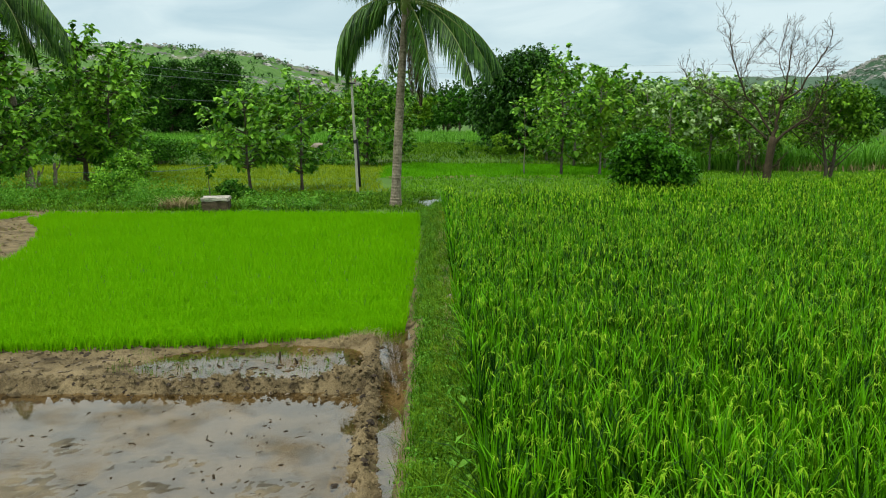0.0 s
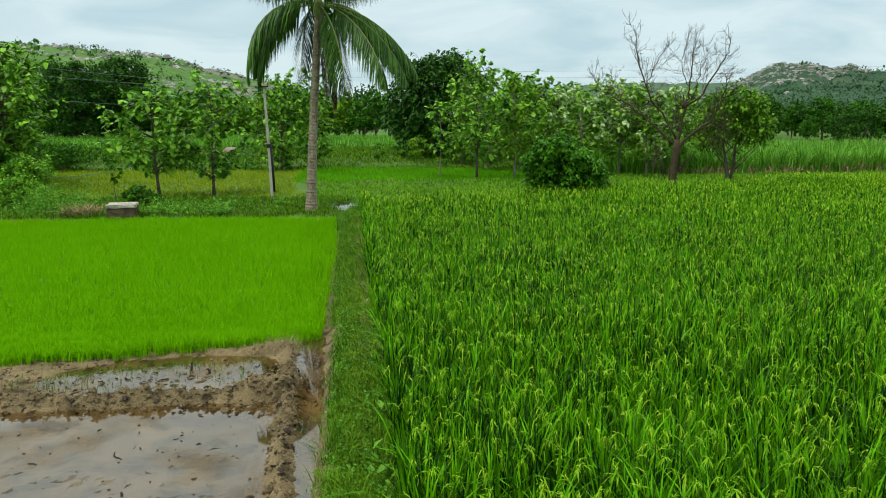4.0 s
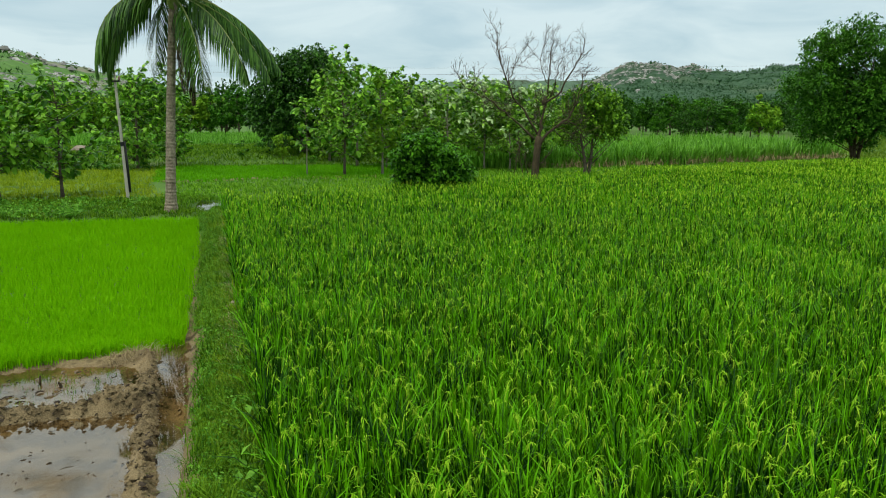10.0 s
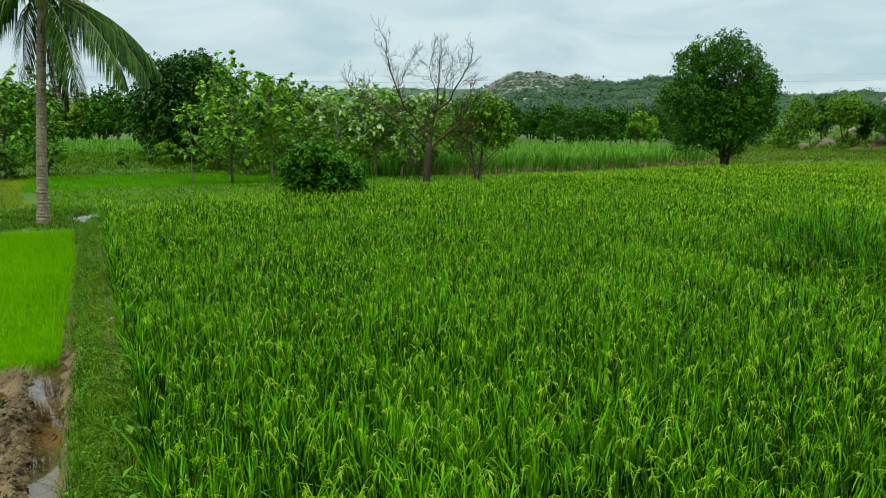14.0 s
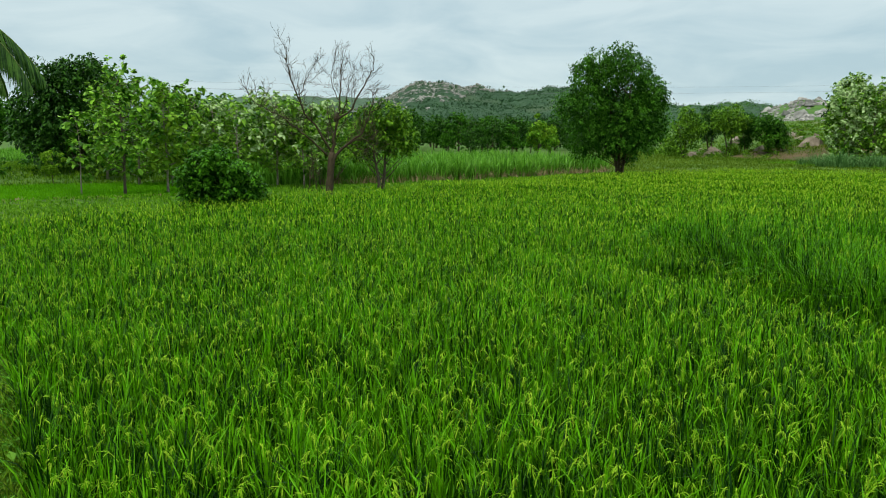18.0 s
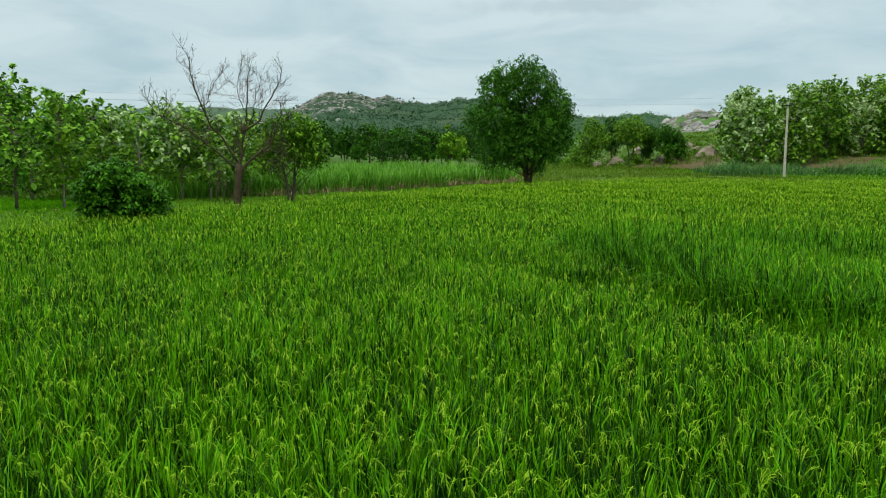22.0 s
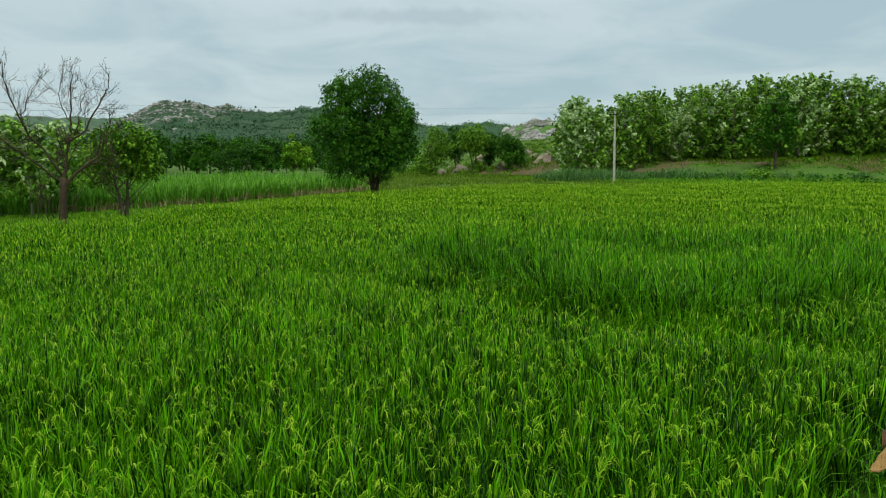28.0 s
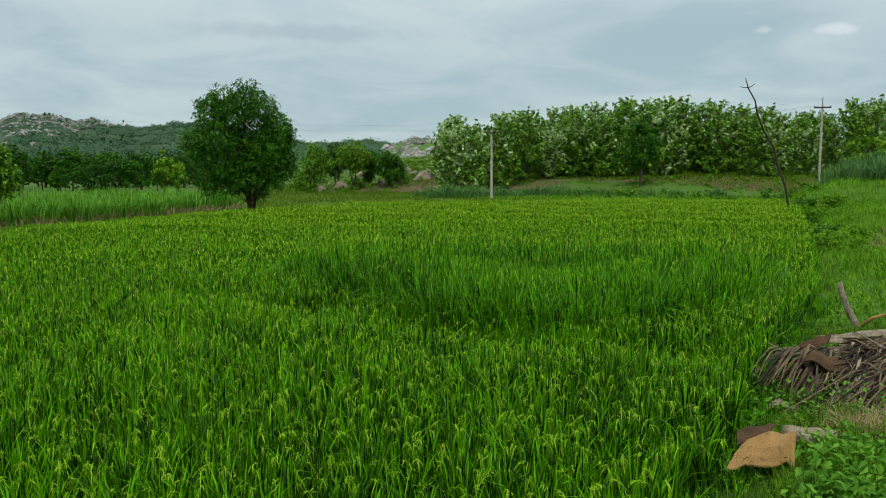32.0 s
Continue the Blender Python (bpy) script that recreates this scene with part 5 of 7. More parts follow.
for k in range(16):
    az, d = 21.5 + k * 1.45 + r.normal(0, 0.3), r.uniform(118, 150)
    again((far_dark, far_green, far_light)[r.integers(2) if az < 38 else r.integers(1, 3)], *polar(az, d), r.uniform(0, 360), r.uniform(0.55, 0.8), group="far tree line")
for k in range(44):
    again((far_dark, far_green)[r.integers(2)], *polar(17 + k * 0.68 + r.normal(0, 0.3), r.uniform(140, 185)), r.uniform(0, 360), r.uniform(0.85, 1.15), group="far tree line")
for k in range(22):
    again((far_dark, far_green, far_dark)[r.integers(3)], *polar(-33 + k * 1.75 + r.normal(0, 0.4), r.uniform(112, 140)), r.uniform(0, 360), r.uniform(0.85, 1.25), group="far tree line")
for k in range(20):
    again((far_green, far_light, far_light)[r.integers(3)], *polar(-16 + k * 0.95 + r.normal(0, 0.3), r.uniform(113, 124)), r.uniform(0, 360), r.uniform(0.85, 1.15), group="trees behind the pasture")
tall_dark = place(tree("dark_tree", "tall dense dark tree standing alone on the pasture", 10.5, 0.5, 4.2, 0.28, M_DARKLEAF, M_BARK, 243, 90, 0.36, 11000, lite=True, loose=0.35, limbs=6, boxy=2.6), *polar(-19.2, 108))
for az, d, s in ((-16.2, 112, 1.08), (-17.6, 118, 0.95)):
    again(tall_dark, *polar(az, d), r.uniform(0, 360), s, "tall dense dark tree standing alone on the pasture", "far tree line")
# round trees beside the far track
def track_tree(az, d, lobes, mat, seed, stem=0.14, leaf=0.3):
    ob = lobed_tree("track_tree", "rounded green tree standing beside the far track", lobes, 1.8, 2, stem, mat, M_BARK, seed, 900, 8, leaf, 0.6, 0.55)
    tagged(ob, "", "", "trees beside the track")
    place(ob, *polar(az, d), -az)


track_tree(48.16, 118, [(-1.9, 1.8, 1.2), (-0.5, 1.9, 1.4), (1.0, 3.0, 1.3), (-0.2, 4.3, 1.5), (1.4, 5.4, 1.4), (0.4, 6.4, 1.1), (2.3, 4.2, 1.0)], M_LEAFY, 301)
track_tree(49.91, 128, [(0.0, 6.2, 1.4), (-0.9, 5.0, 1.3), (0.9, 4.8, 1.4), (0.0, 3.4, 1.2)], M_DARKLEAF, 302)
track_tree(51.15, 121, [(-0.9, 6.0, 1.3), (0.6, 6.7, 1.2), (0.0, 5.2, 1.5), (1.5, 5.2, 1.1), (-1.4, 4.7, 1.0), (0.6, 4.1, 1.0), (0.3, 1.3, 0.8)], M_LEAFY, 303)
track_tree(52.30, 124, [(0.0, 4.9, 1.1), (-0.8, 4.0, 0.9), (0.7, 3.8, 1.0), (0.0, 1.8, 0.7)], M_NEEM, 304)
track_tree(53.78, 120, [(-0.9, 4.4, 1.1), (0.4, 3.9, 1.2), (1.5, 2.9, 1.0), (0.6, 2.0, 1.2), (-0.6, 2.6, 1.0), (1.8, 1.6, 0.8)], M_NEEM, 305)

# the teak plantation on the raised ground
variants = []
for k in range(4):
    variants.append(teak("plantation_teak", "plantation teak tree with pale silvery leaf backs", 9.4 + 0.3 * k, 0.5, 2.5, 0.11, M_TEAK_PALE, M_PALEBARK, 250 + k, 92, 0.46, second=M_SILVER,
                         share=(0.60, 0.46, 0.28, 0.14)[k], step=0.42, sides=4, top=0.62, whorl=9, lite=True))
place(variants[0], *polar(58.3, 108))
place(variants[1], *polar(60.0, 106))
place(variants[2], *polar(62.0, 109), size=1.05)
place(variants[3], *polar(63.8, 112))
for row in range(3):
    for k in range(16 if row == 0 else 23):
        az = 57.8 + k * (1.95 if row == 0 else 1.36) + r.normal(0, 0.25) + 0.8 * (row % 2)
        d = (110 if az < 63 else 113) + row * 6 + r.normal(0, 0.8)
        if row == 0 and az < 64.5:
            continue
        # back rows take the less silvery variants, which darkens the gaps behind the front
        pick = r.integers(2) if az < 66 and row == 0 else 1 + r.integers(3) if row == 0 else 2 + r.integers(2)
        again(variants[pick], *polar(az, d), r.uniform(0, 360), r.uniform(0.74, 1.12) * (0.80 if az > 79 else 0.92 if az > 76 else 0.9 if az < 63 else 1.0), group="teak plantation")
# unseen filler trees, added so the gaps between the teaks go dark
for k in range(15):
    again((far_dark, far_green)[k % 2], *polar(58.5 + k * 2.1 + r.normal(0, 0.3), r.uniform(131, 138)), r.uniform(0, 360), r.uniform(1.0, 1.15), "dark tree at the back of the plantation", "teak plantation")
place(tree("leafy_tree", "full green tree standing before the plantation", 9.6, 1.6, 2.9, 0.2, M_NEEM, M_BARK, 260, 44, 0.36, 3000), *polar(72.1, 103.5))
again(far_light, *polar(86.8, 98), 40, 0.9, "yellow-green shrub tree above the reeds")
again(far_light, *polar(88.6, 96), 140, 0.85, "yellow-green shrub tree above the reeds")

# ---------------------------------------------------------------- coconut palms
def frond(points, width, n, leaf_len, mats, seed, hang=0.8, rib=0.035):
    """A feather leaf: a rib along the points with two rows of leaflets that hang."""
    r = np.random.default_rng(seed)
    p = np.asarray(points, float)
    k = np.linspace(0, 1, len(p))
    rib_v, rib_f = tube(p, rib * (1 - 0.85 * k), 5)
    q = np.repeat(np.linspace(0.16, 0.99, n), 2)
    at = np.stack([np.interp(q, k, p[:, m]) for m in range(3)], 1)
    ahead = np.stack([np.interp(q + 0.02, k, p[:, m]) - np.interp(q - 0.02, k, p[:, m]) for m in range(3)], 1)
    ahead /= np.linalg.norm(ahead, axis=1)[:, None] + 1e-9
    side = np.cross(ahead, [0, 0, 1.0])
    side /= np.linalg.norm(side, axis=1)[:, None] + 1e-9
    side *= np.where(np.arange(len(q)) % 2, 1.0, -1.0)[:, None]
    ln = (leaf_len * np.sin(np.clip(q * 0.9 + 0.12, 0, 1) * math.pi) ** 0.6 * r.uniform(0.8, 1.1, len(q)))[:, None]
    way = side * r.uniform(0.55, 0.9, len(q))[:, None] + ahead * 0.5 + np.array([0, 0, -1.0]) * (hang * r.uniform(0.6, 1.2, len(q)))[:, None]
    way /= np.linalg.norm(way, axis=1)[:, None]
    w = np.cross(way, [0, 0, 1.0])
    w /= np.linalg.norm(w, axis=1)[:, None] + 1e-9
    mid = at + way * ln * 0.5
    tip = at + way * ln * 0.8 + np.array([0, 0, -0.28]) * ln
    v = np.stack([at - w * width * 0.3, at + w * width * 0.3, mid + w * width * 0.5, mid - w * width * 0.5, tip], 1)
    f = (np.arange(len(q)) * 5)[:, None, None] + np.array([(0, 1, 2), (0, 2, 3), (3, 2, 4)])[None]
    vv, ff = join([(rib_v, rib_f), (v.reshape(-1, 3), f.reshape(-1, 3))])
    return raw_mesh("frond", vv, ff, mats, np.r_[np.ones(len(rib_f), int), np.zeros(len(f) * 3, int)])


def arch(turn, rise, length, drop, start=(0, 0, 0), n=12):
    """The rib's curve: heading, first elevation, length and how far it bends down (degrees)."""
    pts, at, step = [np.array(start, float)], np.array(start, float), length / (n - 1)
    for k in range(n - 1):
        e = radians(rise - drop * (k / (n - 2)) ** 0.75)
        at = at + step * np.array([math.cos(radians(turn)) * math.cos(e), math.sin(radians(turn)) * math.cos(e), math.sin(e)])
        pts.append(at)
    return pts


def palm(x, y, height, bend, trunk_r, fronds, label, seed):
    ob = thing("coconut_palm", x, y, zat(x, y) - 0.05, label, "palm tree")
    n = int(height / 0.055)
    k = np.linspace(0, 1, n)
    c = np.stack([bend[0] * k ** 1.3, bend[1] * k ** 1.3, k * height], 1)
    ringed = trunk_r * (1 - 0.28 * k) * (1 + 0.55 * np.exp(-k * 22)) * np.where(np.arange(n) % 2 == 0, 1.04, 0.97) * (1 + 0.02 * np.sin(np.arange(n) * 2.3))
    part("trunk", raw_mesh("trunk", *tube(c, ringed, 14), M_PALMTRUNK, None, False), ob, "grey ringed palm trunk")
    top = c[-1]
    boss = [top + np.array([0, 0, z]) for z in (-0.35, -0.1, 0.2, 0.5)]
    part("crownshaft", raw_mesh("crownshaft", *tube(boss, [trunk_r * 0.7, trunk_r * 1.15, trunk_r * 1.1, 0.04], 10), M_RACHIS, None, True), ob)
    for j, (turn, rise, length, drop, dead) in enumerate(fronds):
        pts = arch(turn, rise, length, drop, top + np.array([0, 0, 0.15]))
        me = frond(pts, 0.044, 100, 0.8 if dead else 1.38, (M_PALMDEAD, M_DEADWOOD) if dead else (M_PALMLEAF, M_RACHIS), seed + j, 2.2 if dead else 1.35)
        part("frond", me, ob, "withered brown hanging frond" if dead else "")
    return ob


palm(-1.78, 28.6, 7.25, (0.45, 0.1), 0.18,
     [(183, 20, 4.6, 120, 0), (160, 22, 4.4, 118, 0), (176, 2, 4.2, 98, 0), (4, 2, 4.7, 66, 0), (-18, -6, 4.6, 62, 0), (30, 14, 4.5, 84, 0),
      (-66, -22, 4.2, 58, 0), (-40, -8, 4.6, 66, 0), (-58, -60, 3.9, 26, 1), (-76, -52, 3.6, 34, 1), (75, 20, 4.2, 100, 0),
      (110, 15, 4.2, 110, 0), (230, 55, 4.2, 90, 0), (320, 58, 4.2, 85, 0), (45, 62, 4.2, 80, 0), (140, 60, 4.2, 82, 0), (265, 74, 4.0, 70, 0), (90, 80, 3.8, 55, 0)],
     "coconut palm with a leaning ringed trunk and drooping fronds", 400)
palm(-19.3, 36.0, 8.9, (-1.4, 0.1), 0.17,
     [(0, 4, 5.2, 72, 0), (-35, 0, 5.0, 80, 0), (-22, -18, 4.8, 58, 0), (12, -8, 5.0, 66, 0), (-70, 5, 4.6, 100, 0), (35, 20, 4.7, 95, 0), (-15, 30, 4.8, 95, 0), (-8, -6, 4.7, 66, 0), (180, 20, 4.6, 100, 0), (215, 15, 4.6, 104, 0),
      (145, 25, 4.5, 100, 0), (90, 25, 4.5, 100, 0), (-100, -20, 4.2, 70, 0), (-40, -40, 4.0, 50, 1), (250, 40, 4.5, 90, 0), (60, 60, 4.5, 80, 0), (-60, 60, 4.5, 80, 0), (180, 70, 4.2, 70, 0)],
     "coconut palm with a bent trunk among the trees", 430)


def far_palm(x, y, height, label, seed):
    ob = thing("far_palm", x, y, zat(x, y), label, "palm tree", "far palm grove")
    part("trunk", raw_mesh("trunk", *tube([(0, 0, 0), (0.1, 0, height * 0.5), (0, 0.1, height)], [0.2, 0.16, 0.13], 6), M_PALMTRUNK), ob)
    for j in range(13):
        me = frond(arch(j * 27.7, 62 - (j * 37) % 80, 2.8, 95, (0, 0.1, height), 7), 0.14, 12, 0.7, (M_PALMLEAF, M_RACHIS), seed + j, 0.9, 0.04)
        part("frond", me, ob)
    return ob


grove = far_palm(*polar(30, 196), 5.0, "small distant palm in the grove below the hill", 470)
pr = np.random.default_rng(471)
for k in range(34):
    fx, fy = polar(25 + k * 0.5 + pr.normal(0, 0.15), pr.uniform(190, 235))
    copy_thing(grove, pose(fx, fy, zat(fx, fy), 0, 0, pr.uniform(0, 360)) @ Matrix.Scale(pr.uniform(0.85, 1.2), 4))


# ---------------------------------------------------------------- the bare tree
def twiggy(r, line, radius, depth, out):
    """Side twigs along a limb, branching again while depth lasts."""
    line = np.asarray(line, float)
    seg = np.linalg.norm(np.diff(line, axis=0), axis=1)
    total = seg.sum()
    cum = np.r_[0, np.cumsum(seg)]
    count = max(3, int(total * (3.2, 4.6, 3.5)[depth - 1]))
    for s in np.linspace(0.25, 0.98, count) * total + r.normal(0, 0.06, count):
        s = min(max(s, 0.02), total * 0.995)
        a = np.array([np.interp(s, cum, line[:, m]) for m in range(3)])
        t = np.array([np.interp(min(s + 0.1, total), cum, line[:, m]) for m in range(3)]) - a
        t /= np.linalg.norm(t) + 1e-9
        d = t * 0.8 + r.normal(0, 0.58, 3) + np.array([0, 0, 0.20])
        d /= np.linalg.norm(d)
        ln = (0.32, 0.68, 1.25)[depth - 1] * r.uniform(0.5, 1.25) * (1.15 - 0.5 * s / total)
        w = np.linspace(0, 1, 4)[:, None]
        p = a + d * ln * w + r.normal(0, 0.05 * ln, 3) * w ** 2 + np.array([0, 0, 0.10]) * ln * w ** 2
        rr = max(radius * (0.5 if depth > 2 else 0.6), 0.007)
        out.append(tube(p, rr * np.linspace(1, 0.45, 4), 4, False))
        if depth > 1:
            twiggy(r, p, rr, depth - 1, out)


def bare_tree(x, y):
    r = np.random.default_rng(500)
    ob = thing("bare_tree", x, y, zat(x, y) - 0.1, "leafless dead tree with spreading thin branches", "tree")
    ob.matrix_world = ob.matrix_world @ pose(0, 0, 0, 0, 0, -22.8) @ Matrix.Diagonal((0.91, 1, 0.865, 1))
    trunk = [(0, 0, 0), (-0.03, 0, 0.4), (0.04, 0, 1.6), (0.12, 0, 2.5), (0.14, 0, 2.9)]
    knots = [(0.40, 0, 4.65), (0.44, 0.0, 4.9), (0.44, 0, 5.1)]
    part("trunk", raw_mesh("trunk", *tube(trunk, [0.30, 0.23, 0.20, 0.21, 0.16], 10), M_DEADBARK, None, True), ob, "dark rough trunk")
    part("knot", raw_mesh("knot", *tube(knots, [0.09, 0.15, 0.06], 8), M_DEADBARK, None, True), ob, "broken stub of the old leader")
    limbs = [
             ([(-0.09, -0.00, 2.67), (-0.74, -0.07, 3.45), (-1.39, -0.14, 3.97), (-2.04, -0.21, 4.49), (-2.69, -0.29, 5.01), (-3.34, -0.36, 5.39), (-3.92, -0.43, 5.72), (-4.38, -0.50, 6.56)], 0.075, 3),
             ([(-3.60, -0.50, 5.52), (-3.08, -0.50, 6.43)], 0.030, 3),
             ([(0.11, 0.00, 2.93), (-0.60, 0.08, 4.23), (-1.24, 0.17, 5.01), (-1.64, 0.25, 6.04), (-2.05, 0.33, 7.07), (-2.21, 0.42, 8.11), (-2.26, 0.50, 8.95)], 0.085, 3),
             ([(-1.60, 0.60, 6.02), (-1.25, 0.60, 6.95), (-0.72, 0.60, 7.99)], 0.035, 3),
             ([(0.12, 0.00, 2.54), (0.23, 0.00, 3.58), (0.43, 0.00, 4.49), (0.55, 0.00, 4.88)], 0.160, 3),
             ([(0.55, 0.20, 4.88), (0.65, 0.20, 5.52), (0.65, 0.20, 6.82), (0.75, 0.20, 7.73), (0.75, 0.20, 8.51)], 0.070, 3),
             ([(0.49, -0.40, 4.81), (1.16, -0.40, 5.27), (1.66, -0.40, 6.17), (2.17, -0.40, 7.08), (2.47, -0.40, 7.73), (2.49, -0.40, 8.32)], 0.080, 3),
             ([(0.75, 0.70, 5.14), (1.00, 0.70, 5.91), (1.16, 0.70, 6.82), (1.44, 0.70, 7.47)], 0.050, 3),
             ([(0.65, -0.30, 5.65), (0.30, -0.30, 6.43), (0.14, -0.30, 7.34), (0.36, -0.30, 7.99)], 0.035, 3),
             ([(0.12, -0.00, 2.15), (0.65, -0.10, 3.06), (1.26, -0.20, 3.51), (1.76, -0.30, 3.97), (2.07, -0.40, 4.62), (2.32, -0.50, 5.52), (2.49, -0.60, 6.02)], 0.120, 3),
             ([(1.26, 0.10, 3.51), (1.97, 0.10, 3.84), (2.57, 0.10, 4.23)], 0.045, 3),
             ([(1.66, -0.70, 3.84), (2.37, -0.70, 3.32), (2.68, -0.70, 2.41)], 0.035, 3),
             ([(1.16, -0.40, 3.45), (1.76, -0.40, 3.06), (2.27, -0.40, 2.41)], 0.035, 3),
             ([(1.46, 0.30, 3.64), (1.97, 0.30, 3.45), (2.47, 0.30, 3.71)], 0.030, 3),
             ([(0.95, 0.00, 3.25), (1.56, 0.00, 2.67), (2.07, 0.00, 2.67)], 0.030, 3),
             ([(0.04, -0.00, 1.11), (0.55, -0.10, 1.56), (0.80, -0.20, 2.02)], 0.060, 2),
             ([(-0.55, 0.00, 0.00), (-0.81, 0.15, 1.11), (-1.00, 0.30, 2.93)], 0.045, 3),
             ([(-1.19, 0.00, 0.00), (-1.06, 0.10, 1.37), (-0.87, 0.20, 2.41)], 0.040, 2),
             ([(-0.22, -0.00, 0.00), (-0.48, -0.10, 0.98), (-0.74, -0.20, 1.89)], 0.040, 2)]
    for line, rad, twigs in limbs:
        a = np.asarray(line, float)
        k = np.linspace(0, len(a) - 1, len(a) * 3)
        fine = np.stack([np.interp(k, np.arange(len(a)), a[:, m]) for m in range(3)], 1)
        fine[1:-1] += r.normal(0, 0.035, (len(fine) - 2, 3))
        limb = part("limb", raw_mesh("limb", *tube(fine, np.linspace(rad * 0.8, 0.012, len(fine)), 6), M_DEADBARK, None, True), ob)
        out = []
        twiggy(r, a, max(rad * 0.30, 0.013), twigs, out)
        part("twig_spray", raw_mesh("twig_spray", *join(out), M_DEADBARK), limb)


bare_tree(15.3, 36.4)


# ---------------------------------------------------------------- poles and wires
def box(sx, sy, sz, at=(0, 0, 0), taper=1.0, bevel=0.0):
    bm = bmesh.new()
    bmesh.ops.create_cube(bm, size=1)
    for v in bm.verts:
        q = taper if v.co.z > 0 else 1.0
        v.co = Vector((v.co.x * sx * q + at[0], v.co.y * sy * q + at[1], v.co.z * sz + at[2]))
    if bevel:
        bmesh.ops.bevel(bm, geom=list(bm.edges), offset=bevel, segments=2, affect="EDGES")
    return bm


def bm_part(name, bm, mat, parent, label=""):
    me = bpy.data.meshes.new(name)
    bm.to_mesh(me)
    bm.free()
    me.materials.append(mat)
    return part(name, me, parent, label)


def insulator(parent, x, y, z):
    p = part("insulator", raw_mesh("insulator", *tube([(x, y, z), (x, y, z + 0.05), (x, y, z + 0.08), (x, y, z + 0.13), (x, y, z + 0.16)], [0.02, 0.045, 0.03, 0.045, 0.015], 10), M_PORCELAIN, None, True), parent)
    return p


def utility_pole(x, y, height, width, tip, label, arm=1.1, turn=0.0, band=None, spike=0.0):
    ob = thing("utility_pole", x, y, zat(x, y) - 0.1, label, "pole")
    ob.matrix_world = pose(x, y, zat(x, y) - 0.1, 0, math.degrees(math.atan2(tip, height)), 0) @ pose(0, 0, 0, 0, 0, turn)
    bm_part("shaft", box(width, width * 0.85, height, (0, 0, height / 2), 0.72, 0.012), M_CONCRETE, ob, "tapered grey concrete shaft")
    cross = bm_part("cross_arm", box(arm, 0.035 + 0.055 * arm, 0.04 + 0.06 * arm, (0, -width * 0.55, height - 0.35), 1.0, 0.006), M_IRON, ob)
    for q in (-0.46, 0.46):
        insulator(cross, q * arm, -width * 0.55, height - 0.32)
    if spike:
        part("top_bracket", raw_mesh("top_bracket", *tube([(0, 0, height - 0.1), (0, 0, height + spike)], [0.035, 0.03], 6), M_IRON), ob)
        insulator(ob, 0, 0, height + spike - 0.02)
    if band:
        bm_part("band", box(width * 1.05, width * 0.95, 0.16, (0, 0, band), 1.0, 0.01), M_RUBBER, ob, "black strap round the shaft")
        part("conduit", raw_mesh("conduit", *tube([(0.10, 0.02, 0.4), (0.11, 0.03, 1.4), (0.09, 0.02, band + 0.1)], [0.05, 0.05, 0.045], 7), M_RUBBER, None, True), ob, "black pipe on the shaft")
    return ob


utility_pole(-3.70, 33.3, 5.15, 0.125, -0.20, "slim leaning concrete pole with a small cross-arm", 0.36, 0, 2.35)
utility_pole(77.3, 42.1, 7.9, 0.28, -0.1, "concrete electricity pole standing at the far edge of the rice", 1.1, -61, None, 0.5)
px2 = polar(83.75, 82)
utility_pole(*px2, 9.55 - zat(*px2), 0.20, 0.0, "concrete electricity pole among the plantation trees", 1.5, -75, None, 0.5)


def cable(name, a, b, sag, radius, mat, label):
    k = np.linspace(0, 1, 18)[:, None]
    p = np.array(a) * (1 - k) + np.array(b) * k - np.array([0, 0, 1.0]) * sag * 4 * k * (1 - k)
    return tagged(new(name, raw_mesh(name, *tube(p, np.full(18, radius), 5), mat, None, True)), label, "cable")


HUB = (-6.0, 76.0, 7.4)
for dx, dz in ((-0.5, 0.0), (0.5, 0.0), (0.0, 0.55)):
    cable("power_line", (77.3 + dx * 0.6, 42.1 - dx, 7.75 + dz), (HUB[0], HUB[1] + dx, HUB[2] + dz), 0.7, 0.0045, M_CABLE, "thin power line strung above the fields")
    cable("power_line", (77.3 + dx * 0.6, 42.1 - dx, 7.75 + dz), (px2[0] + dx, px2[1], 9.3 + dz), 0.5, 0.0045, M_CABLE, "thin power line strung above the fields")
for dy, za, zb in ((0.0, 7.3, 6.2), (0.6, 6.7, 5.9), (1.2, 5.4, 4.4)):
    cable("overhead_wire", (-26.0, 36.0 + dy, za), (-7.0, 66.0, zb), 0.5, 0.013, M_CABLE, "thin wire passing before the trees")
cable("blue_cable", (-3.95, 33.4, 4.75), (-12.0, 35.2, 0.95), 0.75, 0.010, M_BLUECABLE, "slack blue cable hanging down from the pole")
cable("blue_cable", (-12.0, 35.2, 0.95), (-18.4, 37.0, 0.75), 0.08, 0.010, M_BLUECABLE, "slack blue cable lying low along the bank")

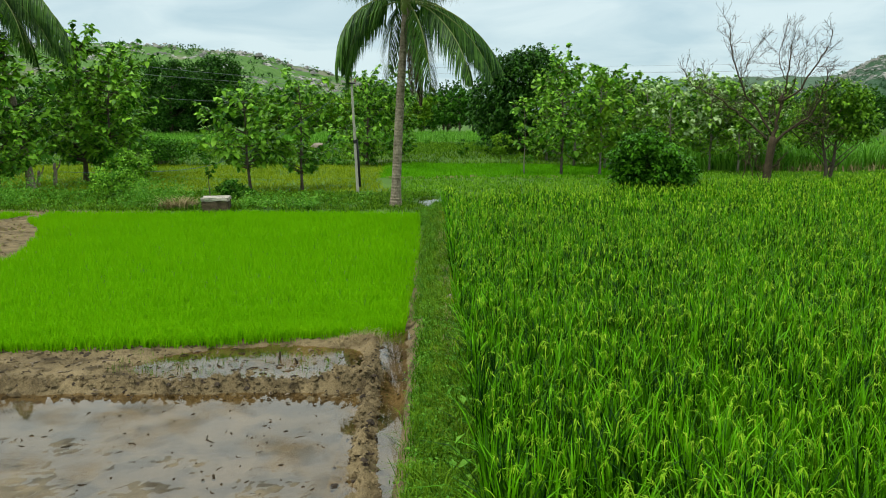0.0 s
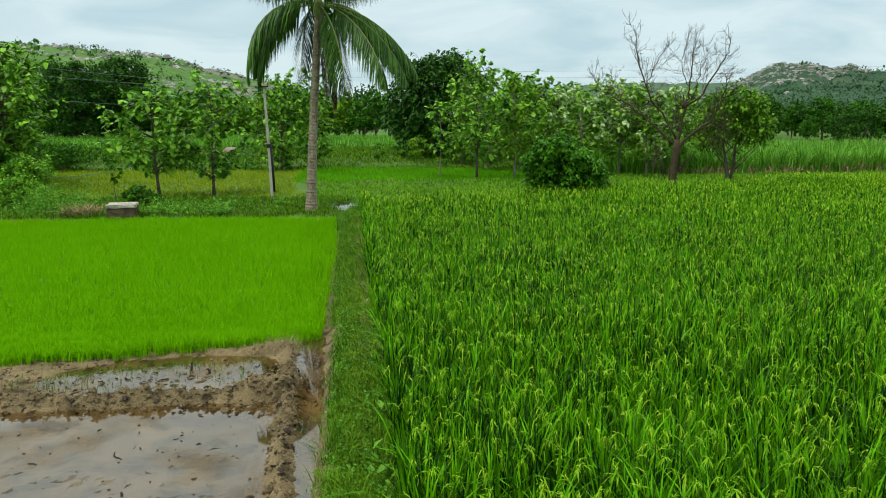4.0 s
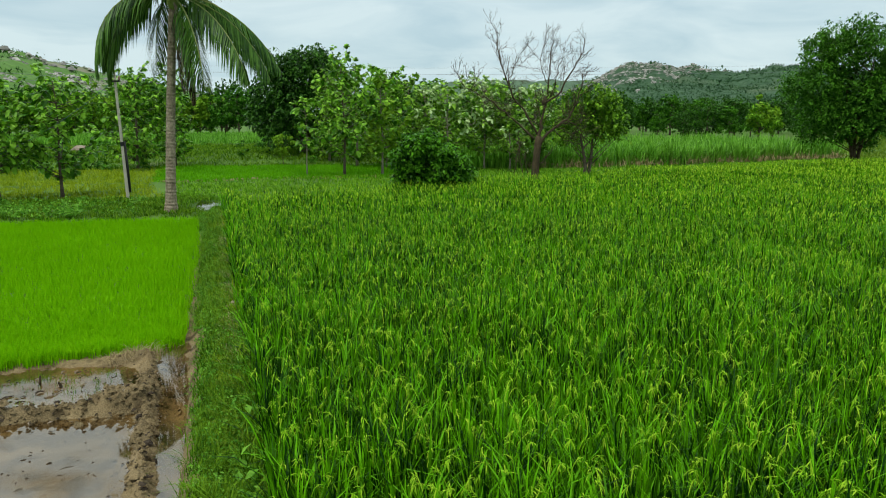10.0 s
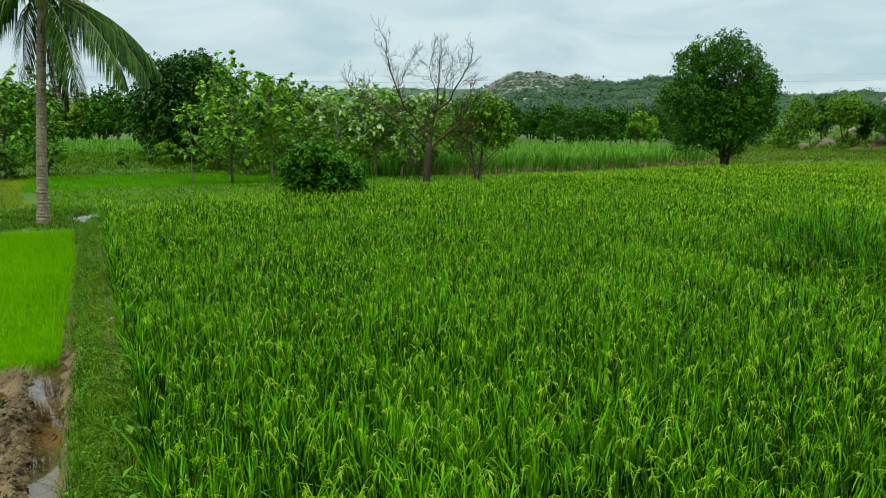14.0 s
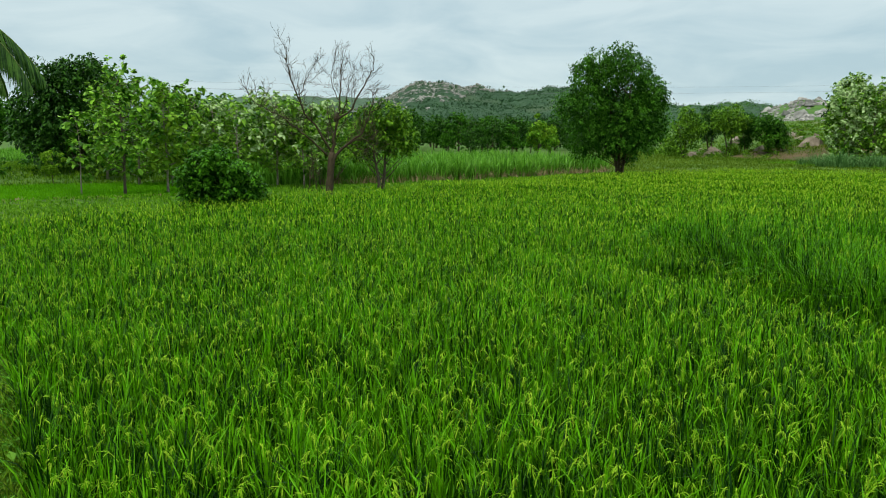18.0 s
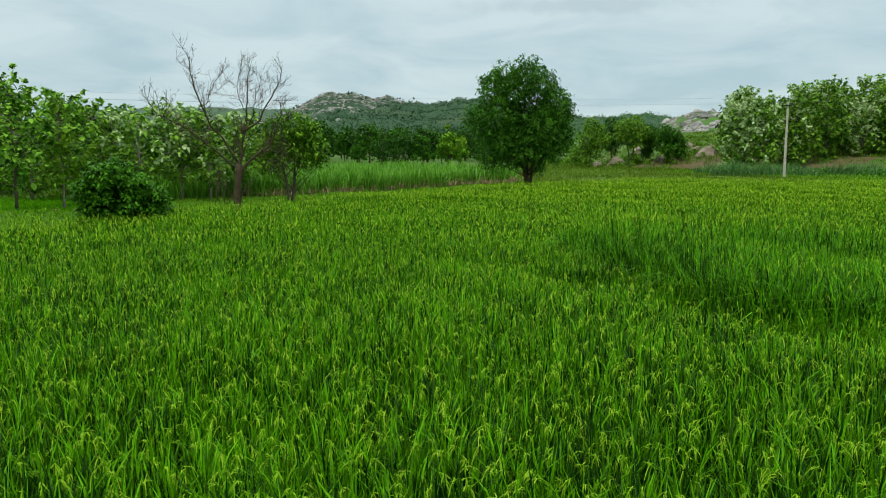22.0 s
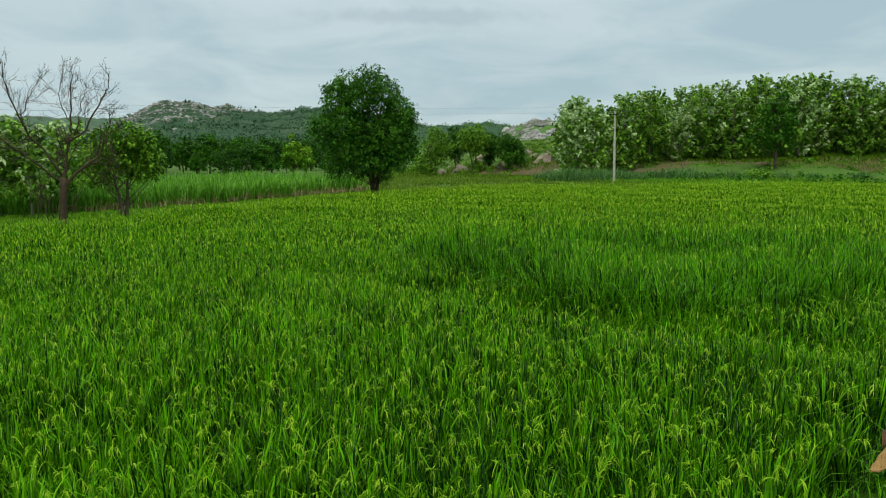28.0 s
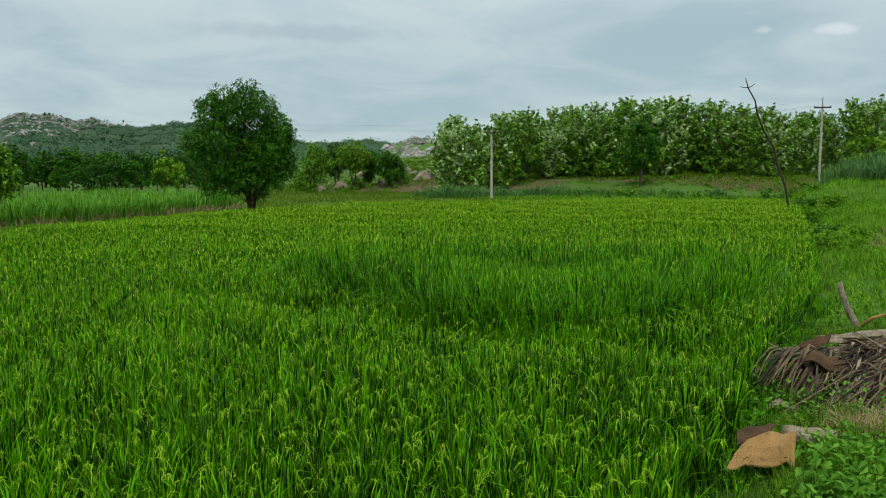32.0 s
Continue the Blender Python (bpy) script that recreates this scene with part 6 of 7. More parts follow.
# tall dead stem on the margin
def dead_tree(x, y):
    ob = thing("dead_tree", x, y, zat(x, y) - 0.2, "tall thin crooked dead stem leaning over the margin", "dead tree")
    line = [(0, 0.0, 0.0), (-0.35, 0.09, 0.98), (-0.6, 0.3, 2.4), (-0.9, 0.82, 3.82), (-1.2, 1.03, 5.01), (-1.6, 1.68, 6.21), (-2.35, 2.02, 7.41), (-2.4, 2.15, 8.18), (-2.7, 2.58, 9.05), (-2.75, 2.75, 9.7)]
    part("stem", raw_mesh("stem", *tube(line, [0.10, 0.085, 0.08, 0.075, 0.07, 0.062, 0.056, 0.05, 0.04, 0.025], 7), M_DEADBARK, None, True), ob)
    for a, b in (((-2.7, 2.58, 9.05), (-2.7, 2.15, 9.27)), ((-2.7, 2.58, 9.05), (-2.75, 3.1, 9.16)), ((-2.36, 2.06, 7.52), (-2.36, 1.72, 7.74)), ((-2.38, 2.11, 7.74), (-2.4, 2.49, 7.63))):
        part("twig", raw_mesh("twig", *tube([a, tuple((np.array(a) + b) / 2 + (0, 0, -0.04)), b], [0.035, 0.03, 0.02], 5), M_DEADBARK), ob)


dead_tree(58.6, 8.1)


# ---------------------------------------------------------------- bank past the seedling bed
def masonry_tank(x, y):
    ob = thing("stone_tank", x, y, zat(x, y) - 0.06, "squat mossy masonry block with a pale concrete cap", "tank", turn=8)
    r = random.Random(5)
    bm = box(0.9, 0.8, 0.5, (0, 0, 0.22), 1.0, 0.02)
    bmesh.ops.subdivide_edges(bm, edges=list(bm.edges), cuts=3, use_grid_fill=True)
    for v in bm.verts:
        v.co += Vector((r.gauss(0, 0.012), r.gauss(0, 0.012), r.gauss(0, 0.008)))
    bm_part("body", bm, M_BRICKWALL, ob, "dark mossy masonry sides")
    bm = box(0.95, 0.86, 0.12, (0, 0, 0.53), 0.98, 0.02)
    bmesh.ops.subdivide_edges(bm, edges=list(bm.edges), cuts=2, use_grid_fill=True)
    for v in bm.verts:
        v.co += Vector((r.gauss(0, 0.012), r.gauss(0, 0.012), r.gauss(0, 0.01)))
    bm_part("cap", bm, M_CAP, ob, "pale worn concrete cap")


masonry_tank(-8.05, 27.15)


def stump(x, y, h, rad, label, seed):
    r = np.random.default_rng(seed)
    ob = thing("tree_stump", x, y, zat(x, y) - 0.05, label, "stump")
    k = np.linspace(0, 1, 7)
    line = np.stack([r.normal(0, 0.03, 7).cumsum(), r.normal(0, 0.03, 7).cumsum(), k * h], 1)
    part("stem", raw_mesh("stem", *tube(line, rad * (1.2 - 0.5 * k) * r.uniform(0.85, 1.15, 7), 9), M_DEADWOOD, None, True), ob)
    part("stub", raw_mesh("stub", *tube([line[4], line[4] + [0.18, 0.05, 0.25], line[4] + [0.25, 0.05, 0.5]], [rad * 0.5, rad * 0.4, rad * 0.3], 6), M_DEADWOOD), ob)


stump(-18.9, 37.4, 1.2, 0.09, "short grey broken stump on the bank", 601)
stump(-19.6, 37.2, 0.8, 0.08, "thin broken stump on the bank", 602)
grass("dry_clump", [(-10.3, 27.6), (-9.1, 27.5), (-9.0, 28.4), (-10.2, 28.6)], 60, 8, 0.5, 0.02, M_DRYGRASS, "tuft of dry pale grass beside the tank", 610, lean=0.7)
weeds("tank_weeds", [(-7.4, 27.3), (-4.5, 27.2), (-4.5, 28.8), (-7.4, 28.8)], 9, 0.12, 0.5, M_WEED, "leafy weeds beside the tank", 614, 16)

# ---------------------------------------------------------------- worked mud
r = np.random.default_rng(700)


def clods(name, pts, size, seed, mat, label):
    pts = np.asarray(pts)
    return stuff(name, rocks(np.stack([pts[:, 0], pts[:, 1], ground_z(pts[:, 0], pts[:, 1])], 1), size, seed), mat, label, "clods")


ridge_pts = np.concatenate([np.stack([r.uniform(-8, -1.0, 900), 9.25 + r.normal(0, 0.16, 900)], 1), np.stack([-0.80 + r.normal(0, 0.10, 700), r.uniform(4.5, 11.5, 700)], 1) - np.array([[0.035, 0]]) * 1.5,
                            np.stack([-1.25 + r.normal(0, 0.3, 380), 9.8 + r.normal(0, 0.6, 380)], 1), np.stack([r.uniform(-8, -0.9, 500), r.uniform(9.4, 10.9, 500)], 1)])
clods("mud_clods", np.concatenate([ridge_pts, ridge_pts + r.normal(0, 0.06, ridge_pts.shape)]), 0.018, 701, M_MUD, "crumbled mud clods along the ridges")
far_mud = scatter([(-10.6, 18.0), (-12.4, 22.9), (-13.9, 24.8), (-14.2, 26.4), (-22, 26.4), (-22, 18)], 14, 708)
clods("far_mud_clods", far_mud[:, :2], 0.045, 709, M_MUD, "lumps of dry mud on the bare plot")
stuff("bare_plot_shoots", tufts(far_mud[::3], 4, 0.10, 0.012, 0.05, 0.4, 0.4, 1, 710), M_YGRASS, "thin yellow grass on the bare plot", "grass")
clods("rotting_clods", ridge_pts[::3] + r.normal(0, 0.05, ridge_pts[::3].shape), 0.017, 705, M_LITTER, "dark rotting plant lumps in the mud ridges")
lit = np.stack([r.uniform(-7, -1.1, 330), r.uniform(5.2, 11.0, 330)], 1)
z = np.maximum(ground_z(lit[:, 0], lit[:, 1]), 0) + 0.004
straws = []
for k in range(190):
    a = np.array([lit[k, 0], lit[k, 1], z[k] - 0.002])
    t, ln, wd = r.uniform(0, 6.283), 0.05 * r.lognormal(0, 0.5), r.uniform(0.003, 0.011)
    straws.append(tube([a, a + [ln * math.cos(t - 0.15) * 0.5, ln * math.sin(t - 0.15) * 0.5, 0.001], a + [ln * math.cos(t + 0.2), ln * math.sin(t + 0.2), 0.0]], [wd * 0.5, wd, wd * 0.4], 4))
stuff("floating_litter", join([rocks(np.c_[lit[190:], z[190:]], 0.008, 702)] + straws), M_DEADBARK, "dark leaf scraps and bits of straw in the mud", "litter")
flat_lit = np.stack([r.uniform(-8, -1.6, 340), r.uniform(9.0, 11.0, 340)], 1)
flat_z = np.maximum(ground_z(flat_lit[:, 0], flat_lit[:, 1]), 0) + 0.008
bits = []
for k in range(340):
    a, t = np.array([*flat_lit[k], flat_z[k]]), r.uniform(0, 6.283)
    ln, wd = 0.07 * r.lognormal(0, 0.5), r.uniform(0.004, 0.012)
    bits.append(tube([a, a + [ln * 0.5 * math.cos(t), ln * 0.5 * math.sin(t), 0.006], a + [ln * math.cos(t + 0.3), ln * math.sin(t + 0.3), 0.0]], [wd * 0.6, wd, wd * 0.4], 4))
stuff("mud_litter", join(bits[:220]), M_LITTER, "dark rotting leaf scraps on the mud", "litter")
stuff("mud_straw", join(bits[220:]), M_DEADWOOD, "pale bits of straw trodden into the mud", "litter")
grass("straw_patch", [(-1.7, 11.0), (-0.75, 11.1), (-0.75, 11.75), (-1.6, 11.45)], 300, 4, 0.10, 0.007, M_DRYGRASS, "yellow straw at the corner of the seedling bed", 706, lean=1.2, droop=0.7)
shoots = scatter([(-4.6, 9.7), (-1.5, 9.6), (-1.4, 10.9), (-4.4, 10.6)], 110, 703)
stuff("mud_shoots", tufts(shoots, 2, 0.11, 0.006, 0.02, 0.3, 0.3, 2, 704), M_GRASS, "sparse green shoots standing in the shallow water", "grass")
for k, (x, y, h, tilt) in enumerate([(-2.36, 10.55, 0.16, 10), (-2.05, 10.35, 0.11, -18), (-2.2, 6.85, 0.07, 14), (-2.28, 6.8, 0.06, -8)]):
    ob = thing("plant_stub", x, y, zat(x, y) - 0.02, "short dark plant stub standing in the mud", "stub", "stubs in the mud")
    ob.matrix_world = pose(x, y, zat(x, y) - 0.02, 0, tilt, 40 * k)
    part("stem", raw_mesh("stem", *tube([(0, 0, 0), (0.008, 0, h * 0.5), (0, 0.006, h)], [0.02, 0.017, 0.012], 6), M_DEADBARK), ob)


def stone(x, y, size, label, seed, mat=M_STONE):
    rr = random.Random(seed)
    bm = bmesh.new()
    bmesh.ops.create_icosphere(bm, subdivisions=2, radius=1)
    for v in bm.verts:
        q = 1 + 0.25 * noise.noise(v.co * 1.7 + Vector((seed, 0, 0)))
        v.co = Vector((v.co.x * size[0] * q, v.co.y * size[1] * q, v.co.z * size[2] * q))
    ob = thing("stone", x, y, zat(x, y) + size[2] * 0.3, label, "stone", turn=rr.uniform(0, 180))
    bm_part("rock", bm, mat, ob)


stone(0.13, 12.7, (0.14, 0.11, 0.13), "grey stone lying on the grassy bund", 3)
stone(9.0, 61.0, (0.8, 0.5, 0.5), "grey boulder under the dark tree", 4)
stone(-7.0, 66.0, (0.9, 0.5, 0.35), "pale boulder in the rough pasture", 5)
stone(-10.8, 68.0, (1.2, 0.6, 0.4), "pale boulder in the rough pasture", 6)

# ---------------------------------------------------------------- heap of dead palm fronds on the margin
def dry_frond(x, y, turn, length, tilt, lift, seed, label, hang=0.7, foot_too=True):
    ob = thing("dead_frond", x, y, zat(x, y) + lift, label, "palm frond", "heap of dead fronds")
    ob.matrix_world = pose(x, y, zat(x, y) + lift, 0, tilt, turn)
    k = np.linspace(0, 1, 12)
    line = np.stack([k * length, 0.12 * np.sin(k * 2.5 + seed), 0.10 * np.sin(k * math.pi) - 0.06 * k], 1)
    line += np.random.default_rng(seed).normal(0, 0.03, line.shape)
    part("leaflets", frond(line, 0.028, 80, 0.6, (M_PALMDEAD, M_PALMDEAD), 800 + seed, hang, 0.018), ob)["kind"] = "stuff"
    if not foot_too:
        return ob
    # broad flattened foot of the stalk
    foot = np.stack([np.linspace(-0.75, 0.25, 9), np.zeros(9), np.zeros(9)], 1)
    v, f = tube(foot, np.linspace(0.095, 0.03, 9), 10)
    v[:, 2] *= 0.38
    part("stalk", raw_mesh("stalk", v, f, M_SHEATH_BACK, None, True), ob, "grey flattened stalk foot")
    return ob


def sheath(x, y, turn, lift, length, width, curl, label, seed, mat, tilt=0.0):
    """A curled dry leaf sheath, a thin shell with thickness."""
    n, m = 16, 12
    u, w = np.meshgrid(np.linspace(0, 1, n), np.linspace(-1, 1, m))
    half = width * 0.5 * np.sin(np.clip(u * 0.86 + 0.12, 0, 1) * math.pi) ** 0.55 * (1 + 0.06 * np.sin(u * 17 + seed))
    ang = w * curl
    X = u * length
    Y = half * np.sin(ang) / max(math.sin(curl), 0.3)
    Z = half * 0.8 * np.cos(ang) + 0.05 * np.sin(u * 6 + seed) + 0.02 * np.sin(w * 9 + u * 7)
    top = np.stack([X.ravel(), Y.ravel(), Z.ravel()], 1)
    low = top - np.array([0, 0, 0.014])
    i = (np.arange(m - 1)[:, None] * n + np.arange(n - 1)[None]).ravel()
    q = np.stack([i, i + 1, i + 1 + n, i + n], 1)
    rim = list(range(n)) + [n * k + n - 1 for k in range(1, m)] + [n * (m - 1) + k for k in range(n - 2, -1, -1)] + [n * k for k in range(m - 2, 0, -1)]
    a = np.array(rim)
    b = np.roll(a, -1)
    walls = np.stack([a, b, b + n * m, a + n * m], 1)
    faces = np.concatenate([q, q[:, ::-1] + n * m, walls])
    ob = thing("leaf_sheath", x, y, zat(x, y) + lift, label, "palm sheath")
    ob.matrix_world = pose(x, y, zat(x, y) + lift, 0, tilt, turn)
    part("shell", raw_mesh("shell", np.concatenate([top, low]), faces, mat, None, True), ob)
    return ob


HEAP = [(14.3, -0.4, 150, 2.1, 8, 0.50), (14.5, 0.5, 160, 1.9, 12, 0.46)]
for k, (x, y, turn, length, tilt, lift) in enumerate(HEAP):
    dry_frond(x, y, turn, length, tilt, lift, k, "dead grey-brown palm frond lying on the heap", 0.35, False)


def heap_height(x, y):
    q = ((x - 12.9) / 1.9) ** 2 + ((y + 0.15) / 1.85) ** 2
    return 0.5 * np.clip(1 - q, 0, 1) ** 0.8


# heap core, its dark colour standing in for shaded gaps, under the loose strips
k = np.linspace(-1, 1, 34)
hx, hy = np.meshgrid(12.9 + 1.9 * k, -0.15 + 1.85 * k)
hx, hy = hx.ravel(), hy.ravel()
hz = ground_z(hx, hy) + heap_height(hx, hy) + 0.05 * wave_noise(hx, hy, 0.5, 870, 4) * (heap_height(hx, hy) > 0) - 0.03
i = (np.arange(33)[:, None] * 34 + np.arange(33)[None]).ravel()
core = thing("litter_heap", 0, 0, 0, "core of the heap of palm litter, coloured dark to shade its gaps", "litter heap")
part("core", raw_mesh("core", np.stack([hx, hy, hz], 1), np.stack([i, i + 1, i + 35, i + 34], 1), M_LITTER, None, True), core)


def strips(n, mat, seed, width, length, label):
    """Dry leaflet strips strewn over the heap, mostly lying along it and down its sides."""
    r = np.random.default_rng(seed)
    t = r.uniform(0, 6.283, n)
    q = np.sqrt(r.random(n)) * 1.02
    x, y = 12.9 + 1.9 * q * np.cos(t), -0.15 + 1.8 * q * np.sin(t)
    way = np.where(r.random(n) < 0.6, r.normal(2.6, 0.5, n), np.arctan2(y - 0.2, x - 12.9) + r.normal(0, 0.5, n))
    ln = length * r.lognormal(0, 0.35, n)
    rows = []
    for s in (-0.5, 0.0, 0.5):
        px, py = x + np.cos(way) * ln * s, y + np.sin(way) * ln * s
        pz = ground_z(px, py) + heap_height(px, py) + 0.02 + r.uniform(0, 0.09, n) + 0.05 * (s == 0)
        side = np.stack([-np.sin(way), np.cos(way), r.normal(0, 0.5, n)], 1) * (width * (0.35 if s else 0.5) * r.uniform(0.6, 1.4, n))[:, None]
        c = np.stack([px, py, pz], 1)
        rows += [c - side, c + side]
    v = np.stack(rows, 1)
    f = (np.arange(n) * 6)[:, None, None] + np.array([(0, 1, 3), (0, 3, 2), (2, 3, 5), (2, 5, 4)])[None]
    return stuff("palm_litter", (v.reshape(-1, 3), f.reshape(-1, 3)), mat, label, "palm litter")


strips(900, M_PALMDEAD, 871, 0.024, 0.7, "brown dead palm leaflets strewn over the heap")
strips(70, M_SHEATH_BACK, 872, 0.05, 0.4, "grey flakes of palm stalk strewn over the heap")
strips(90, M_DRYGRASS, 873, 0.012, 0.6, "pale straw strewn over the heap")
st = thing("palm_stalk", 17.2, 0.90, zat(17.2, 0.90) - 0.08, "pale dry palm stalk sticking up from the heap", "palm stalk")
v, f = tube([(0, 0, 0), (-0.03, 0.12, 0.25), (-0.08, 0.26, 0.55), (-0.12, 0.36, 0.85), (-0.13, 0.40, 1.0)], [0.10, 0.075, 0.062, 0.055, 0.05], 10)
part("stalk", raw_mesh("stalk", v, f, M_SHEATH_BACK, None, True), st)
v, f = tube([(0, 0.05, 0.1), (-0.05, -0.2, 0.35), (-0.1, -0.55, 0.5)], [0.05, 0.035, 0.02], 7)
part("side_stalk", raw_mesh("side_stalk", v, f, M_SHEATH, None, True), st)
tw = thing("dry_twig", 12.9, 0.9, zat(12.9, 0.9) + 0.36, "thin bent dry twig reaching out of the heap", "twig")
part("stem", raw_mesh("stem", *tube([(0, 0, 0), (0.1, 0.35, 0.04), (0.0, 0.8, 0.0), (0.05, 1.0, 0.1)], [0.022, 0.02, 0.018, 0.01], 6), M_DEADWOOD, None, True), tw)
fl = thing("dry_flower_stalk", 12.3, 0.1, zat(12.3, 0.1) + 0.42, "pale dry palm flower stalk with fine side strands", "palm stalk")
line = [(0, -0.3, -0.1), (0.15, 0.0, 0.05), (0.35, 0.3, 0.18), (0.5, 0.55, 0.28)]
part("stem", raw_mesh("stem", *tube(line, [0.03, 0.026, 0.02, 0.01], 7), M_DEADWOOD, None, True), fl)
part("strands", frond(line, 0.012, 22, 0.22, (M_DRYGRASS, M_DEADWOOD), 881, 0.2, 0.01), fl)


def sheet(ob, name, corners, mat, bulge, seed, label="", pinch=0.0, n=16):
    """A thin stiff sheet between four corners (near left, near right, far left, far right), bulged, wrinkled and torn along its edges."""
    r = np.random.default_rng(seed)
    u, w = np.meshgrid(np.linspace(0, 1, n), np.linspace(0, 1, n))
    w = w * (1 - pinch * (1 - u) ** 2)
    tear = 0.035 * np.interp(np.linspace(0, 1, n), np.linspace(0, 1, 9), r.normal(0, 1, 9))
    w = w + tear[None] * (w > 0.85) - tear[None, ::-1] * (w < 0.12)
    a, b, c, d = (np.array(q, float) for q in corners)
    p = (a * ((1 - u) * (1 - w))[..., None] + b * (u * (1 - w))[..., None] + c * ((1 - u) * w)[..., None] + d * (u * w)[..., None])
    p[..., 2] += bulge * np.sin(np.clip(u, 0, 1) * math.pi) * np.sin(np.clip(w, 0, 1) * math.pi) + 0.012 * np.sin(u * 13 + 5 * w + seed) + 0.008 * np.sin(w * 31 + seed)
    top = p.reshape(-1, 3) - np.array(ob.location)
    i = (np.arange(n - 1)[:, None] * n + np.arange(n - 1)[None]).ravel()
    q = np.stack([i, i + 1, i + 1 + n, i + n], 1)
    rim = np.array(list(range(n)) + [n * k + n - 1 for k in range(1, n)] + [n * (n - 1) + k for k in range(n - 2, -1, -1)] + [n * k for k in range(n - 2, 0, -1)])
    after = np.roll(rim, -1)
    faces = np.concatenate([q, q[:, ::-1] + n * n, np.stack([rim, after, after + n * n, rim + n * n], 1)])
    return part(name, raw_mesh(name, np.concatenate([top, top - [0.004, 0, 0.008]]), faces, mat, None, True), ob, label)


def leaflet_fan(hub, tips, n, width, mat, label, seed, arch_up=0.12):
    """Dry leaflets spread from a line of roots to a line of tips, sagging and overlapping."""
    r = np.random.default_rng(seed)
    ob = thing("dead_frond", *hub[0], label, "palm frond", "heap of dead fronds")
    u = np.sort(r.random(n))[:, None]
    a = np.array(hub[0]) * (1 - u) + np.array(hub[1]) * u + r.normal(0, 0.04, (n, 3))
    b = np.array(tips[0]) * (1 - u) + np.array(tips[1]) * u + r.normal(0, 0.17, (n, 3)) * [1.3, 1, 0.5]
    way = b - a
    side = np.cross(way, [0, 0, 1.0])
    side /= np.linalg.norm(side, axis=1)[:, None]
    side = side + np.array([0, 0, 1.0]) * r.normal(0, 0.7, (n, 1))
    rows = []
    swing = r.normal(0, 0.06, (n, 3))
    for q, w in ((0, 0.4), (0.25, 1.0), (0.5, 0.9), (0.75, 0.6), (1.0, 0.1)):
        c = a + way * q + np.array([0, 0, 1.0]) * (arch_up * r.uniform(0.5, 1.3, (n, 1)) * math.sin(q * math.pi)) + swing * math.sin(q * 3)
        half = side * width * w * 0.5 * r.uniform(0.8, 1.2, (n, 1))
        rows += [c - half, c + half]
    v = np.stack(rows, 1) - np.array(hub[0])
    f = []
    for k in range(4):
        f += [(2 * k, 2 * k + 1, 2 * k + 3), (2 * k, 2 * k + 3, 2 * k + 2)]
    tris = (np.arange(n) * 10)[:, None, None] + np.array(f)[None]
    part("leaflets", raw_mesh("leaflets", v.reshape(-1, 3), tris.reshape(-1, 3), mat), ob)["kind"] = "stuff"
    rib = [np.array(hub[0]) * (1 - k) + np.array(hub[1]) * k - np.array(hub[0]) for k in (-0.1, 0.3, 0.7, 1.1)]
    part("midrib", raw_mesh("midrib", *tube(rib, [0.035, 0.03, 0.025, 0.015], 6), M_SHEATH_BACK, None, True), ob)
    return ob


tan = thing("leaf_sheath", 8.9, 1.2, zat(8.9, 1.2), "broad tan palm sheath lying folded in the grass", "palm sheath")
sheet(tan, "shell", [(8.20, 1.50, 0.34), (8.80, 0.93, 0.30), (9.12, 1.46, 0.50), (9.36, 1.00, 0.47)], M_SHEATH, 0.10, 3, pinch=0.55)
# shade inside the fold is put in as a dark brown sheet
sheet(tan, "inner_fold", [(8.86, 1.52, 0.38), (9.06, 1.26, 0.44), (9.20, 1.60, 0.46), (9.36, 1.20, 0.54)], M_DARKSHEATH, 0.03, 5, "inner fold, its shade painted dark brown")
grey = thing("leaf_sheath", 9.4, 0.9, zat(9.4, 0.9), "grey ribbed dry palm sheath behind the tan one", "palm sheath")
sheet(grey, "shell", [(9.24, 1.14, 0.40), (9.34, 0.62, 0.38), (9.48, 1.16, 0.50), (9.62, 0.60, 0.48)], M_SHEATH_BACK, 0.06, 8)
# fans of leaflets hanging over both sides of the heap
leaflet_fan([(13.35, 1.65, 0.52), (13.25, 0.95, 0.66)], [(11.65, 1.85, 0.34), (11.40, 1.00, 0.28)], 70, 0.032, M_PALMDEAD, "brown fan of dead palm leaflets hanging down the heap", 21)
leaflet_fan([(13.40, 1.00, 0.74), (13.75, 0.15, 0.78)], [(12.25, 0.25, 0.50), (12.90, -1.25, 0.48)], 80, 0.03, M_PALMDEAD, "dark fan of dead palm leaflets under the pale stalk", 22, 0.16)
leaflet_fan([(13.30, 0.85, 0.70), (13.70, 0.05, 0.76)], [(12.20, 0.05, 0.52), (12.75, -1.30, 0.50)], 18, 0.028, M_SHEATH_BACK, "grey dead palm leaflets under the pale stalk", 23, 0.2)
leaflet_fan([(12.60, 0.55, 0.60), (12.90, -0.25, 0.60)], [(11.75, 0.95, 0.32), (11.80, -0.70, 0.34)], 60, 0.028, M_PALMDEAD, "brown fan of dead palm leaflets at the foot of the heap", 24, 0.08)
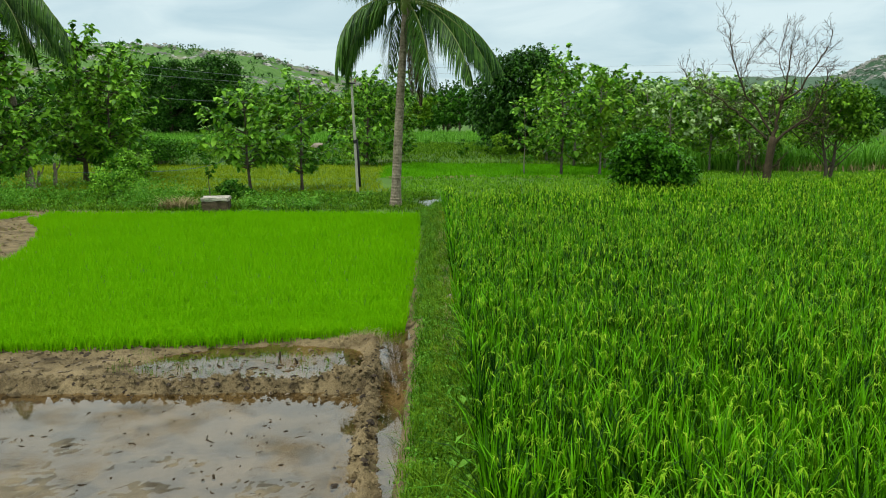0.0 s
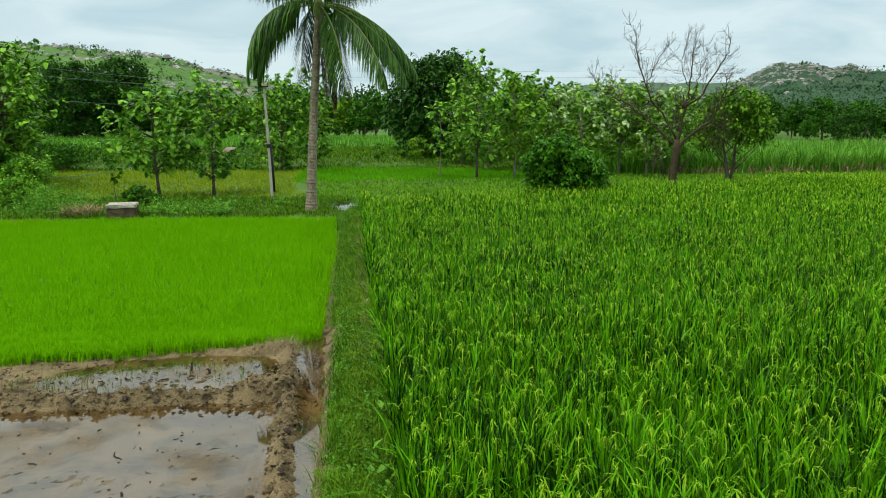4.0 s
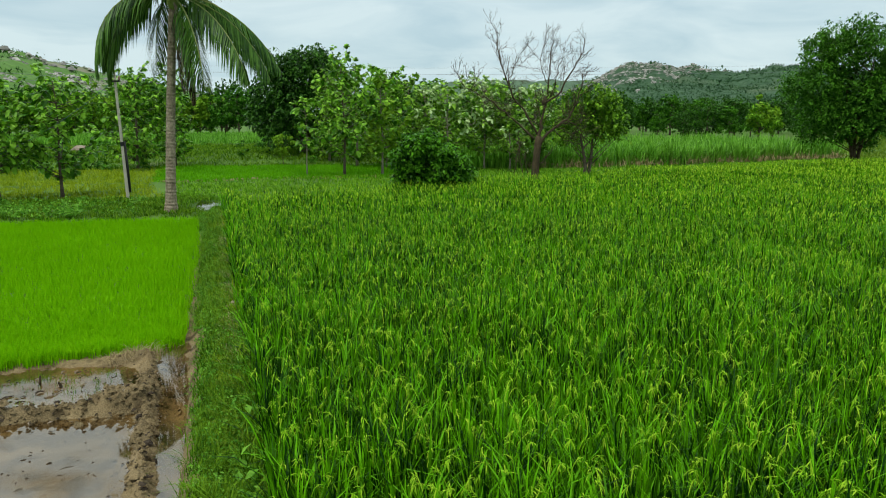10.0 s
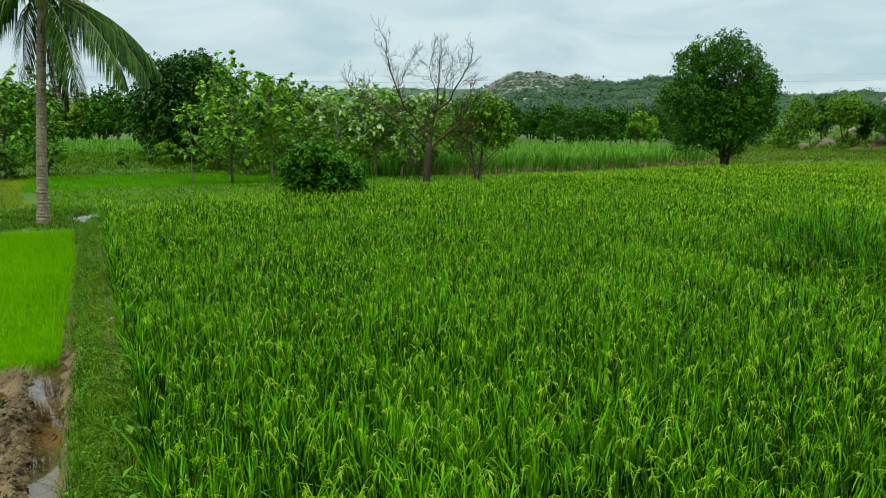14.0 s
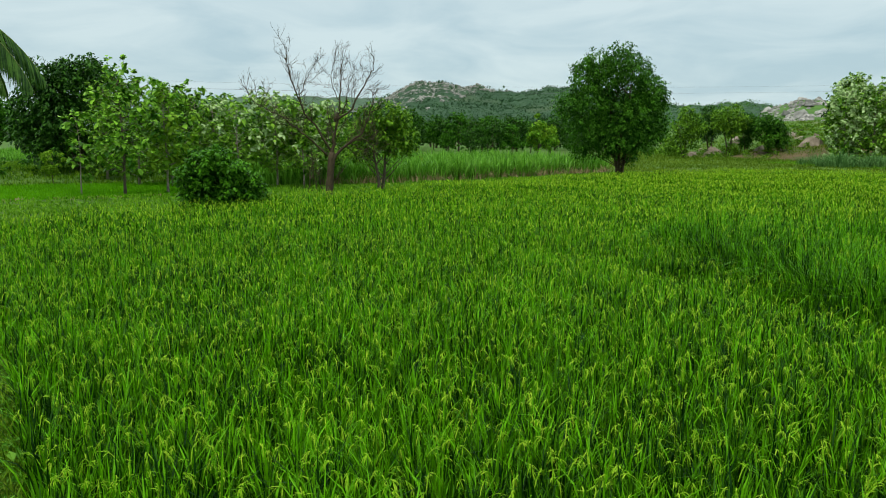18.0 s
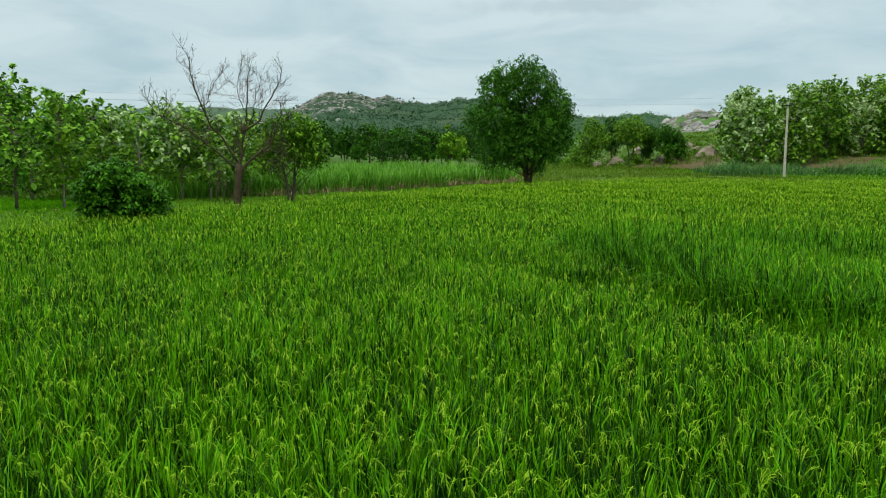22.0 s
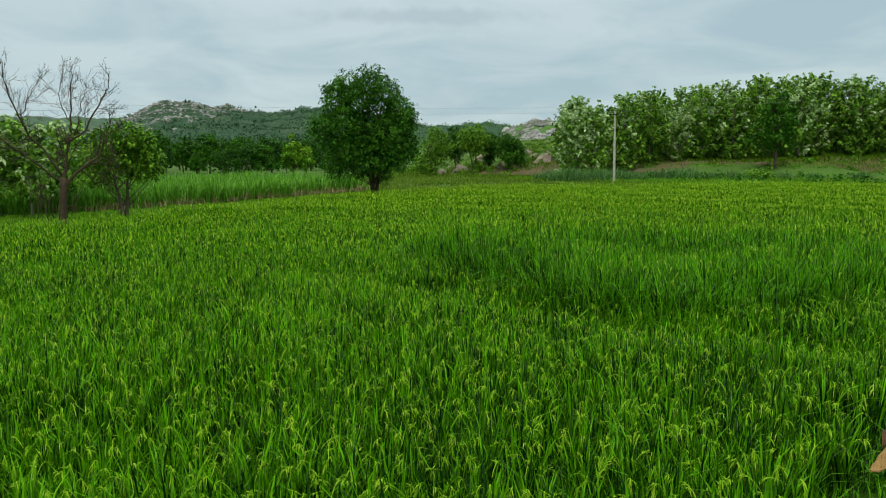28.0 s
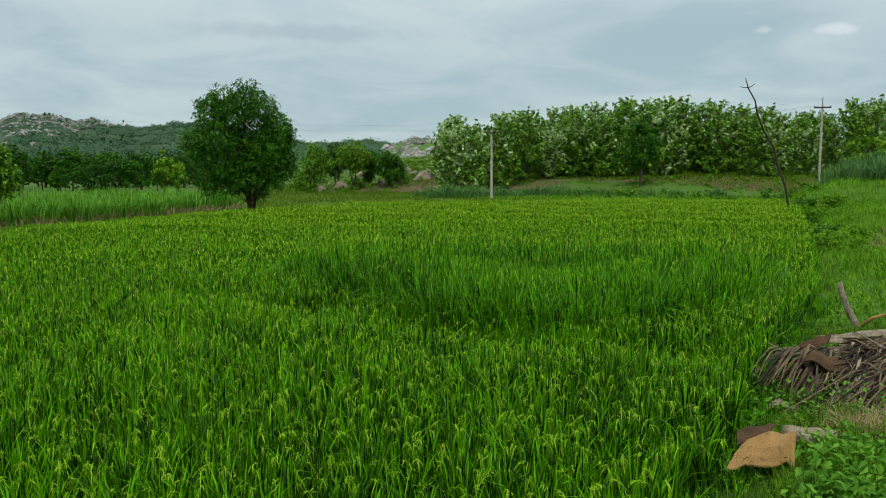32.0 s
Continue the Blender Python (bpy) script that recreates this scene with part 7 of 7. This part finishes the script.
# the broad stalk lying across the heap, its torn brown end towards the rice
pl = thing("palm_stalk", 13.6, 0.8, 0.6, "broad pale weathered palm stalk lying across the heap", "palm stalk")
sheet(pl, "blade", [(13.24, 1.25, 0.72), (14.10, -1.15, 0.78), (13.42, 1.30, 0.85), (14.36, -1.10, 0.93)], M_SHEATH_BACK, 0.10, 31, "", 0.55)
sheet(pl, "torn_end", [(13.02, 1.66, 0.50), (13.20, 1.10, 0.70), (13.22, 1.55, 0.62), (13.38, 1.05, 0.86)], M_DARKSHEATH, 0.07, 33, "brown torn end of the stalk", 0.5)
litter = thing("leaf_sheath", 11.8, 0.35, zat(11.8, 0.35) + 0.1, "short tan piece of palm sheath at the foot of the heap", "palm sheath")
sheet(litter, "shell", [(11.55, 0.58, 0.36), (11.70, 0.12, 0.38), (11.85, 0.42, 0.50), (11.98, 0.02, 0.50)], M_SHEATH, 0.05, 41, "", 0.3)
sheath(12.2, 0.75, 95, 0.34, 0.55, 0.4, 1.3, "dark brown curled palm sheath on the heap", 3, M_DARKSHEATH)
sheath(11.3, 1.2, 120, 0.06, 0.45, 0.16, 1.2, "grey dry palm sheath on the heap", 4, M_SHEATH_BACK)
grass("near_straw", [(10.1, 0.75), (10.8, 0.8), (10.9, -0.3), (10.1, -0.3)], 420, 4, 0.2, 0.012, M_DRYGRASS, "patch of dry straw in the weeds", 824, lean=1.0, droop=0.6)
weeds("near_weeds", [(6.6, 0.75), (8.4, 0.70), (9.6, 0.95), (10.0, -0.8), (6.6, -0.8)], 60, 0.095, 0.30, M_WEED, "broad-leaved green weeds beside the sheath", 828, 12)
weeds("heap_weeds", [(10.4, 1.6), (11.9, 1.9), (12.2, 0.6), (11.6, -0.5), (10.6, -0.2)], 22, 0.07, 0.42, M_WEED, "green weeds growing through the heap", 832, 10)
weeds("margin_bushes", [(24, 1.6), (40, 4.0), (60, 7.0), (66, -6), (40, -5), (24, -2)], 0.8, 0.12, 0.28, M_MARGIN, "leafy bushes along the raised margin", 836, 40, True)
stuff("tall_margin_grass", tufts(scatter([(24, 2.6), (40, 5.0), (57, 7.6), (70, 10.5), (74, 2), (40, -3), (24, -1)], 9, 840), 5, 0.4, 0.03, 0.12, 0.3, 0.4, 2, 841), M_MARGIN, "tall grass on the raised margin", "grass")


# reeds and scrub by the far edge
def reeds(poly, height, seed, per=7):
    p = scatter(poly, per, seed)
    c = p[:, :2].mean(0)
    far = np.hypot(*(p[:, :2] - c).T)
    h = height * (1.05 - 0.7 * (far / far.max()) ** 2) * (1 + 0.3 * wave_noise(p[:, 0], p[:, 1], 2.5, seed, 3))
    stuff("reeds", tufts(p, 7, np.maximum(h, 0.3), 0.045, 0.2, 0.3, 0.5, 3, seed + 1), M_REED, "clump of bluish green reeds", "reeds")


def disc(az, d, rad):
    x, y = polar(az, d)
    return [(x + rad * math.cos(a) * 0.6, y + rad * math.sin(a)) for a in np.linspace(0, 6.283, 9)[:-1]]


reeds([(78, 8.5), (84, 8.0), (88, 6), (88, -4), (76, -3), (76, 4)], 2.5, 850, 7)
for k, (az, d, rad, h) in enumerate([(58.3, 92, 3.0, 1.7), (60.3, 92, 2.0, 1.5), (66.6, 99, 1.6, 2.0), (67.8, 97, 2.2, 1.2), (74.5, 97, 1.3, 1.4), (77.5, 96, 1.6, 1.2), (70.0, 97, 2.0, 0.9), (62.6, 94, 2.4, 1.2)]):
    reeds(disc(az, d, rad), h, 860 + 3 * k, 9)
weeds("white_flowered_shrub", disc(71.2, 97, 1.6), 4, 0.3, 1.2, M_TEAK_PALE, "pale leafed shrub at the field edge", 890, 40)
weeds("track_scrub", [polar(46, 118), polar(57, 112), polar(58, 150), polar(46, 160)], 0.14, 0.26, 0.9, M_LEAFY, "scrub beside the far track", 894, 50)
grass("track_grass", [polar(43, 112), polar(58, 108), polar(59, 165), polar(43, 165)], 2.5, 6, 0.5, 0.14, M_OLIVE, "rough pale grass beside the far track", 896, spread=0.3, seg=1, keep=lambda x, y: wave_noise(x, y, 9.0, 897, 3) > -0.2)
weeds("bank_scrub", [polar(63, 100), polar(84, 98), polar(84, 108), polar(63, 110)], 0.16, 0.3, 0.8, M_WEED, "weeds on the red earth bank", 898, 26)
stuff("track_rocks", rocks(scatter([polar(48, 126), polar(57, 122), polar(57, 146), polar(48, 150)], 0.06, 900), 0.7, 901), M_STONE, "pale stones beside the far track", "rocks")


# low bushes on the raised margin
r = np.random.default_rng(910)
mound = lobed_tree("margin_bush", "low leafy bush on the raised field margin", [(-0.7, 0.35, 0.38), (0.0, 0.55, 0.5), (0.65, 0.4, 0.42), (0.2, 0.85, 0.36), (-0.4, 0.75, 0.3)],
                   0.9, 3, 0.025, M_MARGIN, M_BARK, 911, 420, 9, 0.15, 0.26, 0.6, "bush")
dark_mound = lobed_tree("margin_bush", "dark leafy bush on the raised field margin", [(-0.5, 0.4, 0.42), (0.35, 0.5, 0.45), (0.0, 0.85, 0.4), (0.7, 0.9, 0.28)],
                        0.8, 3, 0.025, M_BUSH, M_BARK, 912, 330, 9, 0.15, 0.26, 0.6, "bush")
place(mound, 35.2, 3.2, size=0.7)
place(dark_mound, 37.4, 4.0, size=0.65)
for k, (x, y, s) in enumerate(((34.0, 2.2, 0.5), (36.6, 2.5, 0.7), (39.4, 3.6, 0.6), (40.5, 4.6, 0.6), (42.8, 4.6, 0.6), (45.5, 5.4, 0.6), (53.5, 6.0, 0.8), (60.0, 5.5, 0.9), (64.0, 8.0, 0.9), (61.0, 7.6, 0.7), (31.5, 1.8, 0.35))):
    again((mound, mound, dark_mound)[k % 3], x, y, r.uniform(0, 360), s, group="bushes on the margin")
grass("bank_foot_grass", [(66, 11), (72, 6), (74, -8), (108, -8), (105, 10), (98, 56), (80, 60), (76, 36), (70, 25)], 6, 6, 0.36, 0.09, M_MARGIN, "rough grass at the foot of the earth bank", 930, spread=0.25, seg=1)
grass("bank_top_grass", [(107, 6), (118, 6), (112, 52), (101, 54)], 3, 5, 0.5, 0.14, M_GRASS, "rough grass under the plantation trees", 934, spread=0.3, seg=1)
weeds("bank_foot_weeds", [(72, 9), (96, -6), (104, -6), (96, 54), (84, 56), (80, 36)], 0.35, 0.22, 0.5, M_WEED, "leafy weeds at the foot of the earth bank", 938, 22, True)
grass("bank_slope_grass", [(97, -4), (106, -4), (100, 52), (91, 54)], 1.2, 6, 0.32, 0.08, M_OLIVE, "sparse tufts on the earth bank", 942, spread=0.25, seg=1)
grass("brown_margin_patch", [(33, 1.6), (39, 2.2), (40, 0.4), (33, 0.2)], 40, 4, 0.28, 0.03, M_DRYGRASS, "patch of dead brown grass on the margin", 946, spread=0.08, keep=lambda x, y: wave_noise(x, y, 1.6, 947, 3) > -0.1)
place(tree("shrub", "small dark shrub in the bank weeds", 0.8, 0.1, 0.7, 0.03, M_NEEM, M_BARK, 951, 20, 0.13, 700, category="shrub", stems=3, limbs=3), -8.4, 30.6)
place(tree("shrub", "low yellow-green shrub on the bank", 1.3, 0.1, 1.1, 0.03, M_TEAK, M_BARK, 952, 22, 0.15, 1500, category="shrub", stems=3, limbs=3), -13.4, 31.5)
place(tree("shrub", "wide dark shrub by the hedge", 2.0, 0.1, 2.6, 0.04, M_NEEM, M_BARK, 953, 34, 0.2, 2400, category="shrub", stems=4, limbs=3), -19.5, 53.0)
for k, (az, d, rad, h) in enumerate([(57.6, 96, 4.0, 1.6), (59.6, 97, 3.5, 1.4), (61.6, 98, 4.0, 1.5), (64.2, 98, 3.5, 1.3), (65.6, 97, 3.0, 1.7), (69.0, 98, 2.5, 1.2), (72.8, 98, 2.2, 1.3)]):
    reeds(disc(az, d, rad), h, 960 + 3 * k, 5)
weeds("bank_foot_shrubs", [(72, 9), (100, -6), (104, 4), (96, 54), (84, 56), (80, 36)], 0.06, 0.3, 1.0, M_NEEM, "dark low shrubs at the foot of the earth bank", 985, 40)
# both strips take darker leaf materials in place of the shade by the rice
grass("rice_edge_grass", [(4.0, 1.62), (7.0, 1.66), (10.0, 1.88), (14.0, 2.1), (21.0, 2.3), (21.0, 1.85), (14.0, 1.65), (10.0, 1.42), (7.0, 1.22), (4.0, 1.15)], 75, 5, 0.38, 0.014, M_RICE_DARK, "long grass along the edge of the rice, coloured dark for shade", 988, spread=0.06)
weeds("edge_weeds", [(6.5, 1.55), (10.0, 1.75), (14.0, 2.0), (14.0, 1.55), (10.0, 1.42), (8.0, 1.38), (6.5, 1.2)], 26, 0.06, 0.32, M_NEEM, "leafy weeds along the edge of the rice, coloured dark for shade", 992, 14)
grass("bank_ground_grass", [(86, 60), (92, -8), (118, -8), (112, 58)], 2.6, 6, 0.42, 0.10, M_OLIVE, "rough tufted grass over the bank ground", 996, spread=0.3, seg=1, keep=lambda x, y: wave_noise(x, y, 9.0, 997, 3) > -0.25)
